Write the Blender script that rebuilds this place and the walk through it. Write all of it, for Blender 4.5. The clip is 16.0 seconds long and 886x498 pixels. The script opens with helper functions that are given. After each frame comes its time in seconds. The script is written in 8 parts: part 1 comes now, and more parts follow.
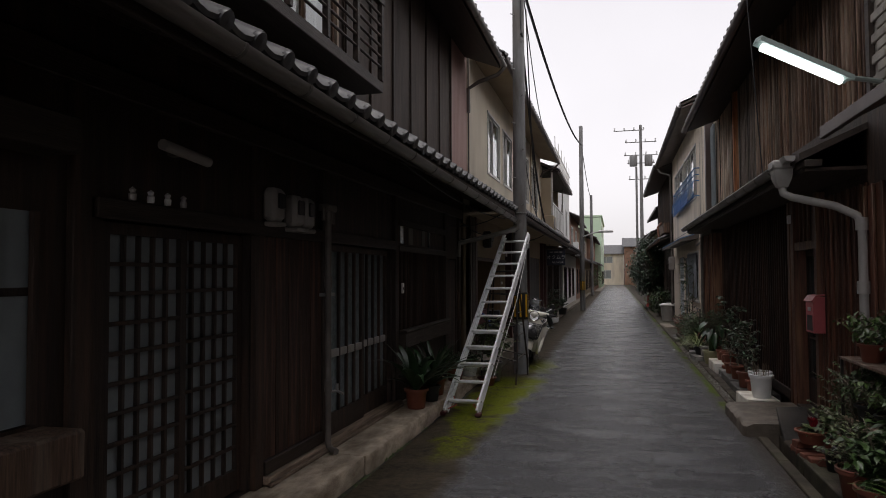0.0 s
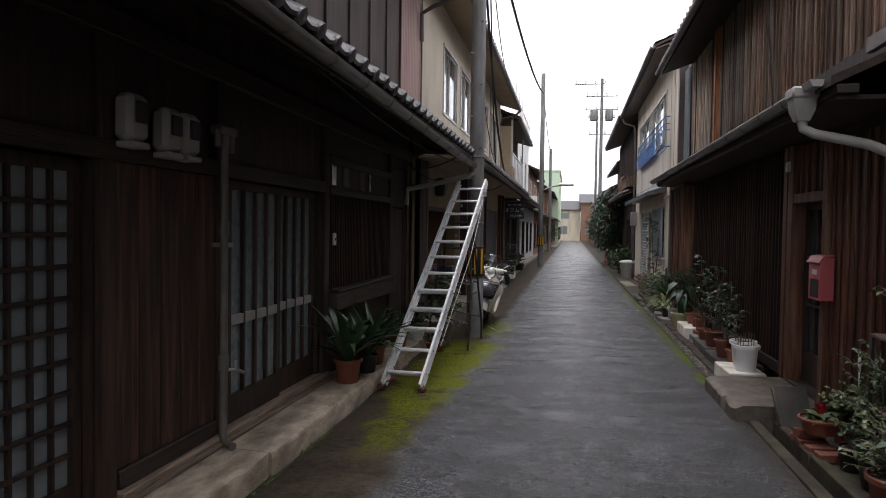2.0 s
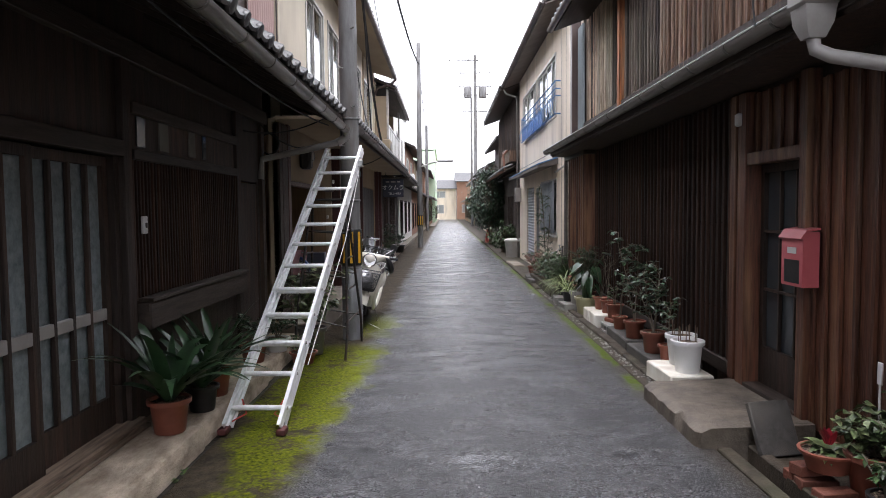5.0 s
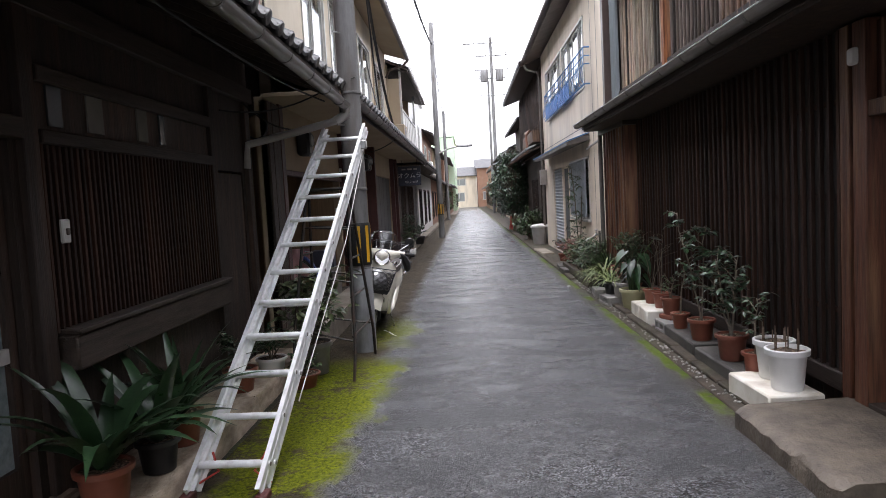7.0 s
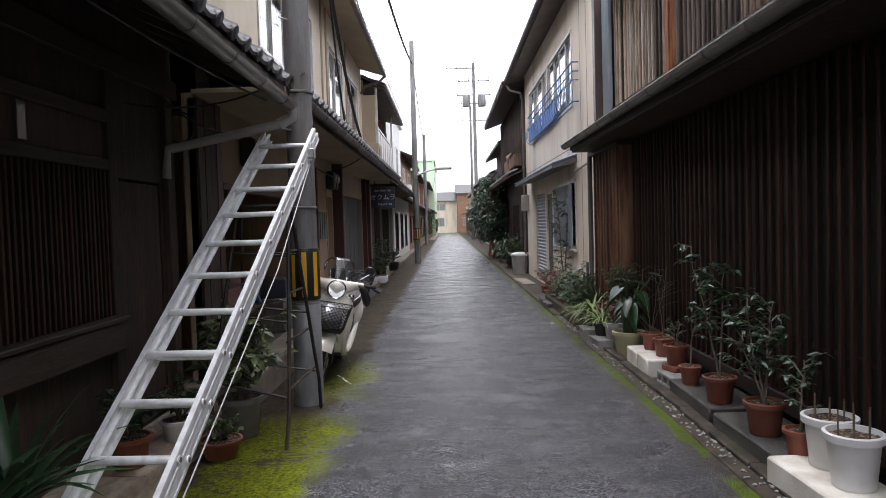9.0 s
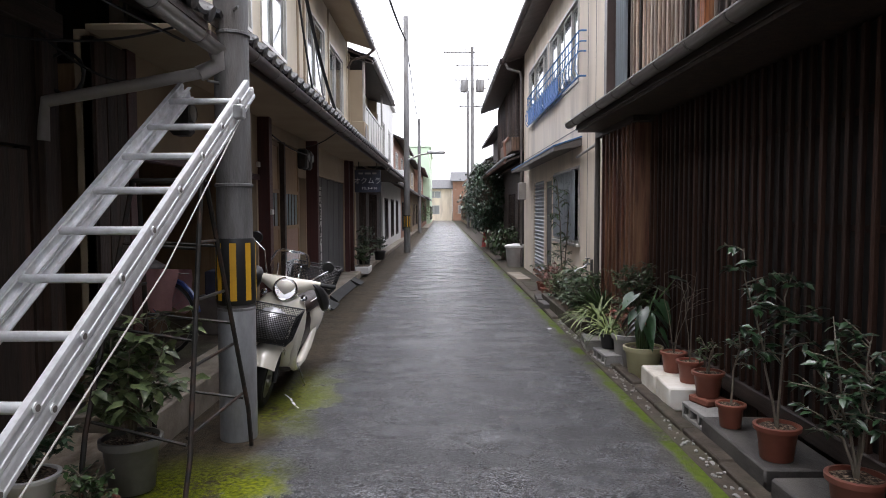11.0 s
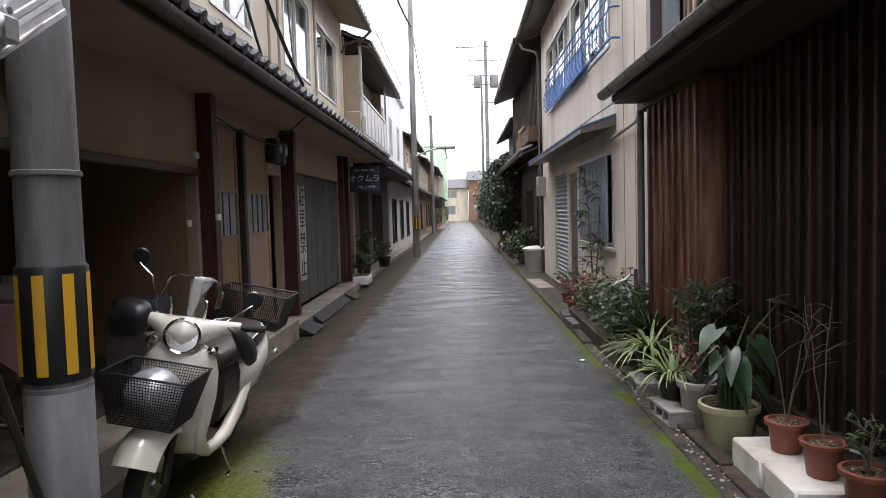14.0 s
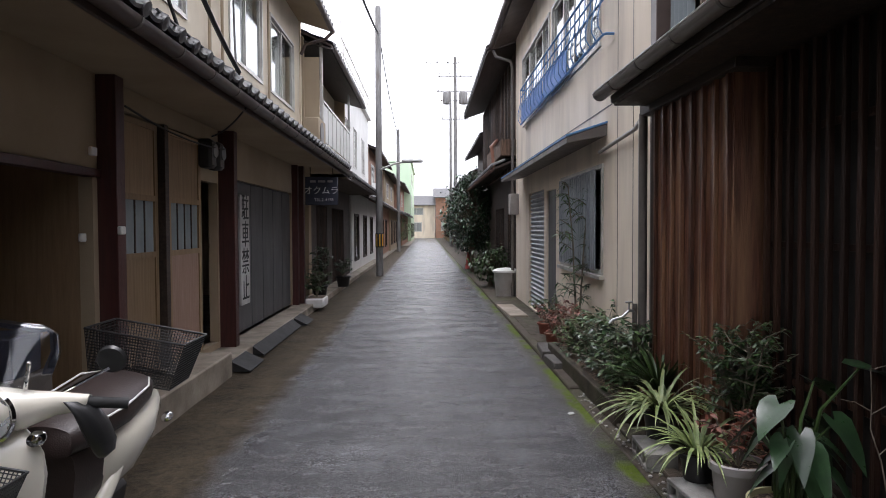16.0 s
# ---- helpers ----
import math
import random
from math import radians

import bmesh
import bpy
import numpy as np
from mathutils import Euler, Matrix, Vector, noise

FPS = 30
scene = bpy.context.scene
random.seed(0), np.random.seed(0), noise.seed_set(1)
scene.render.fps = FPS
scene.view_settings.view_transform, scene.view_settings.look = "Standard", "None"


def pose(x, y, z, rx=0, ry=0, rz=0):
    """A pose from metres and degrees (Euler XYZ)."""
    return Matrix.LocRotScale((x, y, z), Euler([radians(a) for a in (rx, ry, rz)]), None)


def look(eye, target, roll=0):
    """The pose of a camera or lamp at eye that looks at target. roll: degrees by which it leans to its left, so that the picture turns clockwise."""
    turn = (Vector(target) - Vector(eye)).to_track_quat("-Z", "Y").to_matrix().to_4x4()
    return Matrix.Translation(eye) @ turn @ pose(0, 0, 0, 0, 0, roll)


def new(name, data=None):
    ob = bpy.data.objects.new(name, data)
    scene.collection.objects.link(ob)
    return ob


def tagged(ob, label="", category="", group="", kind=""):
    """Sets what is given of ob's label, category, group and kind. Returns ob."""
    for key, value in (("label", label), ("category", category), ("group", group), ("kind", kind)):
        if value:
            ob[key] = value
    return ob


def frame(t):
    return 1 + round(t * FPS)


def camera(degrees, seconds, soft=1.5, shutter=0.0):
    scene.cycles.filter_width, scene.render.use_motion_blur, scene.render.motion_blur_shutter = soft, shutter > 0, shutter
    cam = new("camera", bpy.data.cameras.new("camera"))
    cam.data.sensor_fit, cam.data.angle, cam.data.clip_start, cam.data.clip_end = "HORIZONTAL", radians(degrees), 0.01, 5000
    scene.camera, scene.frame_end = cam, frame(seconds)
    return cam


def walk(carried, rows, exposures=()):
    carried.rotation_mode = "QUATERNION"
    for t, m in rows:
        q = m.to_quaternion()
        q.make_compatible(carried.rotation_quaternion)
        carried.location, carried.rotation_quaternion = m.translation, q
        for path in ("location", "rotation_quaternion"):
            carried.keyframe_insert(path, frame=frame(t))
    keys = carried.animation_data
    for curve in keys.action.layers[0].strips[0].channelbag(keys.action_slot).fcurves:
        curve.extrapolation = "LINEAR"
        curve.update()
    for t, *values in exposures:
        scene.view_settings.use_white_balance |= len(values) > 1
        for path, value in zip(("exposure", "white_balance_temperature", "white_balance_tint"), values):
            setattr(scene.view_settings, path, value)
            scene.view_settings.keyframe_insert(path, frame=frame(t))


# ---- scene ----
cam = camera(66.1, 16.0, 0.9)
METRES, EYE, TILT, LEAN, TURN = 9.9, 1.615, 0.0, 0.0, 14.2
ROWS = [
    (0.0, 0.0, 0.0, 0.0, 0.01, 2.16, 0.26),
    (0.5, 0.004, 0.0362, 0.0005, -1.93, 2.22, -0.61),
    (1.0, 0.0091, 0.0675, -0.0011, -3.28, 0.46, -0.58),
    (1.5, 0.0157, 0.0993, -0.0009, -2.59, -0.72, -0.65),
    (2.0, 0.0169, 0.1294, -0.0035, -3.58, -1.75, -0.82),
    (2.5, 0.0178, 0.1596, -0.0029, -6.06, -2.69, -0.76),
    (3.0, 0.0234, 0.1915, -0.0054, -7.71, -3.33, -0.26),
    (3.5, 0.0284, 0.2212, -0.0052, -8.64, -3.99, -0.24),
    (4.0, 0.0295, 0.2522, -0.0063, -10.76, -3.37, -0.35),
    (4.5, 0.0313, 0.2786, -0.0068, -13.92, -3.24, -0.0),
    (7.0, 0.067, 0.4263, -0.0094, -12.23, -4.26, 3.09),
    (7.5, 0.0733, 0.4532, -0.0113, -12.52, -4.27, 1.64),
    (8.0, 0.0783, 0.4831, -0.0096, -13.31, -2.37, 0.89),
    (8.5, 0.0897, 0.5109, -0.0113, -13.82, -2.17, 1.56),
    (9.0, 0.1044, 0.5385, -0.0113, -13.89, -2.23, 1.66),
    (11.5, 0.1599, 0.6926, -0.0129, -14.27, -3.45, 0.04),
    (12.0, 0.1702, 0.7216, -0.0151, -14.0, -3.56, 1.1),
    (12.5, 0.1849, 0.7528, -0.0128, -13.24, -3.7, 1.7),
    (13.0, 0.1947, 0.7848, -0.0153, -12.67, -3.67, 1.49),
    (13.5, 0.2043, 0.8158, -0.013, -13.16, -3.46, 1.6),
    (14.0, 0.2169, 0.8455, -0.0133, -12.74, -3.21, 1.53),
    (14.5, 0.2263, 0.8724, -0.013, -12.04, -3.29, 0.65),
    (15.0, 0.2309, 0.9026, -0.0127, -13.4, -2.64, -0.21),
    (15.5, 0.2356, 0.9288, -0.0127, -14.96, -2.44, 0.18),
    (16.0, 0.246, 0.9608, -0.0123, -15.59, -1.82, 0.22),
]
EXPO = [(t, s, k, 16) for t, s, k in ((0.0, 0.72, 6500), (1.0, 0.87, 6400), (2.0, 1.5, 6250), (3.0, 2.08, 6150), (4.0, 2.43, 6100), (7.0, 2.4, 6100), (9.0, 2.1, 6100), (12.0, 2.26, 6100), (14.5, 2.27, 6100), (16.0, 2.1, 6100))]
walk(cam, [(t, pose(0, 0, EYE, TILT, LEAN, TURN) @ pose(METRES * x, METRES * y, METRES * z, 90 + pitch, roll, yaw)) for t, x, y, z, yaw, pitch, roll in ROWS], EXPO)

# ---------------------------------------------------------------- sky and sun (overcast)
world = bpy.data.worlds.new("sky")
scene.world = world
world.use_nodes = True
wn, wl = world.node_tree.nodes, world.node_tree.links
sky = wn.new("ShaderNodeTexSky")
sky.sky_type = "NISHITA"
sky.sun_disc = False
sky.sun_elevation, sky.sun_rotation = radians(87), radians(170)
sky.air_density, sky.dust_density, sky.ozone_density = 1.0, 4.0, 1.0
grey = wn.new("ShaderNodeHueSaturation")
grey.inputs["Saturation"].default_value = 0.15
cloud = wn.new("ShaderNodeTexNoise")
cloud.inputs["Scale"].default_value = 2.2
cloud.inputs["Detail"].default_value = 5
cramp = wn.new("ShaderNodeMapRange")
cramp.inputs["From Min"].default_value, cramp.inputs["From Max"].default_value = 0.3, 0.7
cramp.inputs["To Min"].default_value, cramp.inputs["To Max"].default_value = 0.85, 1.15
cmix = wn.new("ShaderNodeMix")
cmix.data_type, cmix.blend_type = "RGBA", "MULTIPLY"
cmix.inputs[0].default_value = 1.0
wl.new(sky.outputs[0], grey.inputs["Color"])
wl.new(cloud.outputs["Fac"], cramp.inputs["Value"])
wl.new(grey.outputs[0], cmix.inputs[6])
wl.new(cramp.outputs[0], cmix.inputs[7])
veil = wn.new("ShaderNodeMix")
veil.data_type = "RGBA"
veil.inputs[0].default_value = 0.65
veil.inputs[7].default_value = (2.82, 2.8, 2.77, 1)
wl.new(cmix.outputs[2], veil.inputs[6])
wbg = wn["Background"]
# an overcast sky, brighter towards the horizon
wco = wn.new("ShaderNodeTexCoord")
wsep = wn.new("ShaderNodeSeparateXYZ")
wl.new(wco.outputs["Generated"], wsep.inputs[0])
wgrad = wn.new("ShaderNodeMapRange")
wgrad.inputs["From Min"].default_value, wgrad.inputs["From Max"].default_value = 0.0, 0.8
wgrad.inputs["To Min"].default_value, wgrad.inputs["To Max"].default_value = 1.4, 0.92
wl.new(wsep.outputs[2], wgrad.inputs["Value"])
wmul = wn.new("ShaderNodeMix")
wmul.data_type, wmul.blend_type = "RGBA", "MULTIPLY"
wmul.inputs[0].default_value = 1.0
wl.new(veil.outputs[2], wmul.inputs[6])
wl.new(wgrad.outputs[0], wmul.inputs[7])
wl.new(wmul.outputs[2], wbg.inputs["Color"])
wbg.inputs["Strength"].default_value = 0.15

sun = new("sun", bpy.data.lights.new("sun", "SUN"))
sun.data.energy, sun.data.angle, sun.data.color = 0.75, radians(34), (1.0, 0.97, 0.93)
sun.matrix_basis = look((0.5, 7.2, 60), (0, 10, 0))


# ---------------------------------------------------------------- materials
def mat(name, base, rough=0.6, metal=0.0, dark=None, scale=6.0, stretch=(1, 1, 1), amount=0.5, bump=0.15, fine=60.0,
        stain=None, stain_scale=1.2, stain_amount=0.4, coat=0.0, spread=0.0, rough_var=0.1, spec=0.5):
    """Procedural surface: two scales of colour variation, a stain layer, fine relief and roughness changes."""
    m = bpy.data.materials.new(name)
    m.use_nodes = True
    n, l = m.node_tree.nodes, m.node_tree.links
    p = n["Principled BSDF"]
    p.inputs["Metallic"].default_value = metal
    p.inputs["Coat Weight"].default_value = coat
    p.inputs["Specular IOR Level"].default_value = spec
    co = n.new("ShaderNodeTexCoord")
    mp = n.new("ShaderNodeMapping")
    mp.inputs["Scale"].default_value = stretch
    l.new(co.outputs["Object"], mp.inputs["Vector"])
    info = n.new("ShaderNodeObjectInfo")
    shift = n.new("ShaderNodeVectorMath")
    shift.operation = "MULTIPLY_ADD"
    l.new(info.outputs["Random"], shift.inputs[0])
    shift.inputs[1].default_value = (7, 5, 9)
    l.new(mp.outputs[0], shift.inputs[2])
    a = n.new("ShaderNodeTexNoise")
    a.inputs["Scale"].default_value, a.inputs["Detail"].default_value, a.inputs["Roughness"].default_value = scale, 6, 0.65
    l.new(shift.outputs[0], a.inputs["Vector"])
    dark = dark or tuple(c * 0.55 for c in base)
    ramp = n.new("ShaderNodeMix")
    ramp.data_type = "RGBA"
    ramp.inputs[6].default_value, ramp.inputs[7].default_value = (*base, 1), (*dark, 1)
    mr = n.new("ShaderNodeMapRange")
    mr.inputs["From Min"].default_value, mr.inputs["From Max"].default_value = 0.35, 0.7
    mr.inputs["To Max"].default_value = min(1.0, amount * 1.6)
    l.new(a.outputs["Fac"], mr.inputs["Value"])
    l.new(mr.outputs[0], ramp.inputs[0])
    colour = ramp.outputs[2]
    if stain:
        b = n.new("ShaderNodeTexNoise")
        b.inputs["Scale"].default_value, b.inputs["Detail"].default_value = stain_scale, 8
        l.new(shift.outputs[0], b.inputs["Vector"])
        sr = n.new("ShaderNodeMapRange")
        sr.inputs["From Min"].default_value, sr.inputs["From Max"].default_value = 0.48, 0.72
        sr.inputs["To Max"].default_value = stain_amount
        l.new(b.outputs["Fac"], sr.inputs["Value"])
        sm = n.new("ShaderNodeMix")
        sm.data_type = "RGBA"
        sm.inputs[7].default_value = (*stain, 1)
        l.new(sr.outputs[0], sm.inputs[0])
        l.new(colour, sm.inputs[6])
        colour = sm.outputs[2]
    if spread:
        hs = n.new("ShaderNodeHueSaturation")
        vr = n.new("ShaderNodeMapRange")
        vr.inputs["To Min"].default_value, vr.inputs["To Max"].default_value = 1 - spread, 1 + spread
        l.new(info.outputs["Random"], vr.inputs["Value"])
        l.new(vr.outputs[0], hs.inputs["Value"])
        l.new(colour, hs.inputs["Color"])
        colour = hs.outputs[0]
    l.new(colour, p.inputs["Base Color"])
    rr = n.new("ShaderNodeMapRange")
    rr.inputs["To Min"].default_value, rr.inputs["To Max"].default_value = max(0.02, rough - rough_var), min(1, rough + rough_var)
    l.new(a.outputs["Fac"], rr.inputs["Value"])
    l.new(rr.outputs[0], p.inputs["Roughness"])
    if bump:
        f = n.new("ShaderNodeTexNoise")
        f.inputs["Scale"].default_value, f.inputs["Detail"].default_value = fine, 4
        l.new(mp.outputs[0], f.inputs["Vector"])
        bp = n.new("ShaderNodeBump")
        bp.inputs["Strength"].default_value, bp.inputs["Distance"].default_value = bump, 0.01
        l.new(f.outputs["Fac"], bp.inputs["Height"])
        l.new(bp.outputs[0], p.inputs["Normal"])
    return m


def glass(name, colour=(0.9, 0.95, 0.95), rough=0.03, body=0.0):
    m = bpy.data.materials.new(name)
    m.use_nodes = True
    n, l = m.node_tree.nodes, m.node_tree.links
    p = n["Principled BSDF"]
    p.inputs["Base Color"].default_value = (*colour, 1)
    p.inputs["Roughness"].default_value = rough
    p.inputs["Transmission Weight"].default_value = 1.0 - body
    p.inputs["IOR"].default_value = 1.45
    return m


UP = (10, 10, 0.7)      # grain running up
ALONG = (10, 0.7, 10)   # grain running along the street
M = {}
M["scuffed_wood"] = mat("scuffed_wood", (0.045, 0.019, 0.012), 0.6, dark=(0.012, 0.006, 0.004), scale=4, stretch=UP, amount=0.7, bump=0.5, fine=14, stain=(0.34, 0.17, 0.11), stain_scale=2.0, stain_amount=0.42, spread=0.35)
M["dark_wood"] = mat("dark_wood", (0.046, 0.029, 0.021), 0.62, dark=(0.016, 0.01, 0.0075), scale=4, stretch=UP, amount=0.6, bump=0.4, fine=14, stain=(0.15, 0.075, 0.045), stain_scale=1.3, stain_amount=0.4, spread=0.3)
M["dark_beam"] = mat("dark_beam", (0.045, 0.029, 0.021), 0.6, dark=(0.016, 0.011, 0.008), scale=4, stretch=ALONG, amount=0.6, bump=0.4, fine=14, stain=(0.1, 0.07, 0.05), stain_amount=0.3, spread=0.2)
M["lattice_wood"] = mat("lattice_wood", (0.043, 0.021, 0.014), 0.65, dark=(0.02, 0.01, 0.007), scale=4, stretch=UP, amount=0.6, bump=0.4, fine=14, stain=(0.12, 0.055, 0.032), stain_scale=0.9, stain_amount=0.22, spread=0.45, spec=0.25)
M["red_wood"] = mat("red_wood", (0.135, 0.05, 0.027), 0.48, dark=(0.035, 0.014, 0.009), scale=4, stretch=UP, amount=0.75, bump=0.4, fine=14, stain=(0.32, 0.18, 0.095), stain_scale=1.1, stain_amount=0.7, spread=0.35)
M["old_wood"] = mat("old_wood", (0.28, 0.165, 0.105), 0.7, dark=(0.05, 0.028, 0.019), scale=5, stretch=UP, amount=0.8, bump=0.5, fine=16, stain=(0.55, 0.47, 0.38), stain_scale=0.8, stain_amount=0.6, spread=0.5)
M["rust_wood"] = mat("rust_wood", (0.4, 0.145, 0.05), 0.65, dark=(0.08, 0.03, 0.016), scale=5, stretch=UP, amount=0.8, bump=0.5, fine=16, stain=(0.5, 0.34, 0.2), stain_scale=0.8, stain_amount=0.5, spread=0.5)
M["brown_board"] = mat("brown_board", (0.075, 0.05, 0.037), 0.7, dark=(0.035, 0.023, 0.017), scale=2, stretch=(4, 4, 0.5), amount=0.6, bump=0.25, fine=20, stain=(0.12, 0.085, 0.062), stain_scale=0.6, stain_amount=0.5, spread=0.15)
M["soffit"] = mat("soffit", (0.1, 0.075, 0.055), 0.75, scale=3, stretch=ALONG, bump=0.3, fine=14)
M["tan_ply"] = mat("tan_ply", (0.3, 0.2, 0.11), 0.6, dark=(0.2, 0.13, 0.07), scale=3, stretch=UP, amount=0.5, bump=0.15, fine=20, spread=0.15)
M["pink_board"] = mat("pink_board", (0.42, 0.28, 0.22), 0.65, dark=(0.3, 0.18, 0.13), scale=3, stretch=(20, 20, 0.8), amount=0.6, bump=0.3, fine=20)
# weathered battens; their highlights are put into tones paler than the boards
M["pale_batten"] = mat("pale_batten", (0.5, 0.4, 0.3), 0.7, dark=(0.16, 0.1, 0.07), scale=5, stretch=UP, amount=0.8, bump=0.5, fine=16, stain=(0.62, 0.56, 0.48), stain_scale=1.2, stain_amount=0.6, spread=0.9)
M["grey_batten"] = mat("grey_batten", (0.2, 0.16, 0.13), 0.7, dark=(0.08, 0.06, 0.05), scale=5, stretch=UP, amount=0.8, bump=0.5, fine=16, stain=(0.34, 0.29, 0.25), stain_scale=1.2, stain_amount=0.5, spread=0.7)
M["maroon"] = mat("maroon", (0.07, 0.018, 0.015), 0.45, dark=(0.035, 0.01, 0.009), scale=4, stretch=UP, bump=0.15, spread=0.1)
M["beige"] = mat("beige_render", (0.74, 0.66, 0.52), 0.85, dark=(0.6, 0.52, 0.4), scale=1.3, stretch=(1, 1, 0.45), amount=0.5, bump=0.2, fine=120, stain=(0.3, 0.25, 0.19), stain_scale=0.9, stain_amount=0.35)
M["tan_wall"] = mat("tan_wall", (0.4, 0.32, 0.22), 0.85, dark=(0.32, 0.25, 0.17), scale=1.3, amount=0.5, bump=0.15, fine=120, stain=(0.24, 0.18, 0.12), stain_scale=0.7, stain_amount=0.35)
M["grey_render"] = mat("grey_render", (0.87, 0.77, 0.64), 0.85, dark=(0.74, 0.64, 0.51), scale=1.1, stretch=(1.6, 1.6, 0.35), amount=0.6, bump=0.2, fine=130, stain=(0.24, 0.2, 0.17), stain_scale=1.0, stain_amount=0.4)
M["white_wall"] = mat("white_wall", (0.78, 0.77, 0.74), 0.8, dark=(0.66, 0.65, 0.62), scale=0.8, amount=0.4, bump=0.1, fine=80, stain=(0.5, 0.48, 0.45), stain_amount=0.25)
M["green_wall"] = mat("green_wall", (0.58, 0.72, 0.52), 0.8, scale=0.7, dark=(0.5, 0.64, 0.45), amount=0.4, bump=0.1)
M["orange_wall"] = mat("orange_wall", (0.34, 0.19, 0.13), 0.8, dark=(0.25, 0.14, 0.09), scale=1.5, amount=0.5, bump=0.2)
M["brick_siding"] = mat("brick_siding", (0.4, 0.37, 0.32), 0.85, dark=(0.27, 0.25, 0.22), scale=9, amount=0.7, bump=0.5, fine=40, spread=0.25)
M["corr_grey"] = mat("corr_grey", (0.3, 0.36, 0.4), 0.45, metal=0.3, dark=(0.2, 0.23, 0.24), scale=1.5, stretch=(1, 1, 0.3), amount=0.6, bump=0.05, stain=(0.22, 0.13, 0.08), stain_amount=0.35)
M["corr_pink"] = mat("corr_pink", (0.56, 0.38, 0.34), 0.6, dark=(0.46, 0.29, 0.25), scale=1.2, stretch=(1, 1, 0.3), amount=0.6, bump=0.05, stain=(0.3, 0.2, 0.16), stain_amount=0.3)
M["tile"] = mat("roof_tile", (0.075, 0.075, 0.078), 0.42, dark=(0.035, 0.035, 0.037), scale=9, amount=0.7, bump=0.12, fine=60, stain=(0.2, 0.19, 0.17), stain_scale=4, stain_amount=0.4, spread=0.3)
M["gutter"] = mat("gutter_metal", (0.24, 0.22, 0.2), 0.4, metal=0.25, dark=(0.13, 0.11, 0.1), scale=4, stretch=ALONG, bump=0.05, stain=(0.32, 0.3, 0.28), stain_amount=0.4)
M["gutter_brown"] = mat("gutter_brown", (0.1, 0.07, 0.06), 0.4, dark=(0.06, 0.04, 0.035), scale=4, bump=0.05)
M["copper"] = mat("copper_gutter", (0.26, 0.12, 0.08), 0.5, metal=0.3, scale=4, bump=0.05)
M["pvc"] = mat("pvc_pipe", (0.4, 0.38, 0.36), 0.45, dark=(0.3, 0.28, 0.26), scale=5, amount=0.5, bump=0.05, stain=(0.22, 0.19, 0.16), stain_amount=0.35)
M["grey_plastic"] = mat("grey_plastic", (0.2, 0.195, 0.18), 0.5, dark=(0.12, 0.115, 0.1), scale=4, amount=0.6, bump=0.08, stain=(0.07, 0.06, 0.04), stain_scale=3, stain_amount=0.5)
M["pipe_dark"] = mat("pipe_dark", (0.16, 0.14, 0.125), 0.45, scale=5, bump=0.05)
M["concrete"] = mat("concrete", (0.36, 0.31, 0.25), 0.75, dark=(0.16, 0.135, 0.105), scale=2.5, amount=0.7, bump=0.5, fine=70, stain=(0.14, 0.11, 0.08), stain_scale=1.6, stain_amount=0.75)
M["kerb_concrete"] = mat("kerb_concrete", (0.62, 0.52, 0.4), 0.7, dark=(0.22, 0.165, 0.115), scale=5, stretch=(1.6, 0.7, 1.6), amount=0.85, bump=0.7, fine=60, stain=(0.1, 0.07, 0.045), stain_scale=1.9, stain_amount=0.75)
M["sill_wood"] = mat("sill_wood", (0.34, 0.25, 0.18), 0.75, dark=(0.08, 0.055, 0.04), scale=4, stretch=ALONG, amount=0.8, bump=0.5, fine=14, stain=(0.26, 0.2, 0.15), stain_scale=1.2, stain_amount=0.5, spread=0.2)
# near-black with green stains; the gap's shade is put into this colour
M["joint_shade"] = mat("joint_shade", (0.014, 0.012, 0.008), 0.5, dark=(0.006, 0.005, 0.004), scale=12, amount=0.8, bump=0.8, fine=50, stain=(0.03, 0.045, 0.01), stain_scale=3, stain_amount=0.7)
M["wet_concrete"] = mat("wet_concrete", (0.072, 0.056, 0.04), 0.7, dark=(0.022, 0.017, 0.012), spec=0.3, scale=5, amount=0.7, bump=0.5, fine=70, stain=(0.06, 0.07, 0.03), stain_scale=1.5, stain_amount=0.5, rough_var=0.2)
M["pole_concrete"] = mat("pole_concrete", (0.23, 0.228, 0.225), 0.6, dark=(0.085, 0.082, 0.078), scale=3.2, amount=0.85, bump=0.4, fine=50, stain=(0.09, 0.07, 0.052), stain_scale=3.0, stain_amount=0.8, stretch=(1.6, 1.6, 0.35))
M["galvanised"] = mat("galvanised", (0.36, 0.37, 0.38), 0.42, metal=0.4, dark=(0.14, 0.145, 0.15), scale=4, stretch=(1, 1, 0.4), amount=0.8, bump=0.08, stain=(0.13, 0.08, 0.055), stain_scale=2.2, stain_amount=0.85)
M["steel"] = mat("steel", (0.45, 0.45, 0.44), 0.35, metal=0.9, scale=6, bump=0.03)
M["alu"] = mat("aluminium", (0.86, 0.87, 0.88), 0.36, metal=0.35, dark=(0.7, 0.71, 0.72), scale=8, stretch=(3, 3, 3), amount=0.5, bump=0.04, fine=90, stain=(0.35, 0.33, 0.3), stain_scale=5, stain_amount=0.4)
M["sash"] = mat("aluminium_sash", (0.62, 0.6, 0.56), 0.4, metal=0.5, scale=4, bump=0.02)
M["curtain"] = mat("curtain", (0.75, 0.74, 0.7), 0.9, dark=(0.55, 0.54, 0.5), scale=2, stretch=(1, 10, 0.2), amount=0.6, bump=0.2, fine=8)
M["dull_paper"] = mat("dull_paper", (0.2, 0.19, 0.17), 0.9, scale=4, bump=0.1)
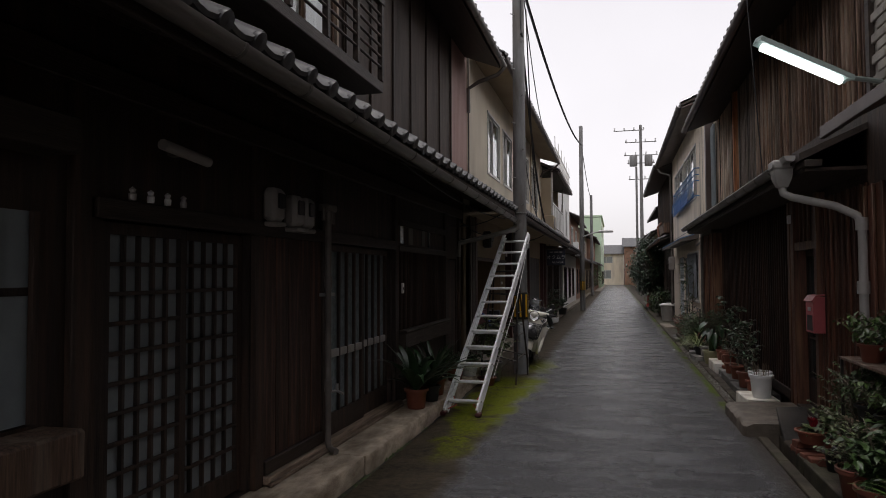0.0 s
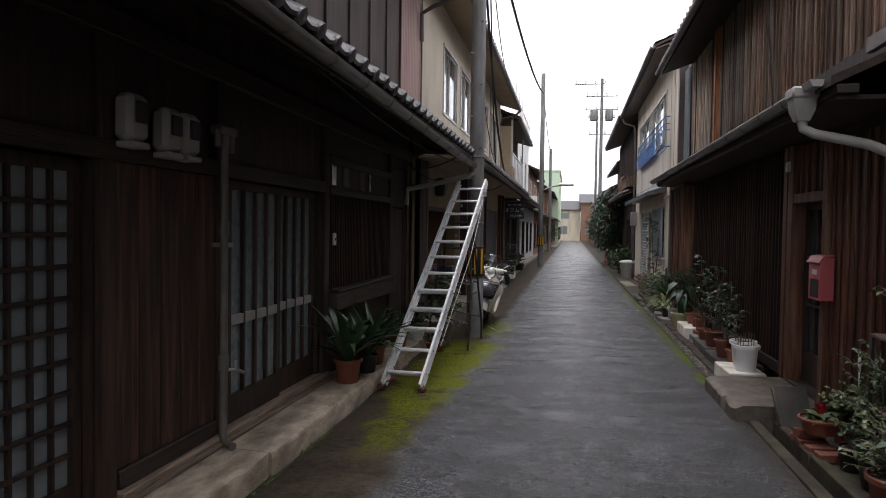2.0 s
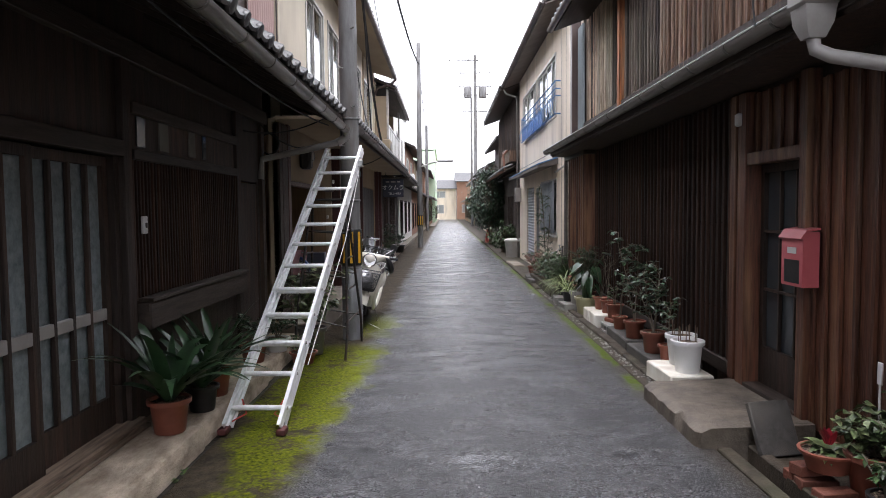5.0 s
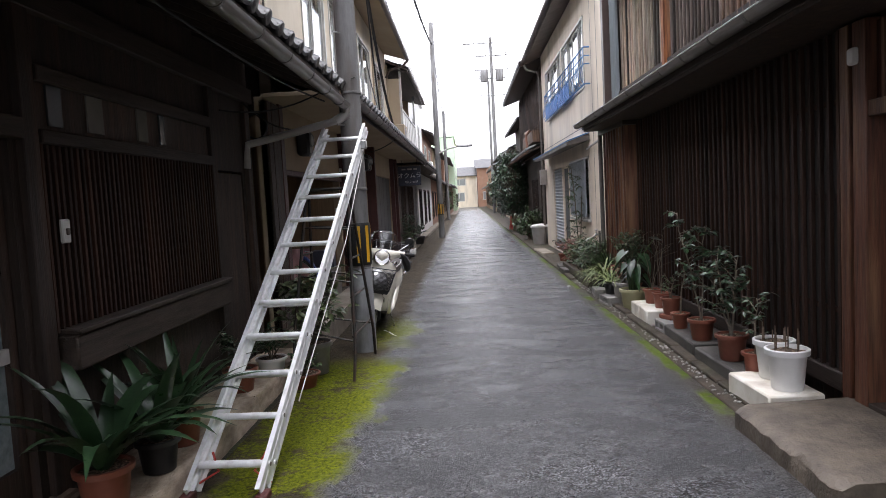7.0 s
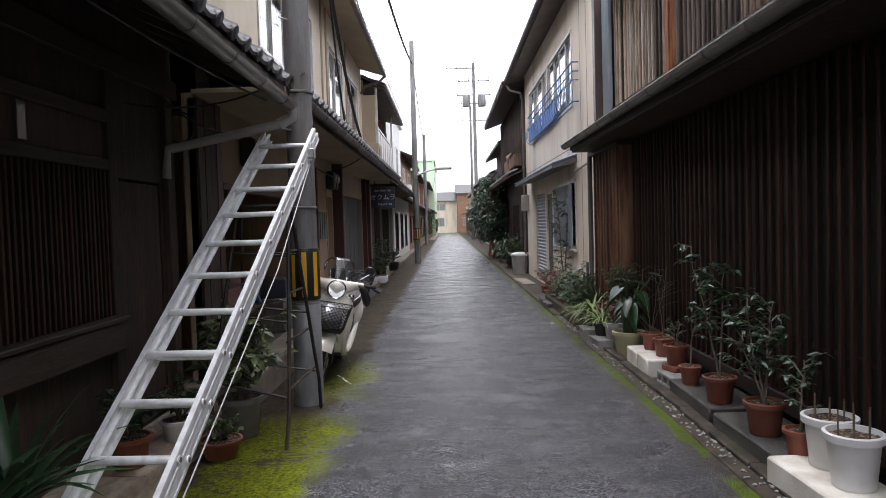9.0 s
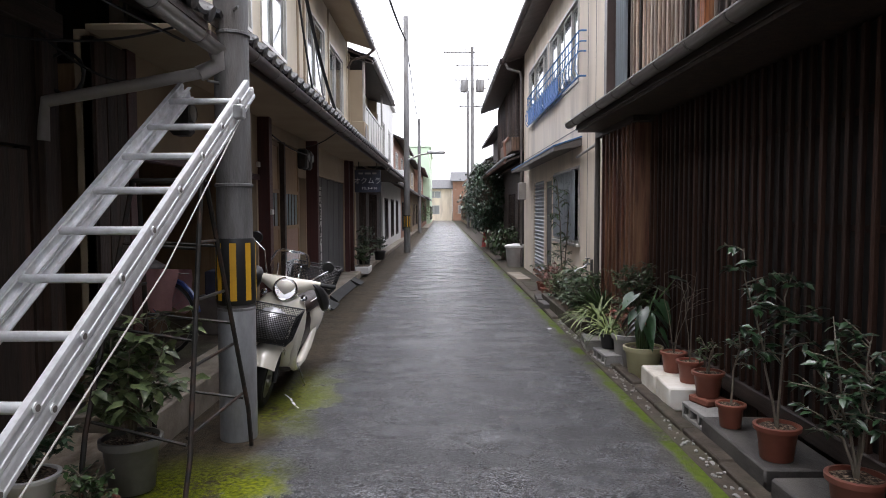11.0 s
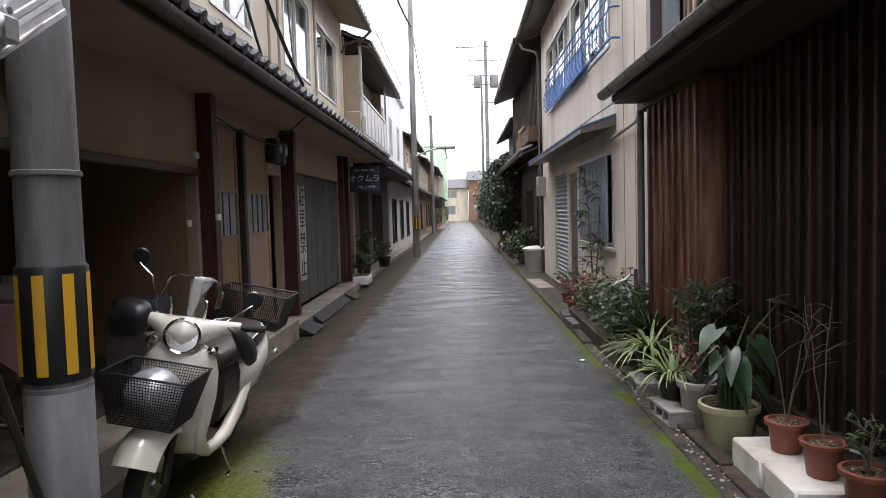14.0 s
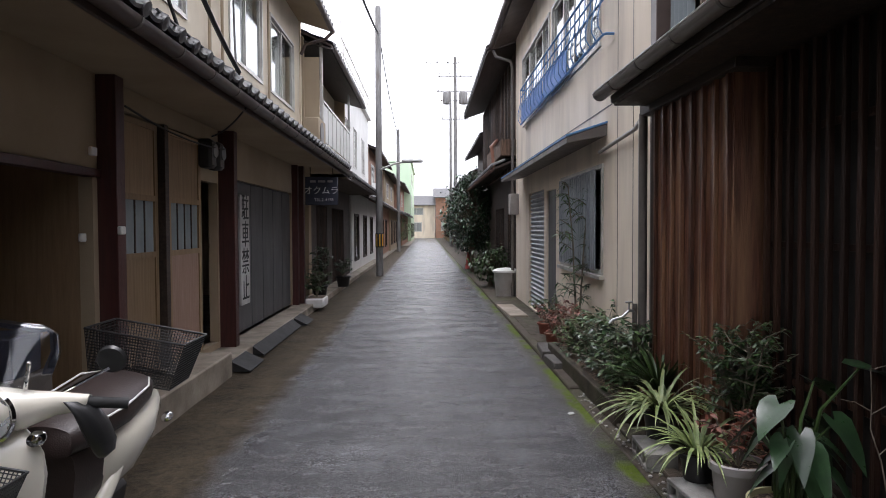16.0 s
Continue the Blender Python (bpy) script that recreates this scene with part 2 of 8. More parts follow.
M["dark_pane"] = mat("dark_pane", (0.06, 0.07, 0.075), 0.12, dark=(0.04, 0.045, 0.05), scale=2, bump=0.0, rough_var=0.05)
# near-black: the shade of unlit rooms put into a backing colour
M["room_shade"] = mat("room_shade", (0.02, 0.018, 0.016), 0.8, bump=0.0)
M["frost"] = mat("frosted_glass", (0.34, 0.39, 0.41), 0.22, dark=(0.24, 0.28, 0.3), scale=3, amount=0.5, bump=0.12, fine=90, rough_var=0.1)
M["pattern_glass"] = mat("patterned_glass", (0.3, 0.35, 0.37), 0.2, dark=(0.16, 0.2, 0.21), scale=16, amount=0.7, bump=0.5, fine=38, stain=(0.3, 0.31, 0.31), stain_scale=2.0, stain_amount=0.25)
M["window_glass"] = mat("window_glass", (0.3, 0.31, 0.31), 0.06, dark=(0.2, 0.21, 0.22), scale=1.2, amount=0.5, bump=0.0, spec=0.9, rough_var=0.03)
M["iron"] = mat("black_iron", (0.035, 0.033, 0.03), 0.5, metal=0.4, stain=(0.13, 0.06, 0.035), stain_scale=9, stain_amount=0.5, bump=0.15)
M["black"] = mat("black_plastic", (0.02, 0.02, 0.021), 0.4, bump=0.05)
M["rubber"] = mat("rubber", (0.025, 0.025, 0.025), 0.75, bump=0.15)
M["foot_rubber"] = mat("foot_rubber", (0.09, 0.02, 0.018), 0.6, bump=0.1)
M["cable"] = mat("cable", (0.03, 0.03, 0.032), 0.6, bump=0.0)
M["blue_panel"] = mat("blue_panel", (0.05, 0.19, 0.55), 0.5, dark=(0.04, 0.14, 0.42), scale=2, bump=0.05)
M["blue_rail"] = mat("blue_rail", (0.12, 0.27, 0.55), 0.5, scale=4, bump=0.03)
M["white_plastic"] = mat("white_plastic", (0.8, 0.8, 0.79), 0.4, dark=(0.6, 0.6, 0.58), scale=4, amount=0.4, bump=0.04, stain=(0.4, 0.37, 0.32), stain_scale=3, stain_amount=0.25)
M["styro"] = mat("styro", (0.8, 0.77, 0.7), 0.8, dark=(0.62, 0.56, 0.46), scale=5, amount=0.6, bump=0.25, fine=90, stain=(0.26, 0.19, 0.12), stain_scale=3.2, stain_amount=0.55)
M["terracotta"] = mat("terracotta", (0.24, 0.075, 0.045), 0.5, dark=(0.17, 0.05, 0.032), scale=5, amount=0.5, bump=0.1, stain=(0.34, 0.2, 0.15), stain_scale=3, stain_amount=0.3, spread=0.15)
M["soil"] = mat("soil", (0.07, 0.045, 0.03), 0.9, dark=(0.025, 0.016, 0.01), scale=30, amount=0.8, bump=1.0, fine=60, stain=(0.5, 0.37, 0.25), stain_scale=55, stain_amount=0.85)
M["red_plastic"] = mat("red_plastic", (0.5, 0.06, 0.05), 0.4, dark=(0.36, 0.05, 0.04), scale=4, bump=0.05)
M["mail_red"] = mat("mail_red", (0.5, 0.11, 0.12), 0.45, dark=(0.4, 0.08, 0.09), scale=3, amount=0.5, bump=0.05, stain=(0.45, 0.2, 0.18), stain_amount=0.3)
M["yellow"] = mat("yellow_paint", (0.72, 0.4, 0.02), 0.5, dark=(0.6, 0.32, 0.02), scale=6, bump=0.05)
M["old_step"] = mat("old_step", (0.14, 0.112, 0.084), 0.6, dark=(0.075, 0.062, 0.048), scale=7, amount=0.9, bump=0.9, fine=45, stain=(0.05, 0.042, 0.032), stain_scale=3.5, stain_amount=0.8, rough_var=0.25)
M["block"] = mat("concrete_block", (0.34, 0.33, 0.31), 0.85, dark=(0.24, 0.23, 0.21), scale=8, amount=0.6, bump=0.7, fine=90, stain=(0.16, 0.15, 0.13), stain_amount=0.4)
M["dark_stone"] = mat("dark_stone", (0.08, 0.073, 0.066), 0.7, dark=(0.035, 0.031, 0.028), scale=5, stretch=(3, 1, 3), amount=0.7, bump=0.5, fine=50, stain=(0.2, 0.18, 0.15), stain_scale=2.5, stain_amount=0.4)
M["brick_red"] = mat("brick_red", (0.2, 0.066, 0.04), 0.8, scale=8, bump=0.5, fine=60, spread=0.25)
M["shutter_grey"] = mat("shutter_grey", (0.4, 0.44, 0.48), 0.5, metal=0.2, scale=3, bump=0.03)
M["door_grey"] = mat("door_grey", (0.11, 0.11, 0.115), 0.5, dark=(0.075, 0.075, 0.08), scale=2, stretch=(2, 2, 0.6), bump=0.06, amount=0.5)
M["sign_dark"] = mat("sign_dark", (0.03, 0.035, 0.06), 0.45, bump=0.03)
M["sign_white"] = mat("sign_white", (0.72, 0.72, 0.7), 0.5, scale=3, bump=0.02)
M["letter_white"] = mat("letter_white", (0.75, 0.75, 0.73), 0.6, bump=0.0)
M["letter_black"] = mat("letter_black", (0.02, 0.02, 0.022), 0.6, bump=0.0)
M["bark"] = mat("bark", (0.16, 0.115, 0.08), 0.8, scale=12, bump=0.6, fine=40)
M["twig"] = mat("twig", (0.2, 0.17, 0.13), 0.75, scale=12, bump=0.3, fine=40)


def leaf_mat(name, a, b, rough=0.35, tint=0.25):
    m = mat(name, a, rough, dark=b, scale=16, amount=0.7, bump=0.08, fine=40)
    n, l = m.node_tree.nodes, m.node_tree.links
    p = n["Principled BSDF"]
    src = p.inputs["Base Color"].links[0].from_socket
    geo = n.new("ShaderNodeNewGeometry")
    mr = n.new("ShaderNodeMapRange")
    mr.inputs["To Min"].default_value, mr.inputs["To Max"].default_value = 1 - 1.6 * tint, 1 + 1.6 * tint
    hs = n.new("ShaderNodeHueSaturation")
    l.new(geo.outputs["Random Per Island"], mr.inputs["Value"])
    l.new(mr.outputs[0], hs.inputs["Value"])
    l.new(src, hs.inputs["Color"])
    l.new(hs.outputs[0], p.inputs["Base Color"])
    p.inputs["Subsurface Weight"].default_value = 0.0
    return m


M["leaf_dark"] = leaf_mat("leaf_dark", (0.035, 0.075, 0.03), (0.018, 0.042, 0.018), 0.3)
M["leaf_mid"] = leaf_mat("leaf_mid", (0.055, 0.1, 0.028), (0.028, 0.058, 0.016), 0.4)
M["leaf_fresh"] = leaf_mat("leaf_fresh", (0.08, 0.14, 0.03), (0.045, 0.085, 0.02), 0.45)
M["leaf_pale"] = leaf_mat("leaf_pale", (0.24, 0.28, 0.11), (0.08, 0.13, 0.035), 0.45)
M["leaf_var"] = leaf_mat("leaf_variegated", (0.2, 0.24, 0.11), (0.03, 0.065, 0.02), 0.35)
M["leaf_red"] = leaf_mat("leaf_red", (0.25, 0.07, 0.045), (0.1, 0.05, 0.03), 0.45)
M["flower_red"] = leaf_mat("flower_red", (0.36, 0.012, 0.03), (0.22, 0.01, 0.02), 0.5)


def road_material():
    m = bpy.data.materials.new("asphalt")
    m.use_nodes = True
    n, l = m.node_tree.nodes, m.node_tree.links
    p = n["Principled BSDF"]
    co = n.new("ShaderNodeTexCoord")
    sep = n.new("ShaderNodeSeparateXYZ")
    l.new(co.outputs["Object"], sep.inputs[0])

    def noise_tex(scale, detail=4, rough=0.6, stretch=None):
        t = n.new("ShaderNodeTexNoise")
        t.inputs["Scale"].default_value, t.inputs["Detail"].default_value, t.inputs["Roughness"].default_value = scale, detail, rough
        if stretch:
            q = n.new("ShaderNodeMapping")
            q.inputs["Scale"].default_value = stretch
            l.new(co.outputs["Object"], q.inputs["Vector"])
            l.new(q.outputs[0], t.inputs["Vector"])
        else:
            l.new(co.outputs["Object"], t.inputs["Vector"])
        return t.outputs["Fac"]

    def ma(op, a, b=0.0, c=0.0):
        t = n.new("ShaderNodeMath")
        t.operation = op
        for i, v in enumerate((a, b, c)):
            if isinstance(v, (int, float)):
                t.inputs[i].default_value = v
            else:
                l.new(v, t.inputs[i])
        return t.outputs[0]

    def rng(v, a, b, c=0.0, d=1.0):
        t = n.new("ShaderNodeMapRange")
        t.inputs["From Min"].default_value, t.inputs["From Max"].default_value = a, b
        t.inputs["To Min"].default_value, t.inputs["To Max"].default_value = c, d
        l.new(v, t.inputs["Value"])
        return t.outputs[0]

    def mix(f, a, b):
        t = n.new("ShaderNodeMix")
        t.data_type = "RGBA"
        l.new(f, t.inputs[0])
        for i, v in ((6, a), (7, b)):
            if isinstance(v, tuple):
                t.inputs[i].default_value = (*v, 1)
            else:
                l.new(v, t.inputs[i])
        return t.outputs[2]

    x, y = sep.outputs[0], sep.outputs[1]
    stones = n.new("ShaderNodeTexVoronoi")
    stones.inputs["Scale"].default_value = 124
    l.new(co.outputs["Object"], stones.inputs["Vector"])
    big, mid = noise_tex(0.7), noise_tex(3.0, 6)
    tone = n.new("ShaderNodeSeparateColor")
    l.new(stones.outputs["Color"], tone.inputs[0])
    # dark binder with paler chippings showing through, brightened to paint in wet glints
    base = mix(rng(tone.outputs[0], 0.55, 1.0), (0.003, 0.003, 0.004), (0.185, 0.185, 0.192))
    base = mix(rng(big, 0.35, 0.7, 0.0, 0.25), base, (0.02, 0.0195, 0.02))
    # dusty wheel-free edges
    silt = rng(ma("ADD", x, ma("MULTIPLY", mid, 0.4)), -1.16, -1.0, 1, 0)
    edge = ma("MAXIMUM", silt, ma("MULTIPLY", rng(ma("SUBTRACT", x, ma("MULTIPLY", mid, 0.4)), 0.9, 1.1, 0, 1), rng(mid, 0.3, 0.7, 0.4, 1.0)))
    base = mix(ma("MULTIPLY", edge, 0.92), base, mix(rng(ma("ADD", ma("MULTIPLY", noise_tex(16, 6, 0.75), 0.6), ma("MULTIPLY", mid, 0.4)), 0.36, 0.64), (0.018, 0.014, 0.009), (0.1, 0.078, 0.05)))
    # moss along the house on one side and the drain on the other
    bound = ma("MINIMUM", ma("ADD", ma("MULTIPLY", y, 0.07), -1.76), -1.06)
    wob = ma("MULTIPLY", ma("SUBTRACT", noise_tex(2.2, 6, 0.7), 0.5), 0.75)
    left = rng(ma("ADD", ma("SUBTRACT", bound, x), wob), -0.05, 0.12)
    reach = ma("ADD", ma("MULTIPLY", rng(y, 7.0, 8.2), 0.4), 0.3)
    inner = rng(ma("ADD", ma("SUBTRACT", ma("SUBTRACT", bound, reach), x), ma("MULTIPLY", wob, 1.3)), 0.0, 0.16, 1.0, 0.0)
    win = ma("MULTIPLY", rng(ma("ADD", y, ma("MULTIPLY", wob, 1.5)), 5.7, 6.5), ma("MAXIMUM", rng(y, 10.4, 10.9, 1.0, 0.0), ma("MULTIPLY", rng(x, -1.62, -1.45), ma("MULTIPLY", rng(y, 11.1, 11.6), rng(y, 12.2, 13.2, 0.75, 0.0)))))
    left = ma("MULTIPLY", ma("MULTIPLY", left, win), inner)
    right = ma("MULTIPLY", rng(ma("ADD", x, ma("MULTIPLY", wob, 0.3)), 1.21, 1.25), ma("MULTIPLY", rng(y, 8.4, 8.9), rng(noise_tex(1.3, 4, 0.6, (0.4, 1, 1)), 0.44, 0.53)))
    patch = ma("ADD", ma("MULTIPLY", noise_tex(9, 6, 0.75), 0.55), ma("MULTIPLY", noise_tex(1.9, 4), 0.45))
    moss = ma("MULTIPLY", ma("MAXIMUM", left, right), rng(patch, 0.41, 0.49))
    mosscol = mix(rng(noise_tex(36, 5, 0.75), 0.36, 0.62), (0.028, 0.042, 0.002), (0.2, 0.225, 0.004))
    mosscol = mix(rng(x, 0.6, 0.9), mosscol, mix(noise_tex(24, 4), (0.035, 0.06, 0.01), (0.15, 0.2, 0.02)))
    base = mix(moss, base, mosscol)
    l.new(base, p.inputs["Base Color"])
    # a thin film of water lies in soft patches across the road
    bands = noise_tex(1.0, 9, 0.74, (1.3, 2.2, 1))
    wet = rng(bands, 0.42, 0.62)
    wet = ma("MULTIPLY", wet, ma("SUBTRACT", 1.0, edge))
    rough = ma("ADD", ma("MULTIPLY", wet, -0.2), ma("ADD", 0.3, ma("MULTIPLY", tone.outputs[2], 0.1)))
    rough = ma("ADD", rough, ma("MULTIPLY", ma("MAXIMUM", edge, moss), 0.35))
    l.new(rough, p.inputs["Roughness"])
    l.new(ma("ADD", ma("MULTIPLY", ma("MAXIMUM", edge, moss), -0.42), 0.55), p.inputs["Specular IOR Level"])
    domes = ma("SUBTRACT", 1.0, stones.outputs["Distance"])
    h = ma("ADD", ma("MULTIPLY", domes, 1.3), ma("MULTIPLY", tone.outputs[1], 0.5))
    # stones lie in clumps, some sunk and some proud
    clump = noise_tex(30, 5, 0.8)
    h = ma("ADD", h, ma("MULTIPLY", clump, 1.6))
    h = ma("ADD", h, ma("MULTIPLY", ma("MULTIPLY", moss, noise_tex(70, 5, 0.75)), 3.5))
    bp = n.new("ShaderNodeBump")
    bp.inputs["Distance"].default_value = 0.0095
    l.new(ma("ADD", ma("MULTIPLY", wet, -0.6), 0.8), bp.inputs["Strength"])
    l.new(h, bp.inputs["Height"])
    l.new(bp.outputs[0], p.inputs["Normal"])
    return m


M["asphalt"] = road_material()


# ---------------------------------------------------------------- geometry kit
class Geo:
    """Vertices and faces of one mesh."""

    def __init__(self):
        self.v, self.f = [], []

    def add(self, verts, faces, m=None):
        o = len(self.v)
        self.v += [tuple(m @ Vector(p)) if m else tuple(p) for p in verts]
        self.f += [tuple(i + o for i in f) for f in faces]
        return self

    def box(self, x0, x1, y0, y1, z0, z1, c=0.004, m=None):
        """A box between two corners, with its edges chamfered by c."""
        c = min(c, 0.45 * min(abs(x1 - x0), abs(y1 - y0), abs(z1 - z0)))
        if c <= 0:
            vs = [(x, y, z) for x in (x0, x1) for y in (y0, y1) for z in (z0, z1)]
            fs = [(0, 1, 3, 2), (4, 6, 7, 5), (0, 4, 5, 1), (2, 3, 7, 6), (0, 2, 6, 4), (1, 5, 7, 3)]
            return self.add(vs, fs, m)
        lo, hi = (x0, y0, z0), (x1, y1, z1)
        vs, at = [], {}
        for i in range(8):
            s = [(i >> k) & 1 for k in range(3)]
            for ax in range(3):
                at[i, ax] = len(vs)
                vs.append([(hi[k] if s[k] else lo[k]) + (0 if k == ax else (-c if s[k] else c)) for k in range(3)])
        fs = []
        for ax in range(3):
            b, d = [k for k in range(3) if k != ax]
            for s in (0, 1):
                q = [(s << ax) | (i << b) | (j << d) for i, j in ((0, 0), (1, 0), (1, 1), (0, 1))]
                fs.append(tuple(at[k, ax] for k in q))
            for i, j in ((0, 0), (1, 0), (1, 1), (0, 1)):
                p, q = (i << b) | (j << d), (i << b) | (j << d) | (1 << ax)
                fs.append((at[p, b], at[q, b], at[q, d], at[p, d]))
        for i in range(8):
            fs.append((at[i, 0], at[i, 1], at[i, 2]))
        return self.add(vs, fs, m)

    def tube(self, pts, r, n=8, caps=True):
        """A round rod through points; r is one radius or one for each point."""
        pts = [Vector(p) for p in pts]
        rs = r if isinstance(r, (list, tuple)) else [r] * len(pts)
        o, side = len(self.v), None
        for i, p in enumerate(pts):
            d = (pts[min(i + 1, len(pts) - 1)] - pts[max(i - 1, 0)]).normalized()
            if side is None:
                side = d.orthogonal().normalized()
            side = (side - d * side.dot(d)).normalized()
            up = d.cross(side)
            for k in range(n):
                a = 2 * math.pi * k / n
                self.v.append(tuple(p + (side * math.cos(a) + up * math.sin(a)) * rs[i]))
        for i in range(len(pts) - 1):
            for k in range(n):
                a, b = o + i * n + k, o + i * n + (k + 1) % n
                self.f.append((a, b, b + n, a + n))
        if caps:
            self.f.append(tuple(o + k for k in reversed(range(n))))
            e = o + (len(pts) - 1) * n
            self.f.append(tuple(e + k for k in range(n)))
        return self

    def lathe(self, profile, n=20, m=None):
        """A round body from (radius, height) pairs."""
        vs, fs = [], []
        for r, z in profile:
            vs += [(r * math.cos(2 * math.pi * k / n), r * math.sin(2 * math.pi * k / n), z) for k in range(n)]
        for i in range(len(profile) - 1):
            for k in range(n):
                a, b = i * n + k, i * n + (k + 1) % n
                fs.append((a, b, b + n, a + n))
        loop = profile[0] == profile[-1]
        if profile[0][0] > 1e-4 and not loop:
            fs.append(tuple(reversed(range(n))))
        if profile[-1][0] > 1e-4 and not loop:
            e = (len(profile) - 1) * n
            fs.append(tuple(e + k for k in range(n)))
        return self.add(vs, fs, m)

    def loft(self, rings, caps=True, closed=True):
        """A skin over rings of equally many points."""
        n = len(rings[0])
        vs = [p for r in rings for p in r]
        fs = []
        for i in range(len(rings) - 1):
            for k in range(n if closed else n - 1):
                a, b = i * n + k, i * n + (k + 1) % n
                fs.append((a, b, b + n, a + n))
        if caps and closed:
            fs.append(tuple(reversed(range(n))))
            fs.append(tuple((len(rings) - 1) * n + k for k in range(n)))
        return self.add(vs, fs)

    def prism(self, outline, axis, a, b):
        """An outline (2D, anticlockwise) pushed along an axis from a to b."""
        def put(p, w):
            return (w, p[0], p[1]) if axis == 0 else (p[0], w, p[1]) if axis == 1 else (p[0], p[1], w)
        n = len(outline)
        vs = [put(p, a) for p in outline] + [put(p, b) for p in outline]
        fs = [tuple(reversed(range(n))), tuple(range(n, 2 * n))] + [(i, (i + 1) % n, n + (i + 1) % n, n + i) for i in range(n)]
        return self.add(vs, fs)


def mesh_of(name, g, material, smooth=True, angle=40):
    me = bpy.data.meshes.new(name)
    me.from_pydata(g.v, [], g.f)
    me.materials.append(M[material] if isinstance(material, str) else material)
    bm = bmesh.new()
    bm.from_mesh(me)
    bmesh.ops.recalc_face_normals(bm, faces=bm.faces)
    bm.to_mesh(me)
    bm.free()
    if smooth:
        me.polygons.foreach_set("use_smooth", [True] * len(me.polygons))
        me.set_sharp_from_angle(angle=radians(angle))
    return me


def thing(name, x, y, z, label, category, group="", kind="", rz=0.0):
    ob = new(name)
    ob.empty_display_size = 0.1
    ob.matrix_basis = pose(x, y, z, 0, 0, rz)
    return tagged(ob, label, category, group, kind)


def to_local(parent):
    m = Matrix.Identity(4)
    while parent is not None:
        m = parent.matrix_basis @ m
        parent = parent.parent
    return m.inverted()


def part(name, g, material, parent, label="", world=False, smooth=True, angle=40):
    """One mesh under a thing or a part; world: the numbers are places in the world."""
    if world and parent is not None:
        m = to_local(parent)
        g.v = [tuple(m @ Vector(p)) for p in g.v]
    ob = new(name, mesh_of(name, g, material, smooth, angle))
    ob.parent = parent
    return tagged(ob, label)


def solo(name, g, material, label, category, group="", kind="", smooth=True, angle=40):
    return tagged(new(name, mesh_of(name, g, material, smooth, angle)), label, category, group, kind)


def piece(name, me, parent, m):
    """A repeated piece on a shared mesh; m is its place in the parent."""
    ob = new(name, me)
    ob.parent = parent
    ob.matrix_basis = m
    return ob


def bar(x0, x1, y0, y1, z0, z1, c=0.004):
    return Geo().box(x0, x1, y0, y1, z0, z1, c)


# ---------------------------------------------------------------- ground and road
solo("ground", Geo().box(-400, 400, -300, 500, -0.6, -0.16, 0), "wet_concrete", "dark damp ground between and around the houses", "ground", kind="structure")


def road():
    xs = [-2.02 + 3.34 * i / 36 for i in range(37)]
    ys = [-6 + 0.125 * j for j in range(0, 369)] + [40 + 0.5 * j for j in range(1, 141)]
    g = Geo()
    for y in ys:
        for i, x in enumerate(xs):
            x = -1.95 + 0.01 * noise.noise((y * 3.0, 0, 5)) if i == 0 and y < 10.8 else x
            crown = 0.012 * (1 - (x / 1.8) ** 2)
            wave = 0.008 * noise.noise((x * 0.4, y * 1.0, 3)) + 0.004 * noise.noise((x * 0.9, y * 2.2, 9))
            g.v.append((x, y, crown + wave - 0.006))
    n = len(xs)
    g.f = [(j * n + i, j * n + i + 1, (j + 1) * n + i + 1, (j + 1) * n + i) for j in range(len(ys) - 1) for i in range(n - 1)]
    o = len(g.v)
    for j, y in enumerate(ys):
        for x in (g.v[j * n][0], xs[-1]):
            g.v.append((x, y, -0.15))
    for j in range(len(ys) - 1):
        g.f.append((j * n, (j + 1) * n, o + 2 * j + 2, o + 2 * j))
        g.f.append((j * n + n - 1, o + 2 * j + 1, o + 2 * j + 3, (j + 1) * n + n - 1))
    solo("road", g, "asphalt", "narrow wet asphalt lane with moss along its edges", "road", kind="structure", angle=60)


road()
# platform before the dark house, in cast lengths, and the verge beyond the lane
for y0, y1, x1 in ((-4, 1.3, -2.02), (1.305, 3.6, -2.0), (3.605, 5.35, -1.98), (5.355, 7.5, -1.96), (7.505, 9.2, -1.97), (9.205, 10.85, -1.99)):
    rows_ = []
    for k in range(int((y1 - y0) / 0.06) + 1):
        y = y0 + (y1 - y0) * k / int((y1 - y0) / 0.06)
        e = 0.012 if y in (y0, y1) else 0.0
        j = [0.007 * noise.noise((y * 5, c, 1.5)) + 0.004 * noise.noise((y * 17, c, 4)) for c in (0, 9, 18, 27)]
        top = 0.135 - 0.004 * (y0 % 2)
        rows_.append([(-3.2, y, -0.15), (x1 - 0.045 + j[0] - e, y, -0.15), (x1 - 0.04 + j[1] - e, y, top - 0.03 + j[2]), (x1 - 0.052 + j[2] - e, y, top - 0.008 + 0.4 * j[3]), (x1 - 0.075 + j[3], y, top + 0.3 * j[0] - e), (-2.4, y, top + 0.004), (-3.2, y, top + 0.004)])
    solo("stone_kerb", Geo().loft(rows_), "kerb_concrete", "worn pale concrete step along the dark house front", "step", kind="structure", group="doorstep lengths")
# strip added low in the gap, coloured as its shade
solo("silt", Geo().box(-2.06, -1.93, -4, 10.85, -0.14, -0.035, 0.0), "joint_shade", "near-black fill in the joint before the step, gap shade in its colour", "silt", kind="structure")
solo("doorstep", bar(-6, -1.95, 10.86, 16.75, -0.15, 0.235, 0.014), "concrete", "pale concrete doorstep before the cream house", "step", kind="structure")
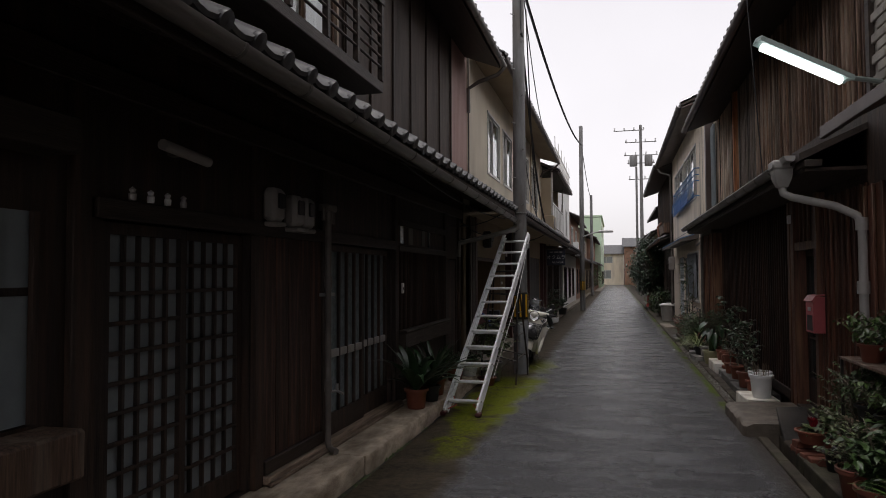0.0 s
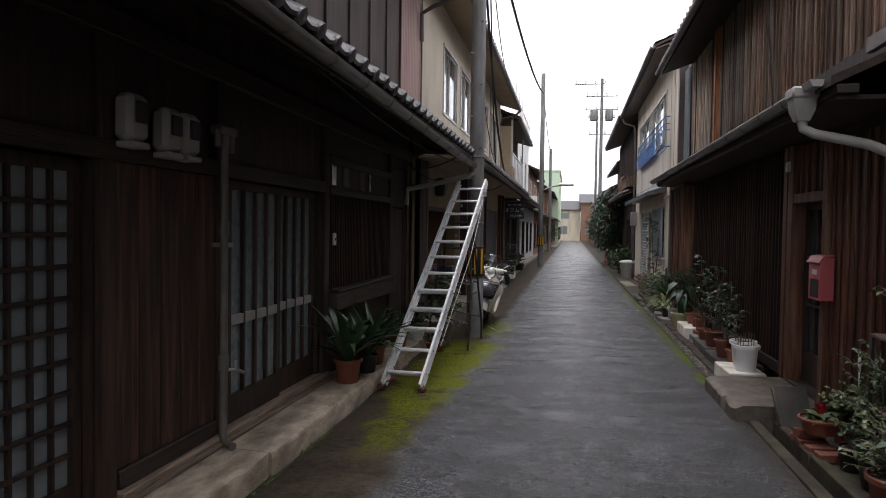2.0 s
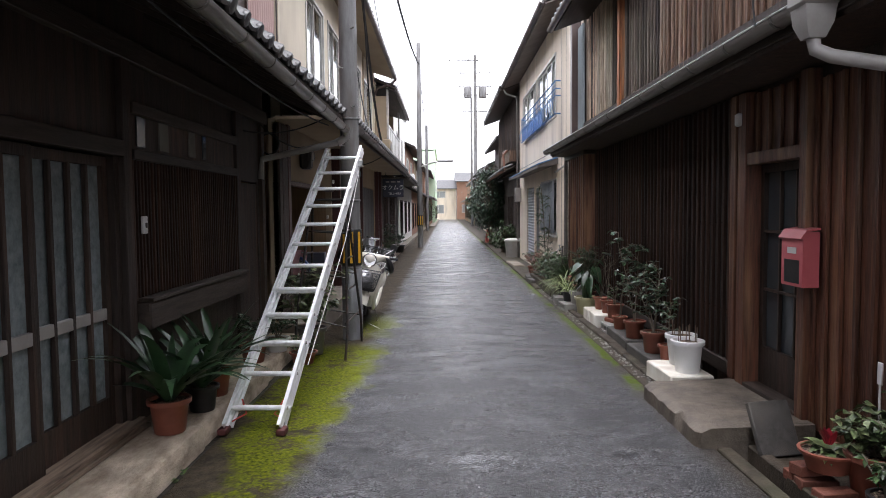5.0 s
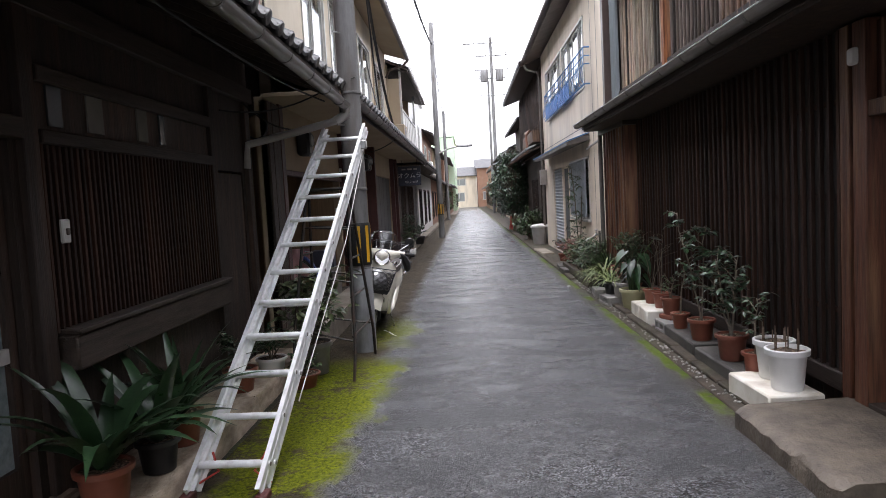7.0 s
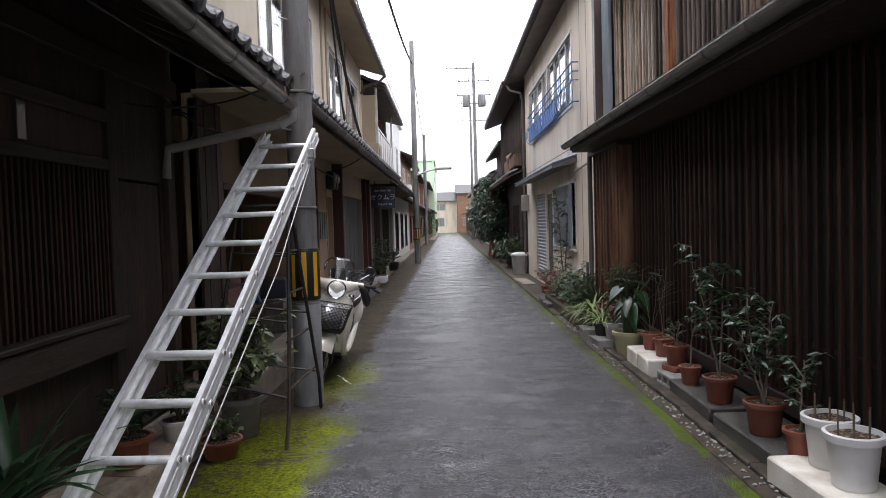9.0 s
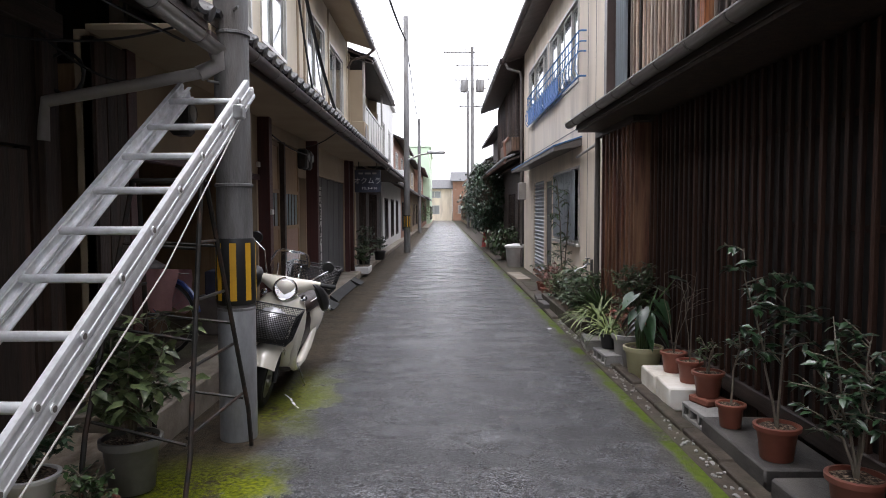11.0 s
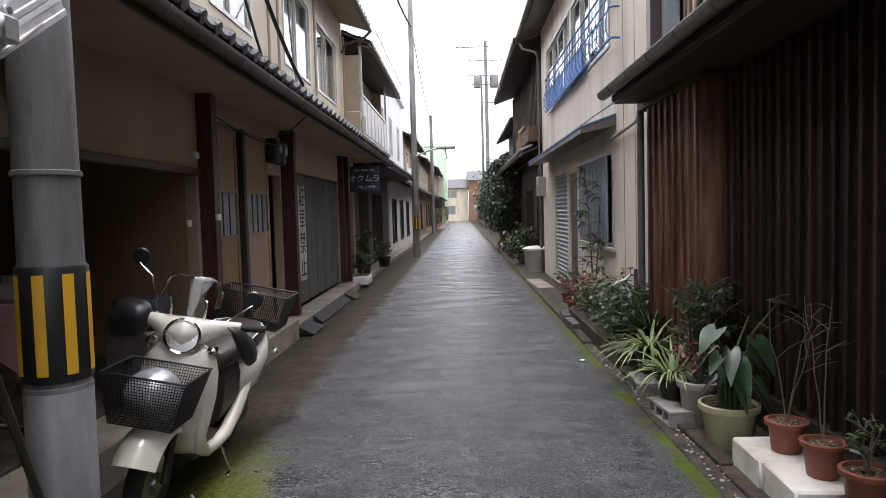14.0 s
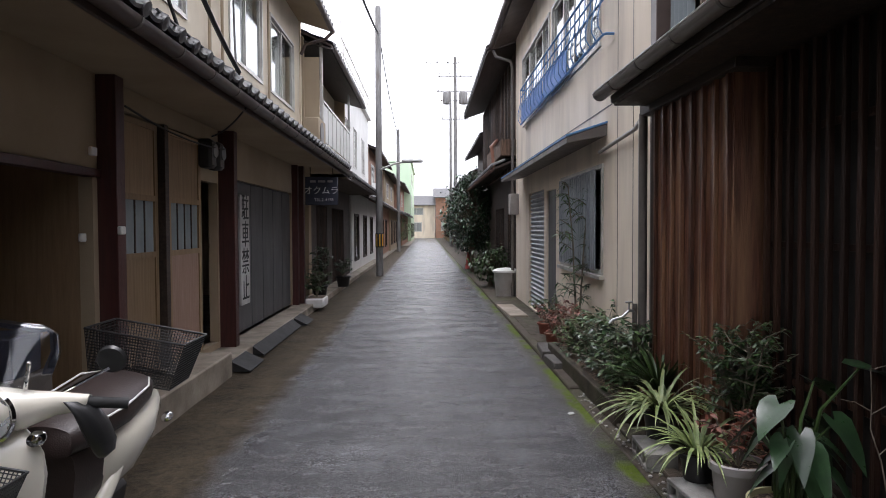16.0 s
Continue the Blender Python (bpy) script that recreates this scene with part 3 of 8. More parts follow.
# darker sheet over the step: damp concrete, with garage shade put into its colour
solo("floor", bar(-5.9, -2.28, 11.51, 14.7, 0.1, 0.24, 0.006), "wet_concrete", "worn concrete garage floor, indoor shade added to its dark tone", "floor", kind="structure")
solo("doorstep", bar(-6, -2.0, 16.755, 24.0, -0.15, 0.13, 0.014), "concrete", "low concrete doorstep before the grey shutters", "step", kind="structure")
solo("doorstep", bar(-3.2, -2.02, 24.005, 40, -0.15, 0.1, 0.014), "concrete", "low concrete verge before the far houses", "step", kind="structure")
solo("pavement", bar(-3.4, -2.02, 40.005, 63.99, -0.15, 0.06, 0.014), "concrete", "narrow concrete verge before distant houses", "pavement", kind="structure")
solo("pavement", bar(-3.4, -1.35, 64.0, 110, -0.15, 0.06, 0.014), "concrete", "concrete verge where the lane narrows", "pavement", kind="structure")
solo("pavement", bar(1.325, 3.4, 16, 110, -0.15, 0.03, 0.014), "wet_concrete", "narrow damp verge beside the lane", "pavement", kind="structure")
solo("verge", bar(1.605, 3.4, -5, 8.5, -0.15, 0.006, 0.01), "wet_concrete", "damp dark concrete strip under the potted plants", "pavement", kind="structure")
solo("verge", bar(1.325, 3.4, 8.505, 15.99, -0.15, 0.006, 0.01), "wet_concrete", "damp dark concrete strip under the potted plants", "pavement", kind="structure")
# kerb stones of the drain
kerb = thing("kerb", 1.4, 0, 0, "damp mossy concrete kerb stones along the drain", "kerb", kind="structure")
km = mesh_of("kerb_stone", Geo().box(-0.05, 0.05, -0.29, 0.29, -0.1, 0.035, 0.01), "wet_concrete")
for i in range(22):
    piece("kerb_stone", km, kerb, pose(0.08 + random.uniform(-0.008, 0.008), 8.5 + 0.6 * i, random.uniform(-0.006, 0.006), random.uniform(-1, 1), 0, random.uniform(-1.2, 1.2)))


# ---------------------------------------------------------------- house kit
def holed(g, xa, xb, y0, y1, z0, z1, holes, c=0.003):
    """A wall or frame along the street with openings (y, y, z, z), as one joined skin."""
    ys = sorted({y0, y1, *[min(max(v, y0), y1) for h in holes for v in h[:2]]})
    zs = sorted({z0, z1, *[min(max(v, z0), z1) for h in holes for v in h[2:]]})
    full = {(i, j) for i in range(len(ys) - 1) for j in range(len(zs) - 1)
            if not any(h[0] <= (ys[i] + ys[i + 1]) / 2 <= h[1] and h[2] <= (zs[j] + zs[j + 1]) / 2 <= h[3] for h in holes)}
    at, o = {}, len(g.v)

    def vert(s, i, j):
        if (s, i, j) not in at:
            at[s, i, j] = len(g.v)
            g.v.append(((xa, xb)[s], ys[i], zs[j]))
        return at[s, i, j]

    for i, j in sorted(full):
        for s in (0, 1):
            g.f.append((vert(s, i, j), vert(s, i + 1, j), vert(s, i + 1, j + 1), vert(s, i, j + 1)))
        for (di, dj), (p, q) in (((-1, 0), ((0, 0), (0, 1))), ((1, 0), ((1, 0), (1, 1))), ((0, -1), ((0, 0), (1, 0))), ((0, 1), ((0, 1), (1, 1)))):
            if (i + di, j + dj) not in full:
                g.f.append((vert(0, i + p[0], j + p[1]), vert(0, i + q[0], j + q[1]), vert(1, i + q[0], j + q[1]), vert(1, i + p[0], j + p[1])))
    return g


def tile_piece():
    """One curved eave tile, its round roll at one side, 0.27 wide; x runs down the slope."""
    prof = [(-0.135, 0.0), (-0.09, -0.012), (-0.03, -0.018), (0.03, -0.008), (0.06, 0.02), (0.09, 0.042), (0.12, 0.035), (0.14, 0.008)]
    ring = [(y, z + 0.012) for y, z in prof] + [(y, z - 0.012) for y, z in reversed(prof)]
    g = Geo().prism(ring, 0, 0.0, -0.3)
    g.lathe([(0.0, 0.0), (0.046, 0.0), (0.05, 0.01), (0.046, 0.03), (0.0, 0.035)], 12, pose(-0.02, 0.088, 0.0, 0, 90, 0))
    return mesh_of("roof_tile", g, "tile", angle=50)


TILE = tile_piece()


def tiled_roof(house, xe, ze, y0, y1, side, depth, pitch, first_row=True, material="dark_beam"):
    """A tiled slope. side: -1 rises to the left of the lane, 1 to the right."""
    rise = depth * pitch
    out = [(xe, ze), (xe + side * depth, ze + rise), (xe + side * depth, ze + rise - 0.06), (xe, ze - 0.05)]
    roof = part("roof", Geo().prism(out, 1, y0, y1), material, house, "tiled roof slope", world=True)
    slope = math.atan(pitch)
    cols = int((y1 - y0) / 0.27)
    step = (y1 - y0) / cols
    g = Geo()
    rows = int(depth / 0.24)
    prof = [(-0.5, 0.0), (-0.2, -0.016), (0.12, -0.006), (0.22, 0.022), (0.34, 0.04), (0.45, 0.024)]
    for r in range(1 if first_row else 0, rows):
        xa, xb = xe + side * 0.24 * r, xe + side * min(depth, 0.24 * (r + 1) + 0.03)
        za, zb = ze + pitch * abs(xa - xe) + 0.05, ze + pitch * abs(xb - xe) + 0.028
        o = len(g.v)
        line = [(y0 + step * (i + 0.5 + u), h) for i in range(cols) for u, h in prof]
        for x, z in ((xa, za - 0.025), (xa, za), (xb, zb)):
            g.v += [(x, y, z + h) for y, h in line]
        n = len(line)
        g.f += [(o + k * n + i, o + k * n + i + 1, o + (k + 1) * n + i + 1, o + (k + 1) * n + i) for k in (0, 1) for i in range(n - 1)]
    part("tile_courses", g, "tile", roof, world=True, angle=50)
    if first_row:
        inv = to_local(roof)
        for i in range(cols):
            y = y0 + step * (i + 0.5)
            q = pose(xe - side * 0.035, y, ze + 0.035, random.uniform(-1.5, 1.5), 0, 0 if side < 0 else 180) @ pose(0, 0, 0, 0, math.degrees(slope) + random.uniform(-1, 1), random.uniform(-1, 1))
            piece("roof_tile", TILE, roof, inv @ q)
    return roof


def gutter(house, x, z, y0, y1, material="gutter", r=0.055, hangers=True, fall=0.0):
    """A half-round gutter along the street with straps; fall: how far its far end hangs lower."""
    g = Geo()
    arc = [(x + r * math.cos(a), z + r * math.sin(a)) for a in [math.pi + math.pi * k / 8 for k in range(9)]]
    inner = [(x + 0.88 * r * math.cos(a), z + 0.88 * r * math.sin(a)) for a in [2 * math.pi - math.pi * k / 8 for k in range(9)]]
    g.prism(arc + inner, 1, y0, y1)
    g.v = [(px, py, pz - fall * (py - y0) / (y1 - y0)) for px, py, pz in g.v]
    gut = part("gutter", g, material, house, "half-round eaves gutter", world=True)
    if hangers:
        loop = [(1.08 * (p[0] - x), 1.08 * (p[1] - z)) for p in arc] + [(p[0] - x, p[1] - z) for p in inner]
        me = mesh_of("strap", Geo().prism(loop, 1, -0.012, 0.012), "pipe_dark")
        for i in range(int((y1 - y0) / 0.62)):
            piece("strap", me, gut, to_local(gut) @ pose(x, y0 + 0.3 + 0.62 * i, z - fall * (0.3 + 0.62 * i) / (y1 - y0)))
    return gut


def window(house, x, y0, y1, z0, z1, side, leaves=2, frame_mat="sash", curtain=True, name="window", frame_w=0.045, shut=()):
    """A sliding window in a wall whose outer face is at x; side: the way that the room lies."""
    d0, d1 = sorted((x - side * 0.02, x + side * 0.08))
    f = holed(Geo(), d0, d1, y0, y1, z0, z1, [(y0 + frame_w, y1 - frame_w, z0 + frame_w, z1 - frame_w)])
    win = part(name, f, frame_mat, house, "sliding window in a metal frame", world=True)
    w = (y1 - y0 - 2 * frame_w) / leaves
    for i in range(leaves):
        a, b = y0 + frame_w + w * i - (0.015 if i else 0), y0 + frame_w + w * (i + 1) + (0.015 if i < leaves - 1 else 0)
        q0, q1 = sorted((x + side * (0.012 if i % 2 else 0.04), x + side * (0.034 if i % 2 else 0.062)))
        s = holed(Geo(), q0, q1, a, b, z0 + frame_w, z1 - frame_w, [(a + 0.035, b - 0.035, z0 + frame_w + 0.04, z1 - frame_w - 0.035)])
        part("sash", s, frame_mat, win, world=True)
        m = (q0 + q1) / 2
        pane = part("pane", Geo().box(m - 0.003, m + 0.003, a + 0.035, b - 0.035, z0 + frame_w + 0.04, z1 - frame_w - 0.035, 0), M["clear"], win, world=True)
        pane.visible_shadow = False
    if curtain:
        g = Geo()
        n = int((y1 - y0) / 0.05)
        cx = x + side * 0.16
        g.v = [(cx + 0.018 * math.sin(k * 1.7) + 0.008 * math.sin(k * 0.6), y0 - 0.02 + (y1 - y0 + 0.04) * k / n, z) for z in (z0 - 0.05, z1 + 0.05) for k in range(n + 1)]
        g.f = [(k, k + 1, n + 2 + k, n + 1 + k) for k in range(n)]
        part("curtain", g, "curtain", win, "pale drawn curtain", world=True, angle=80)
    return win


M["clear"] = glass("clear_glass")


def boards(house, wall_name, x, side, y0, y1, z0, z1, width, material, thick=0.022, batten=0.0, batten_mat=None, label="", jitter=0.004, base=True):
    """Upright boards side by side as pieces on a backing; batten: width of cover strips over the joints."""
    back = part(wall_name, bar(*sorted((x, x + side * 0.06)), y0, y1, z0, z1, 0), "dark_wood", house, label, world=True)
    inv = to_local(back)
    n = max(1, round((y1 - y0) / width))
    w = (y1 - y0) / n
    me = mesh_of("board", Geo().box(-thick / 2, thick / 2, -w / 2 + 0.003, w / 2 - 0.003, z0 + 0.002, z1 - 0.002, 0.003), material)
    for i in range(n):
        piece("board", me, back, inv @ pose(x - side * (thick / 2 + random.uniform(0, jitter)), y0 + w * (i + 0.5), 0, 0, 0, random.uniform(-0.5, 0.5)))
    if batten:
        bt = mesh_of("batten", Geo().box(-0.012, 0.012, -batten / 2, batten / 2, z0 + 0.004, z1 - 0.004, 0.004), batten_mat or material)
        for i in range(n + 1):
            yy = min(max(y0 + w * i, y0 + batten / 2), y1 - batten / 2)
            piece("batten", bt, back, inv @ pose(x - side * (thick + 0.012 + jitter), yy + random.uniform(-0.005, 0.005), 0, random.uniform(-0.15, 0.15), 0, 0))
    return back


def corrugated(house, x, side, y0, y1, z0, z1, material, wave=0.076, depth=0.012, label=""):
    g = Geo()
    n = int((y1 - y0) / wave * 6)
    line = [(x - side * depth * math.sin(2 * math.pi * k / 6), y0 + (y1 - y0) * k / n) for k in range(n + 1)]
    g.v = [(px, py, z) for z in (z0, z1) for px, py in line] + [(x + side * 0.03, py, z) for z in (z0, z1) for px, py in line]
    m = n + 1
    g.f = [(k, k + 1, m + k + 1, m + k) for k in range(n)] + [(2 * m + k, 3 * m + k, 3 * m + k + 1, 2 * m + k + 1) for k in range(n)]
    g.f += [(0, m, 3 * m, 2 * m), (n, 2 * m + n, 3 * m + n, m + n)]
    return part("metal_sheet", g, material, house, label or "corrugated metal sheet", world=True, angle=60)


def shell(house, side, x, y0, y1, z1, depth, material, ridge=1.3):
    """Side walls, back wall and gables that close a house whose front is at x."""
    a, b = sorted((x + side * 0.12, x + side * depth))
    for y in (y0 + 0.005, y1 - 0.105):
        part("side_wall", Geo().prism([(a, -0.14), (b, -0.14), (b, z1), ((a + b) / 2, z1 + ridge), (a, z1)], 1, y, y + 0.1), material, house, world=True)
    c0, c1 = sorted((x + side * depth, x + side * (depth - 0.1)))
    part("back_wall", Geo().box(c0, c1, y0 + 0.106, y1 - 0.106, -0.14, z1, 0), material, house, world=True)


def back_slope(house, side, xr, zr, y0, y1, depth, pitch):
    out = [(xr, zr), (xr + side * depth, zr - depth * pitch), (xr + side * depth, zr - depth * pitch - 0.07), (xr, zr - 0.07)]
    part("roof", Geo().prism(out, 1, y0, y1), "tile", house, "rear roof slope", world=True)
    part("ridge", Geo().tube([(xr, y0 - 0.02, zr + 0.05), (xr, y1 + 0.02, zr + 0.05)], 0.11, 10), "tile", house, world=True)


# ---------------------------------------------------------------- dark house (left)
hA = thing("house", -2.5, 4, 0.13, "dark-stained wooden terraced house with a tiled lower roof", "house")
AX = -2.44
A_HOLES = [(0.95, 2.42, 0.97, 1.9), (2.85, 4.25, 0.135, 1.9), (5.58, 7.3, 0.135, 1.9), (7.56, 9.7, 0.95, 1.9), (9.84, 10.55, 0.135, 1.86)]
part("wall", holed(Geo(), AX - 0.12, AX - 0.02, -4, 10.85, 0.12, 3.05, A_HOLES), "dark_wood", hA, "dark-stained wooden front wall", world=True)
for y in (0.85, 2.68, 4.33, 5.44, 7.42, 9.77, 10.68):
    part("post", bar(AX - 0.13, AX + 0.02, y - 0.06, y + 0.06, 0.125, 2.62, 0.006), "dark_wood", hA, "dark wooden post", world=True)
for z0, z1, y0, y1, x1 in ((1.9, 2.0, 2.76, 7.35, 0.035), (0.2, 0.3, 4.4, 5.37, 0.03), (2.52, 2.66, -4, 10.84, 0.03), (1.89, 1.96, 7.49, 9.7, 0.03), (2.19, 2.27, 7.49, 9.7, 0.03)):
    part("beam", bar(AX - 0.1, AX + x1, y0, y1, z0, z1, 0.006), "dark_beam", hA, "dark wooden beam", world=True)


def lattice_door(house, x, y0, y1, z0, z1, cols, rows, material="dark_wood", pane="frost", kick=0.14, name="door", label="sliding door of small frosted panes in a dark wooden grid", side=-1):
    t0, t1 = sorted((x, x + side * 0.035))
    f = holed(Geo(), t0, t1, y0, y1, z0, z1, [(y0 + 0.055, y1 - 0.055, z0 + kick, z1 - 0.06)])
    d = part(name, f, material, house, label, world=True)
    ya, yb, za, zb = y0 + 0.055, y1 - 0.055, z0 + kick, z1 - 0.06
    inv = to_local(d)
    mx = (t0 + t1) / 2
    vb = mesh_of("glazing_bar", Geo().box(-0.013, 0.013, -0.011, 0.011, za, zb, 0.003), material)
    for i in range(1, cols):
        piece("glazing_bar", vb, d, inv @ pose(mx, ya + (yb - ya) * i / cols, 0))
    hb = mesh_of("glazing_bar", Geo().box(-0.012, 0.012, ya, yb, -0.011, 0.011, 0.003), material)
    for j in range(1, rows):
        piece("glazing_bar", hb, d, inv @ pose(mx - side * 0.003, 0, za + (zb - za) * j / rows))
    pm = mesh_of("pane", Geo().box(-0.003, 0.003, -(yb - ya) / cols / 2, (yb - ya) / cols / 2, -(zb - za) / rows / 2, (zb - za) / rows / 2, 0), pane)
    for i in range(cols):
        for j in range(rows):
            piece("pane", pm, d, inv @ pose(mx + side * 0.018, ya + (yb - ya) * (i + 0.5) / cols, za + (zb - za) * (j + 0.5) / rows, 0, random.uniform(-0.5, 0.5), random.uniform(-0.5, 0.5)))
    return d


lattice_door(hA, AX - 0.03, 2.86, 3.55, 0.16, 1.89, 5, 10)
lattice_door(hA, AX - 0.075, 3.51, 4.24, 0.16, 1.89, 5, 10)
boards(hA, "board_wall", AX - 0.02, -1, 4.39, 5.38, 0.3, 1.9, 0.19, "scuffed_wood", label="weathered upright boards")


def bar_door(house, x, y0, y1, z0, z1, n, mid, name="door"):
    """Sliding door with upright bars before patterned glass and a pale middle rail."""
    d = part(name, holed(Geo(), x - 0.03, x, y0, y1, z0, z1, [(y0 + 0.06, y1 - 0.06, z0 + 0.22, z1 - 0.06)]), "dark_wood", house, "sliding door with upright bars over patterned glass", world=True)
    inv = to_local(d)
    bm_ = mesh_of("glazing_bar", Geo().box(-0.014, 0.014, -0.016, 0.016, z0 + 0.22, z1 - 0.06, 0.004), "dark_wood")
    for i in range(1, n):
        piece("glazing_bar", bm_, d, inv @ pose(x - 0.008, y0 + 0.06 + (y1 - y0 - 0.12) * i / n, 0))
    part("middle_rail", bar(x - 0.026, x + 0.004, y0 + 0.06, y1 - 0.06, mid, mid + 0.07), "pvc", d, "pale grey middle rail", world=True)
    part("pane", bar(x - 0.034, x - 0.028, y0 + 0.06, y1 - 0.06, mid + 0.04, z1 - 0.06, 0), "pattern_glass", d, world=True)
    part("pane", bar(x - 0.034, x - 0.028, y0 + 0.06, y1 - 0.06, z0 + 0.22, mid + 0.036, 0), "pattern_glass", d, world=True)
    return d


bar_door(hA, AX - 0.02, 5.59, 6.46, 0.17, 1.89, 4, 0.88)
bar_door(hA, AX - 0.06, 6.42, 7.29, 0.17, 1.89, 4, 0.88)
# weathered ground sill along the foot of the wall
part("ground_sill", bar(AX - 0.09, AX + 0.07, 4.38, 7.46, 0.137, 0.198, 0.012), "sill_wood", hA, "weathered grey-brown ground sill", world=True)
part("ground_sill", bar(AX + 0.072, AX + 0.1, 4.36, 7.44, 0.137, 0.165, 0.006), "sill_wood", hA, world=True)


def slat_window(house, x, y0, y1, z0, z1, gap, side=-1, wslat=0.022, material="dark_wood", rails=(0.33, 0.66), label="dark wooden lattice of thin upright slats", back="room_shade"):
    # backing sheet behind the slats; by default the room's shade is painted on it
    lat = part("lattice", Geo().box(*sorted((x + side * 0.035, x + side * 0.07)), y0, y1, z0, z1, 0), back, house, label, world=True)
    inv = to_local(lat)
    sm = mesh_of("slat", Geo().box(-0.014, 0.014, -wslat / 2, wslat / 2, z0, z1, 0.003), material)
    n = int((y1 - y0) / gap)
    for i in range(n + 1):
        piece("slat", sm, lat, inv @ pose(x, y0 + (y1 - y0) * i / n, 0, random.uniform(-0.1, 0.1), 0, random.uniform(-2, 2)))
    rm = mesh_of("rail", Geo().box(-0.01, 0.01, y0, y1, -0.018, 0.018, 0.003), material)
    for r in rails:
        piece("rail", rm, lat, inv @ pose(x + side * 0.024, 0, z0 + (z1 - z0) * r))
    return lat


slat_window(hA, AX + 0.0, 7.5, 9.72, 0.96, 1.89, 0.05, wslat=0.024, rails=(0.4, 0.5), material="lattice_wood", back="dark_wood")
part("sill", bar(AX - 0.1, AX + 0.09, 7.52, 9.72, 0.76, 0.945, 0.012), "dark_beam", hA, "thick weathered wooden sill beam", world=True)
part("sill_rail", bar(AX - 0.02, AX + 0.11, 7.52, 9.72, 0.945, 0.975, 0.006), "dark_beam", hA, world=True)
# small transom lights above the lattice, some papered
for i, (y0, y1, m_) in enumerate(((7.58, 7.72, "frost"), (7.94, 8.12, "curtain"), (8.51, 8.66, "curtain"), (8.82, 8.91, "frost"))):
    part("transom_pane", bar(AX - 0.005, AX + 0.006, y0 + 0.01, y1 - 0.01, 1.985, 2.185, 0), "dull_paper" if m_ == "curtain" else "dark_pane", hA, "small transom light", world=True)
part("transom_board", bar(AX - 0.02, AX - 0.008, 7.49, 9.7, 1.961, 2.189, 0), "dark_wood", hA, world=True)
part("door", bar(AX - 0.07, AX - 0.03, 9.85, 10.54, 0.15, 1.84), "dark_wood", hA, "plain dark wooden side door", world=True)
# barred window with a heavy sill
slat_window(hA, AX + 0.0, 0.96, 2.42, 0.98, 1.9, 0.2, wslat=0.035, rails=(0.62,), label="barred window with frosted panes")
part("pane", bar(AX - 0.032, AX - 0.026, 0.96, 2.42, 0.98, 1.9, 0), "frost", hA, world=True)
part("sill", bar(AX - 0.1, AX + 0.2, 0.7, 2.52, 0.74, 0.955, 0.014), "old_wood", hA, "heavy weathered wooden sill", world=True)
for y in (1.0, 2.35):
    part("sill_leg", bar(AX + 0.05, AX + 0.08, y - 0.015, y + 0.015, 0.13, 0.745), "pipe_dark", hA, world=True)
part("shelf_box", bar(AX, AX + 0.22, 1.6, 2.45, 2.14, 2.3, 0.01), "dark_beam", hA, "narrow wooden box above the window", world=True)
# lower roof, rafters, gutter
tiled_roof(hA, -1.56, 2.62, -4, 10.86, -1, 1.1, 0.46)
rf = mesh_of("rafter", Geo().prism([(0, 0), (-1.05, 0.483), (-1.05, 0.413), (0, -0.07)], 1, -0.022, 0.022), "dark_beam")
for i in range(33):
    piece("rafter", rf, hA, to_local(hA) @ pose(-1.58, -3.6 + 0.44 * i, 2.555))
gutter(hA, -1.52, 2.65, -4, 10.9, fall=0.17)
part("fascia", bar(-1.6, -1.575, -4, 10.86, 2.5, 2.6, 0.004), "dark_beam", hA, world=True)
# upper storey
UA = -2.56
part("upper_wall", holed(Geo(), UA - 0.14, UA - 0.03, -4, 11.88, 3.03, 5.75, [(3.4, 6.1, 3.3, 5.0)]), "dark_wood", hA, "dark wooden upper wall", world=True)
boards(hA, "upper_boards", UA - 0.03, -1, 6.2, 10.68, 3.02, 5.72, 0.75, "brown_board", thick=0.02, batten=0.045, batten_mat="dark_wood", label="brown upper wall of wide panels with battens")
corrugated(hA, UA, -1, 10.72, 11.85, 3.02, 5.72, "corr_pink", 0.1, 0.014, "faded pink corrugated metal sheet")
bal = part("balcony", Geo().box(UA, -2.14, 1.0, 6.15, 3.36, 3.46, 0.006), "dark_beam", hA, "wooden window balcony with lattice rails", world=True)
part("handrail", bar(-2.18, -2.12, 1.0, 6.15, 4.2, 4.27, 0.006), "dark_beam", bal, world=True)
for i in range(9):
    part("baluster", bar(-2.175, -2.125, 1.02 + 0.632 * i, 1.07 + 0.632 * i, 3.46, 4.2), "dark_beam", bal, world=True)
for z in (3.6, 3.7, 3.8, 3.9, 4.0, 4.1):
    part("rail", Geo().tube([(-2.145, 1.03, z), (-2.15, 3.6, z + 0.008), (-2.145, 6.12, z - 0.004)], 0.013, 6), "dark_wood", bal, world=True)
window(hA, UA - 0.03, 3.42, 6.08, 3.32, 4.98, -1, leaves=4, frame_mat="old_wood")
tiled_roof(hA, -1.9, 5.34, -4, 11.75, -1, 3.6, 0.48)
gutter(hA, -1.86, 5.3, -4, 11.8)
part("soffit", Geo().prism([(-1.92, 5.24), (-2.58, 5.5), (-2.58, 5.52), (-1.92, 5.27)], 1, -4, 11.74), "dark_beam", hA, world=True)
back_slope(hA, -1, -5.5, 5.34 + 3.6 * 0.48, -4, 11.75, 3.2, 0.48)
shell(hA, -1, AX - 0.06, -4, 11.85, 5.5, 6.2, "dark_wood")
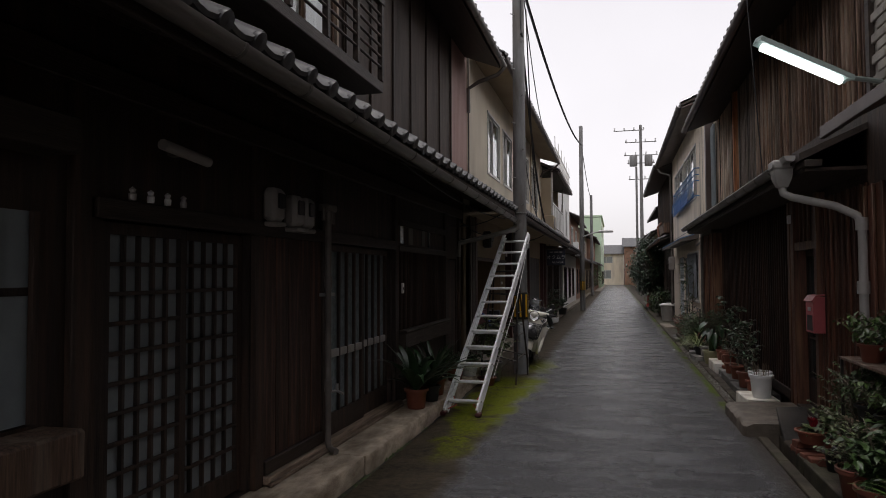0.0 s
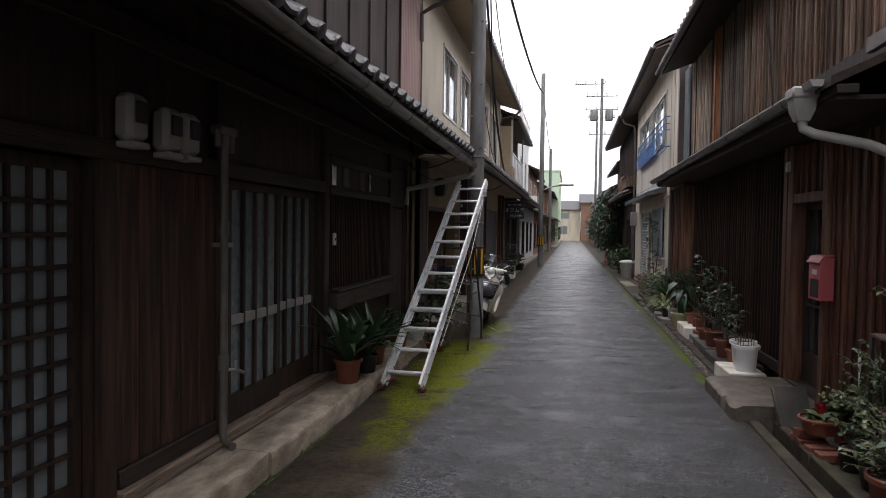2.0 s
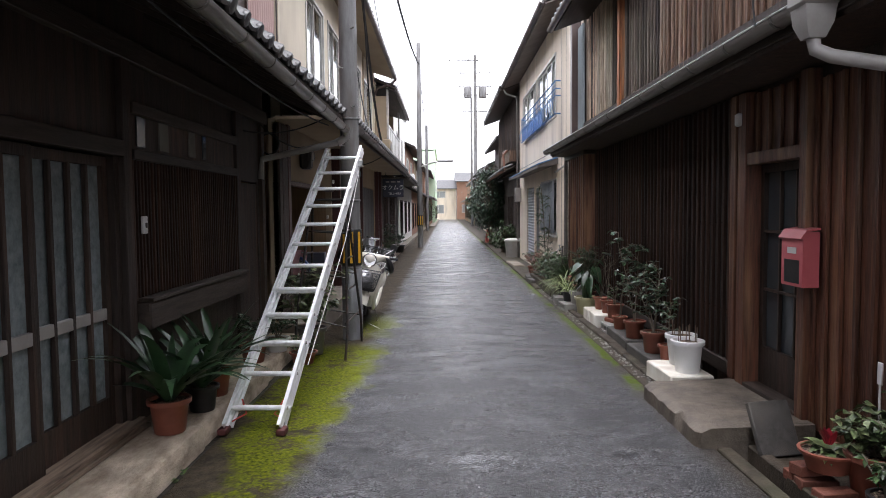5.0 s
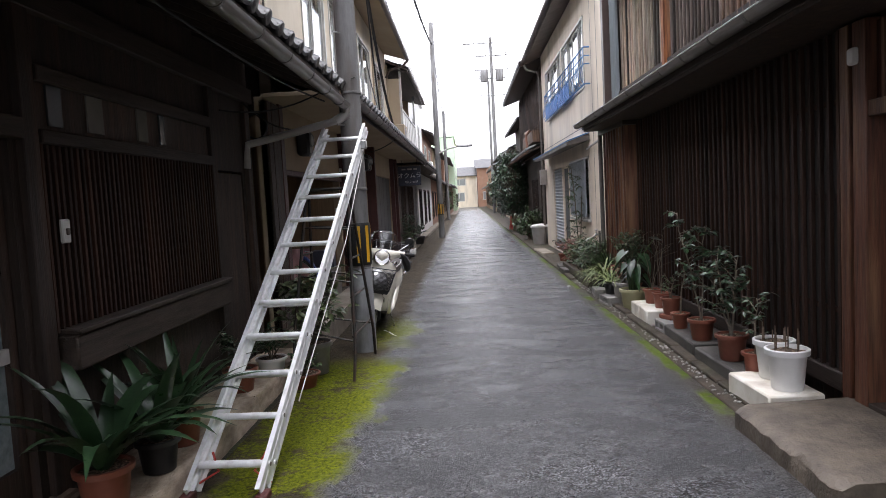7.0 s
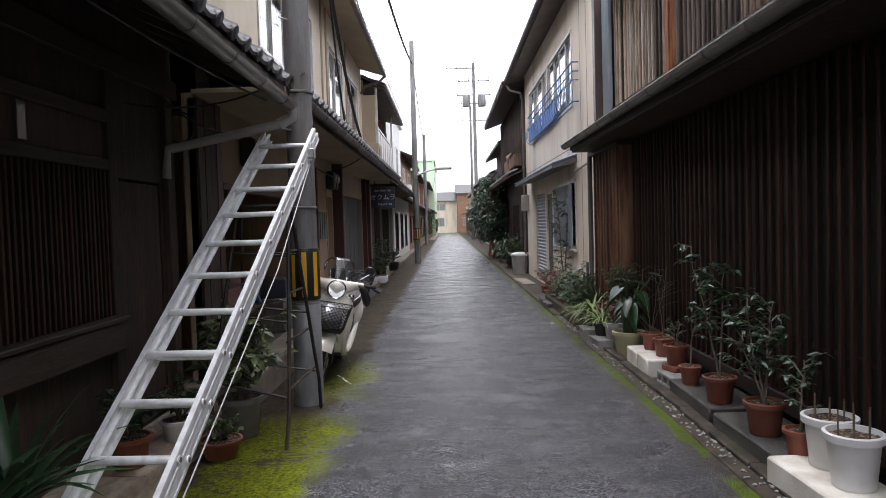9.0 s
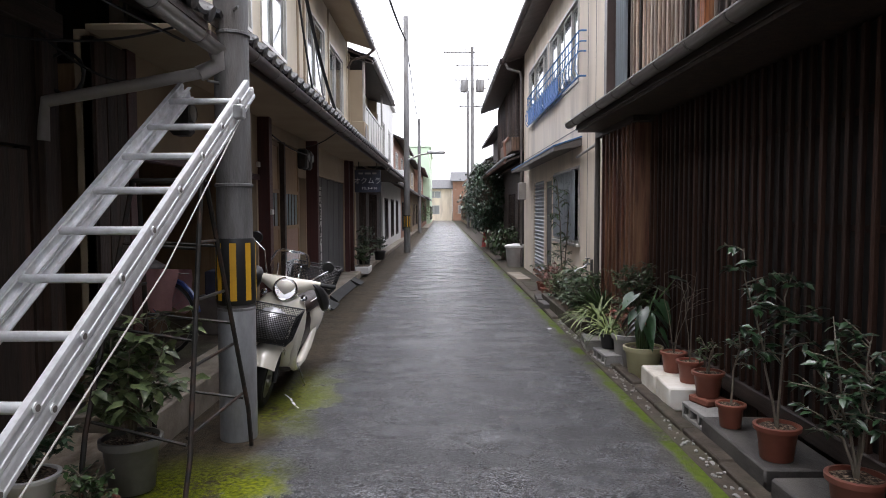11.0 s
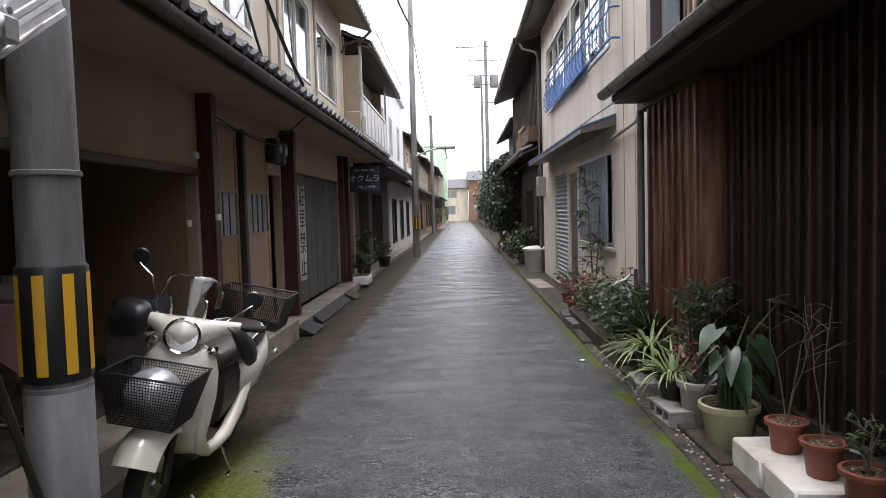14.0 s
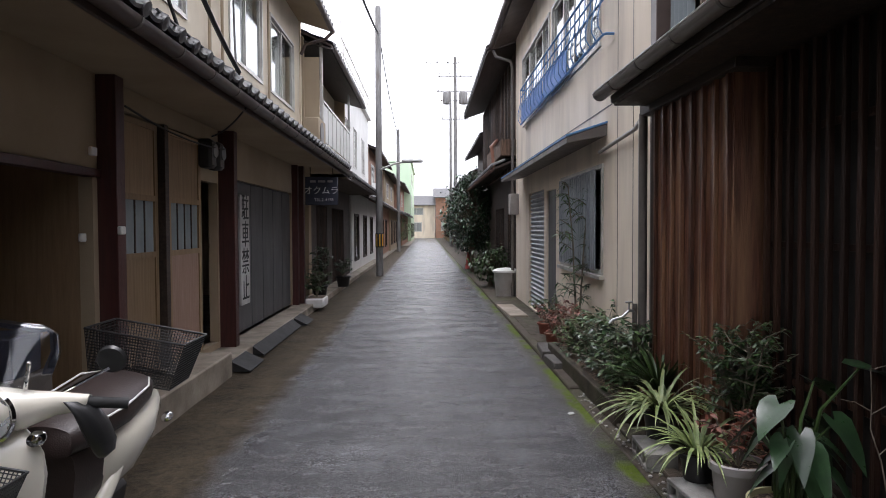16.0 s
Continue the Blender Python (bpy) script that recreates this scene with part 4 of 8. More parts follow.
part("downpipe", Geo().tube([(-1.84, 11.75, 5.26), (-1.95, 11.7, 5.12), (-2.3, 11.72, 5.02), (-2.5, 11.76, 4.92), (-2.5, 11.78, 4.5)], 0.035, 10), "pipe_dark", hA, world=True)
# drain from the lower gutter, running back under the eave
part("downpipe", Geo().tube([(-1.52, 10.86, 2.44), (-1.52, 10.9, 2.38), (-1.58, 10.87, 2.33), (-1.95, 10.75, 2.23), (-2.42, 10.64, 2.12), (-2.44, 10.64, 1.9)], 0.036, 12), "pvc", hA, "grey drain pipe under the eave", world=True)
part("pipe_elbow", Geo().tube([(-1.52, 10.87, 2.46), (-1.52, 10.905, 2.38), (-1.62, 10.86, 2.315)], 0.048, 12), "pvc", hA, world=True)

# ---------------------------------------------------------------- cream house (left)
hB = thing("house", -2.4, 17.5, 0.235, "cream rendered two-storey house with maroon posts and an open garage", "house")
BX = -2.34
B_HOLES = [(11.6, 14.72, 0.2, 1.88), (15.02, 16.98, 0.2, 2.42), (17.05, 17.6, 0.2, 2.0), (17.85, 21.85, 0.13, 2.1), (22.3, 23.6, 0.13, 2.0)]
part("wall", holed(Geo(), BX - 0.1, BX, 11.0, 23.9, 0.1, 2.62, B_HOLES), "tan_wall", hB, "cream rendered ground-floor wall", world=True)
boards(hB, "side_wall", BX + 0.004, -1, 11.0, 11.42, 0.24, 2.58, 0.14, "dark_wood", label="dark boards beside the garage post")
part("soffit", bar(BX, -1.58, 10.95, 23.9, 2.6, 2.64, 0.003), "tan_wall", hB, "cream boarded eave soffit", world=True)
part("fascia", bar(-1.6, -1.575, 10.95, 23.9, 2.53, 2.6, 0.004), "gutter_brown", hB, world=True)
tiled_roof(hB, -1.56, 2.68, 10.98, 23.9, -1, 1.0, 0.46)
gutter(hB, -1.51, 2.6, 11.3, 23.9, "gutter_brown", 0.06)
for y, x1 in ((11.5, 0.03), (14.86, 0.14), (17.72, 0.18), (21.95, 0.1), (22.2, 0.16)):
    part("post", bar(BX - 0.08, BX + x1, y - 0.07, y + 0.07, 0.2 if y < 16.7 else 0.12, 2.6, 0.005), "maroon", hB, "dark maroon painted post", world=True)
part("lintel", bar(BX - 0.06, BX + 0.03, 11.57, 14.79, 1.86, 1.92, 0.004), "maroon", hB, world=True)
# garage room
part("room_wall", bar(-5.4, BX - 0.1, 14.72, 14.8, 0.2, 2.5, 0), "tan_ply", hB, "plywood garage wall", world=True)
part("room_wall", bar(-5.5, -5.4, 11.5, 14.8, 0.2, 2.5, 0), "tan_ply", hB, "plywood garage wall", world=True)
part("room_wall", bar(-5.4, BX - 0.1, 11.42, 11.5, 0.2, 2.5, 0), "tan_ply", hB, "plywood garage wall", world=True)
part("room_ceiling", bar(-5.4, BX - 0.1, 11.5, 14.72, 2.44, 2.5, 0), "soffit", hB, world=True)


def panel_door(house, x, y0, y1, z0, z1, lower):
    d = part("door", holed(Geo(), x - 0.035, x, y0, y1, z0, z1, [(y0 + 0.07, y1 - 0.07, z0 + 0.05, 1.24), (y0 + 0.07, y1 - 0.07, 1.29, 1.73), (y0 + 0.07, y1 - 0.07, 1.78, z1 - 0.05)]), "tan_ply", house, "plywood sliding door with four glass lights", world=True)
    part("lower_panel", bar(x - 0.03, x - 0.01, y0 + 0.07, y1 - 0.07, z0 + 0.05, 1.24, 0), lower, d, world=True)
    part("upper_panel", bar(x - 0.03, x - 0.01, y0 + 0.07, y1 - 0.07, 1.78, z1 - 0.05, 0), "tan_ply", d, world=True)
    part("pane", bar(x - 0.025, x - 0.018, y0 + 0.07, y1 - 0.07, 1.29, 1.73, 0), "frost", d, world=True)
    for i in (1, 2, 3):
        yy = y0 + 0.07 + (y1 - y0 - 0.14) * i / 4
        part("glazing_bar", bar(x - 0.019, x - 0.008, yy - 0.01, yy + 0.01, 1.29, 1.73, 0.003), "dark_beam", d, world=True)
    return d


panel_door(hB, BX - 0.02, 15.03, 15.95, 0.24, 2.4, "tan_ply")
panel_door(hB, BX + 0.02, 16.08, 16.98, 0.24, 2.4, "pink_board")
part("post", bar(BX - 0.05, BX + 0.04, 15.97, 16.06, 0.24, 2.42), "dark_beam", hB, world=True)
part("recess_wall", bar(BX - 0.5, BX - 0.45, 17.0, 17.66, 0.2, 2.1, 0), "tan_ply", hB, world=True)
sh = part("shutter_door", bar(BX - 0.09, BX - 0.06, 17.85, 21.86, 0.13, 2.1, 0), "door_grey", hB, "dark grey folding shutter doors", world=True)
for i in range(6):
    y0 = 17.87 + 0.665 * i
    part("panel", bar(BX - 0.062, BX - 0.03, y0, y0 + 0.645, 0.15, 2.08, 0.01), "door_grey", sh, world=True)
# near-black sheet with the recess's shade in its colour
part("recess_wall", bar(BX - 0.16, BX - 0.1, 22.28, 23.62, 0.1, 2.02, 0), "room_shade", hB, world=True)
UBX = -2.54
B_WIN = [(12.4, 13.1, 3.75, 4.9), (13.8, 15.35, 3.7, 5.02), (15.8, 17.25, 3.72, 5.05), (18.85, 20.65, 3.74, 5.1), (21.2, 23.2, 3.74, 5.05)]
part("upper_wall", holed(Geo(), UBX - 0.12, UBX, 11.9, 23.9, 2.9, 5.75, B_WIN[1:]), "beige", hB, "cream rendered upper wall", world=True)
for y0, y1, z0, z1 in B_WIN[1:]:
    window(hB, UBX, y0, y1, z0, z1, -1)
part("corner_trim", bar(UBX, UBX + 0.02, 11.9, 11.98, 2.95, 5.72), "pipe_dark", hB, world=True)
for y in (17.9, 18.4, 20.9):
    part("downpipe", Geo().tube([(UBX + 0.05, y, 5.6), (UBX + 0.05, y, 3.1)], 0.02, 8), "tan_wall", hB, world=True)
tiled_roof(hB, -1.9, 5.56, 11.95, 23.85, -1, 3.6, 0.48)
gutter(hB, -1.87, 5.5, 11.9, 23.9, "gutter_brown")
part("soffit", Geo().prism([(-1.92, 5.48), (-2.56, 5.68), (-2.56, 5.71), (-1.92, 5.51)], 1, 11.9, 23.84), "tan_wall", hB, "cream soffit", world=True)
back_slope(hB, -1, -5.5, 5.56 + 3.6 * 0.48, 11.95, 23.85, 3.2, 0.48)
shell(hB, -1, BX - 0.05, 11.9, 23.9, 5.7, 6.4, "beige")
part("downpipe", Geo().tube([(-1.85, 23.8, 5.46), (-2.0, 23.75, 5.3), (-2.4, 23.78, 5.2), (-2.5, 23.8, 5.0)], 0.035, 10), "gutter_brown", hB, world=True)

# ---------------------------------------------------------------- balcony house (left)
hC = thing("house", -2.5, 27.5, 0.1, "old house with a metal balcony and dark boarded ground floor", "house")
part("wall", holed(Geo(), -2.45, -2.35, 23.92, 31, 0.1, 2.7, [(24.6, 26.2, 0.12, 2.0), (27, 29.4, 0.12, 2.0)]), "dark_wood", hC, world=True)
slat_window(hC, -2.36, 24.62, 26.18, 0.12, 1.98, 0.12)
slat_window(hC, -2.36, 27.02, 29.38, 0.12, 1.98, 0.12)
tiled_roof(hC, -1.56, 2.58, 23.92, 31, -1, 1.2, 0.42)
gutter(hC, -1.52, 2.52, 23.92, 31, "gutter_brown", 0.055)
part("soffit", bar(-2.35, -1.6, 23.92, 31, 2.5, 2.54, 0.003), "soffit", hC, world=True)
part("upper_wall", holed(Geo(), -2.9, -2.78, 23.92, 31, 2.9, 5.6, [(24.3, 28.9, 3.4, 4.9)]), "beige", hC, world=True)
window(hC, -2.78, 24.32, 28.88, 3.42, 4.88, -1, leaves=4)
bc = part("balcony", Geo().box(-2.78, -2.12, 24.1, 29.0, 3.2, 3.3, 0.01), "sash", hC, "pale metal balcony with panelled rail", world=True)
part("handrail", bar(-2.14, -2.09, 24.1, 29.0, 4.1, 4.15, 0.006), "sash", bc, world=True)
part("rail_panel", bar(-2.13, -2.11, 24.12, 28.98, 3.32, 4.08, 0.004), "white_wall", bc, world=True)
for i in range(8):
    part("post", bar(-2.145, -2.095, 24.1 + 0.69 * i, 24.14 + 0.69 * i, 3.3, 4.1), "sash", bc, world=True)
for y in (24.05, 29.05):
    part("post", bar(-2.16, -2.1, y - 0.03, y + 0.03, 3.2, 5.3), "sash", bc, world=True)
part("side_panel", bar(-2.75, -2.16, 23.98, 24.0, 3.6, 5.0), "yellow_panel" if "yellow_panel" in M else "tan_wall", bc, world=True)
tiled_roof(hC, -1.9, 5.25, 23.95, 31.0, -1, 3.6, 0.45)
gutter(hC, -1.87, 5.2, 23.95, 31, "gutter_brown")
part("soffit", Geo().prism([(-1.92, 5.15), (-2.8, 5.4), (-2.8, 5.43), (-1.92, 5.18)], 1, 23.95, 30.98), "dark_beam", hC, world=True)
back_slope(hC, -1, -5.5, 5.25 + 3.6 * 0.45, 23.95, 31, 3.2, 0.45)
shell(hC, -1, -2.35, 23.92, 31, 5.4, 6.2, "tan_wall")

# ---------------------------------------------------------------- board house (right)
hR = thing("house", 2.0, 10.7, 0.0, "old wooden house with batten boards and a long slatted front", "house")
RX = 1.95
GXR = 1.885
part("wall", holed(Geo(), RX + 0.06, RX + 0.18, 6.1, 15.4, 0.0, 3.0, [(7.5, 8.3, 0.15, 1.88)]), "dark_wood", hR, "dark wooden front wall", world=True)
boards(hR, "board_wall", RX + 0.06, 1, 6.12, 7.4, 0.1, 2.35, 0.16, "red_wood", batten=0.035, label="brown batten boards beside the door")
boards(hR, "board_wall", RX + 0.06, 1, 7.5, 8.36, 1.92, 2.4, 0.16, "red_wood", batten=0.03, label="brown batten boards above the door")
for y, w in ((7.45, 0.05), (8.36, 0.07), (8.52, 0.05)):
    part("post", bar(RX - 0.03, RX + 0.1, y - w, y + w, 0.1, 2.42, 0.006), "red_wood", hR, "reddish brown door post", world=True)
part("door_head", bar(RX - 0.02, RX + 0.08, 7.5, 8.29, 1.86, 1.95), "red_wood", hR, world=True)
lattice_door(hR, RX + 0.1, 7.5, 8.3, 0.17, 1.86, 3, 3, material="dark_wood", pane="dark_pane", kick=0.3, label="dark wooden sliding door with glass lights", side=1)
part("door_sill", bar(RX - 0.03, RX + 0.12, 7.5, 8.29, 0.14, 0.18), "dark_beam", hR, world=True)
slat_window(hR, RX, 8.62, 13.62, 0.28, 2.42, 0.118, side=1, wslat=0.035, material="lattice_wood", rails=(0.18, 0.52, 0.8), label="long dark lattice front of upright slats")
part("lattice_sill", bar(RX - 0.03, RX + 0.1, 8.58, 13.66, 0.16, 0.28, 0.008), "dark_beam", hR, world=True)
boards(hR, "plinth_boards", RX + 0.04, 1, 8.6, 13.64, 0.0, 0.16, 0.3, "dark_wood", label="boards under the lattice")
# projecting boarded bay
bay = part("bay", Geo().box(1.8, 2.01, 13.72, 15.06, 0.12, 2.4, 0.004), "red_wood", hR, "reddish boarded bay", world=True)
bt = mesh_of("batten", Geo().box(-0.014, 0.014, -0.018, 0.018, 0.13, 2.39, 0.004), "red_wood")
for i in range(8):
    piece("batten", bt, bay, to_local(bay) @ pose(1.788, 13.76 + 0.18 * i, 0))
part("bay_base", bar(1.78, 2.0, 13.7, 15.08, 0.0, 0.12, 0.01), "wet_concrete", hR, world=True)
part("corner_post", bar(1.82, 2.1, 15.1, 15.22, 0.0, 2.45), "dark_wood", hR, world=True)
part("downpipe", Geo().tube([(1.78, 15.3, 2.4), (1.78, 15.3, 0.02)], 0.035, 10), "pipe_dark", hR, world=True)
# low eave
part("roof", Geo().prism([(1.45, 2.58), (2.15, 2.9), (2.15, 2.85), (1.45, 2.52)], 1, 6.0, 15.2), "dark_beam", hR, "sheet-metal pent roof", world=True)
part("eave_edge", bar(1.485, 1.62, 6.0, 15.2, 2.47, 2.53, 0.005), "dark_beam", hR, world=True)
part("soffit", Geo().prism([(1.5, 2.469), (2.05, 2.469), (2.05, 2.44), (1.5, 2.44)], 1, 6.05, 15.15), "dark_wood", hR, world=True)
gutter(hR, 1.42, 2.555, 6.45, 15.28, "gutter", 0.058)
# the rim's highlight, added as a thin bright tube on the gutter edge
part("gutter_lip", Geo().tube([(1.362, 6.47, 2.56), (1.362, 15.26, 2.56)], 0.006, 6), "alu", hR, "rolled gutter lip, its edge highlight put into bright metal", world=True)
part("corner_board", bar(GXR, 2.05, 15.31, 15.45, 0.05, 5.2, 0.006), "gutter_brown", hR, "dark brown corner board", world=True)
part("beam", bar(1.75, 2.0, 13.6, 15.3, 2.38, 2.47), "dark_beam", hR, world=True)
# rain hopper and sloping pipe
hop = Geo()
hop.box(1.31, 1.49, 6.29, 6.47, 2.5, 2.58, 0.015)
hop.loft([[(1.4 + w * sx, 6.38 + w * sy, z) for sx, sy in ((-1, -1), (1, -1), (1, 1), (-1, 1))] for w, z in ((0.075, 2.5), (0.066, 2.42), (0.04, 2.35))])
hopper = part("hopper", hop, "pvc", hR, "grey rain hopper at the gutter end", world=True)
part("spout", Geo().prism([(1.36, 2.585), (1.38, 2.54), (1.44, 2.54), (1.46, 2.585)], 1, 6.12, 6.288), "pvc", hopper, world=True)
part("downpipe", Geo().tube([(1.4, 6.38, 2.36), (1.41, 6.375, 2.3), (1.47, 6.34, 2.26), (1.74, 6.14, 2.16), (1.86, 6.02, 2.07), (1.89, 6.0, 1.99), (1.89, 6.0, 0.05)], 0.034, 12), "pvc", hR, "grey sloping rain pipe", world=True)
for z in (2.0, 1.5):
    part("pipe_joint", Geo().tube([(1.89, 6.0, z - 0.05), (1.89, 6.0, z + 0.05)], 0.048, 12), "pvc", hR, world=True)
# upper wall of weathered boards
part("upper_wall", bar(2.12, 2.22, 6.05, 15.45, 2.9, 4.95, 0), "dark_wood", hR, world=True)
boards(hR, "upper_boards", 2.1, 1, 14.2, 14.85, 2.88, 4.8, 0.13, "rust_wood", batten=0.045, batten_mat="pale_batten", label="rust-brown weathered batten boards")
boards(hR, "upper_boards", 2.1, 1, 12.5, 14.19, 2.88, 4.8, 0.13, "old_wood", batten=0.045, batten_mat="pale_batten", label="dark boards with battens pale from bleaching and painted highlight")
part("edge_board", bar(1.98, 2.1, 12.38, 12.49, 2.86, 4.8, 0.005), "rust_wood", hR, world=True)
boards(hR, "upper_boards", 2.1, 1, 10.72, 12.37, 2.88, 4.8, 0.12, "dark_wood", batten=0.035, batten_mat="grey_batten", label="dark weathered batten boards")
boards(hR, "shutter_box", 2.06, 1, 9.2, 10.7, 2.93, 4.8, 0.12, "old_wood", batten=0.035, label="boarded shutter box, grey with age")
boards(hR, "upper_boards", 2.1, 1, 6.08, 9.18, 2.88, 4.8, 0.14, "old_wood", batten=0.03, label="weathered batten boards")
corrugated(hR, 2.0, 1, 14.88, 15.3, 2.6, 4.7, "corr_grey", 0.085, 0.022, "grey-blue corrugated metal corner")
tiled_roof(hR, 1.45, 4.6, 6.0, 14.7, 1, 3.4, 0.42)
gutter(hR, 1.41, 4.56, 6.0, 14.75, "gutter_brown", hangers=False)
part("soffit", Geo().prism([(1.47, 4.52), (2.12, 4.75), (2.12, 4.78), (1.47, 4.55)], 1, 6.0, 14.7), "dark_beam", hR, world=True)
back_slope(hR, 1, 4.85, 4.6 + 3.4 * 0.42, 6.0, 14.7, 3.0, 0.42)
shell(hR, 1, RX + 0.06, 6.06, 15.45, 4.7, 6.0, "dark_wood")

# ---------------------------------------------------------------- near house with stone-look siding (right)
hN = thing("house", 2.2, 1, 0.0, "house with stone-look upper siding over a dark pent roof", "house")
part("wall", bar(1.95, 2.07, -5, 6.04, 0.0, 2.9, 0), "dark_wood", hN, "dark wooden wall", world=True)
boards(hN, "board_wall", 1.95, 1, 3.0, 6.02, 0.05, 2.3, 0.2, "red_wood", batten=0.03, label="brown batten boards")
uw = part("upper_wall", bar(2.0, 2.12, -5, 6.04, 2.85, 6.2, 0), "brick_siding", hN, "stone-look siding", world=True)
bk = mesh_of("siding_stone", Geo().box(-0.012, 0.012, -0.16, 0.16, -0.038, 0.038, 0.008), "brick_siding")
for r in range(30):
    for c in range(9):
        y = 5.86 - 0.33 * c - (0.165 if r % 2 else 0)
        piece("siding_stone", bk, uw, to_local(uw) @ pose(1.99 + random.uniform(-0.004, 0.003), y, 2.95 + 0.083 * r))
part("roof", Geo().prism([(1.52, 2.7), (2.05, 2.96), (2.05, 2.91), (1.52, 2.65)], 1, -5, 5.6), "gutter_brown", hN, "dark metal pent roof", world=True)
part("eave_edge", bar(1.5, 1.54, -5, 5.62, 2.62, 2.71, 0.004), "gutter_brown", hN, world=True)
part("corner_board", bar(1.96, 2.03, 5.96, 6.05, 2.6, 6.2), "dark_beam", hN, world=True)
part("roof", Geo().prism([(1.4, 6.1), (5, 7.6), (5, 7.5), (1.4, 6.0)], 1, -5, 6.1), "tile", hN, world=True)
part("roof", Geo().prism([(5, 7.6), (8.3, 6.2), (8.3, 6.1), (5, 7.5)], 1, -5, 6.1), "tile", hN, world=True)
shell(hN, 1, 2.0, -5, 6.04, 6.1, 6.0, "brick_siding")

# ---------------------------------------------------------------- grey rendered house (right)
hG = thing("house", 2.0, 19.7, 0.03, "grey-beige rendered house with a blue railing and canopy", "house")
GX = 1.9
G_LOW = [(16.98, 19.2, 0.98, 2.16), (19.62, 20.4, 0.05, 2.05), (20.62, 22.2, 0.05, 2.1)]
G_UP = [(17.1, 19.9, 3.42, 4.72), (20.1, 23.0, 3.42, 4.72)]
part("wall", holed(Geo(), GX, GX + 0.12, 15.46, 24.0, 0.03, 5.5, G_LOW + G_UP), "grey_render", hG, "stained grey-beige rendered wall", world=True)
part("joint", bar(GX - 0.006, GX, 15.47, 23.99, 2.72, 2.735, 0.002), "pipe_dark", hG, world=True)
for y in (15.95, 16.45):
    part("joint", bar(GX - 0.004, GX, y, y + 0.008, 0.05, 5.4, 0.001), "pipe_dark", hG, world=True)
for y0, y1, z0, z1 in G_UP:
    window(hG, GX, y0, y1, z0, z1, 1, leaves=4, frame_mat="sash")
rail = part("railing", Geo().tube([(1.9, 16.6, 4.05), (1.82, 16.6, 4.05), (1.8, 16.63, 4.05), (1.8, 22.6, 4.05), (1.9, 22.62, 4.05)], 0.014, 8), "blue_rail", hG, "blue window railing", world=True)
for z, r in ((3.9, 0.011), (3.76, 0.011), (3.41, 0.014)):
    part("rail", Geo().tube([(1.9, 16.6, z), (1.82, 16.6, z), (1.8, 16.63, z), (1.8, 22.6, z)], r, 8), "blue_rail", rail, world=True)
for i in range(24):
    y = 16.65 + 0.258 * i
    part("baluster", Geo().tube([(1.8, y, 4.05), (1.797, y, 3.82), (1.75, y, 3.62), (1.75, y, 3.5), (1.8, y, 3.41)], 0.007, 5), "blue_rail", rail, world=True)
for y0, y1 in ((18.5, 20.2), (20.3, 21.4), (21.5, 22.58)):
    part("rail_panel", bar(1.808, 1.816, y0, y1, 3.42, 3.75, 0.002), "blue_panel", rail, "bright blue sheet on the railing", world=True)
part("canopy", Geo().prism([(1.9, 2.56), (1.48, 2.42), (1.48, 2.36), (1.9, 2.44)], 1, 16.85, 23.0), "pipe_dark", hG, "dark canopy with a faded blue edge", world=True)
part("canopy_edge", Geo().prism([(1.9, 2.585), (1.47, 2.445), (1.47, 2.425), (1.9, 2.565)], 1, 16.83, 23.02), "blue_rail", hG, world=True)
window(hG, GX, 16.98, 19.2, 0.98, 2.16, 1, leaves=2, curtain=True)
shs = part("storm_shutter", bar(GX - 0.05, GX - 0.022, 17.22, 19.16, 1.02, 2.12, 0.006), "shutter_grey", hG, "grey metal storm shutter half drawn", world=True)
for i in range(17):
    part("rib", bar(GX - 0.058, GX - 0.05, 17.26 + 0.112 * i, 17.285 + 0.112 * i, 1.04, 2.1, 0.003), "shutter_grey", shs, world=True)
part("sill", bar(GX - 0.06, GX + 0.02, 16.94, 19.24, 0.93, 0.975), "sash", hG, world=True)
part("door", bar(GX + 0.03, GX + 0.07, 19.62, 20.4, 0.05, 2.05), "door_grey", hG, "dark glazed door", world=True)
rs = part("roller_shutter", bar(GX + 0.05, GX + 0.08, 20.62, 22.2, 0.05, 2.1, 0), "shutter_grey", hG, "pale grey roller shutter", world=True)
for i in range(26):
    part("slat", Geo().tube([(GX + 0.05, 20.64, 0.09 + 0.078 * i), (GX + 0.05, 22.18, 0.09 + 0.078 * i)], 0.03, 6), "shutter_grey", rs, world=True)
part("pipe", Geo().tube([(1.86, 17.0, 2.28), (1.84, 15.7, 2.34), (1.82, 15.5, 2.38), (1.8, 15.42, 2.3), (1.8, 15.42, 0.9)], 0.02, 8), "pvc", hG, "pale conduit along the wall", world=True)
tiled_roof(hG, 1.42, 5.3, 15.5, 24.1, 1, 3.6, 0.45, first_row=False)
gutter(hG, 1.4, 5.28, 15.5, 24.4, "gutter_brown", 0.06, False)
part("soffit", Geo().prism([(1.44, 5.2), (1.92, 5.38), (1.92, 5.41), (1.44, 5.23)], 1, 15.48, 24.1), "gutter_brown", hG, world=True)
back_slope(hG, 1, 5.02, 5.3 + 3.6 * 0.45, 15.5, 24.1, 3.2, 0.45)
shell(hG, 1, GX, 15.48, 24.0, 5.45, 6.2, "grey_render")
part("downpipe", Geo().tube([(1.42, 24.2, 5.24), (1.5, 24.15, 5.05), (1.8, 24.1, 4.95), (1.84, 24.1, 4.8), (1.84, 24.1, 0.05)], 0.035, 8), "pipe_dark", hG, world=True)

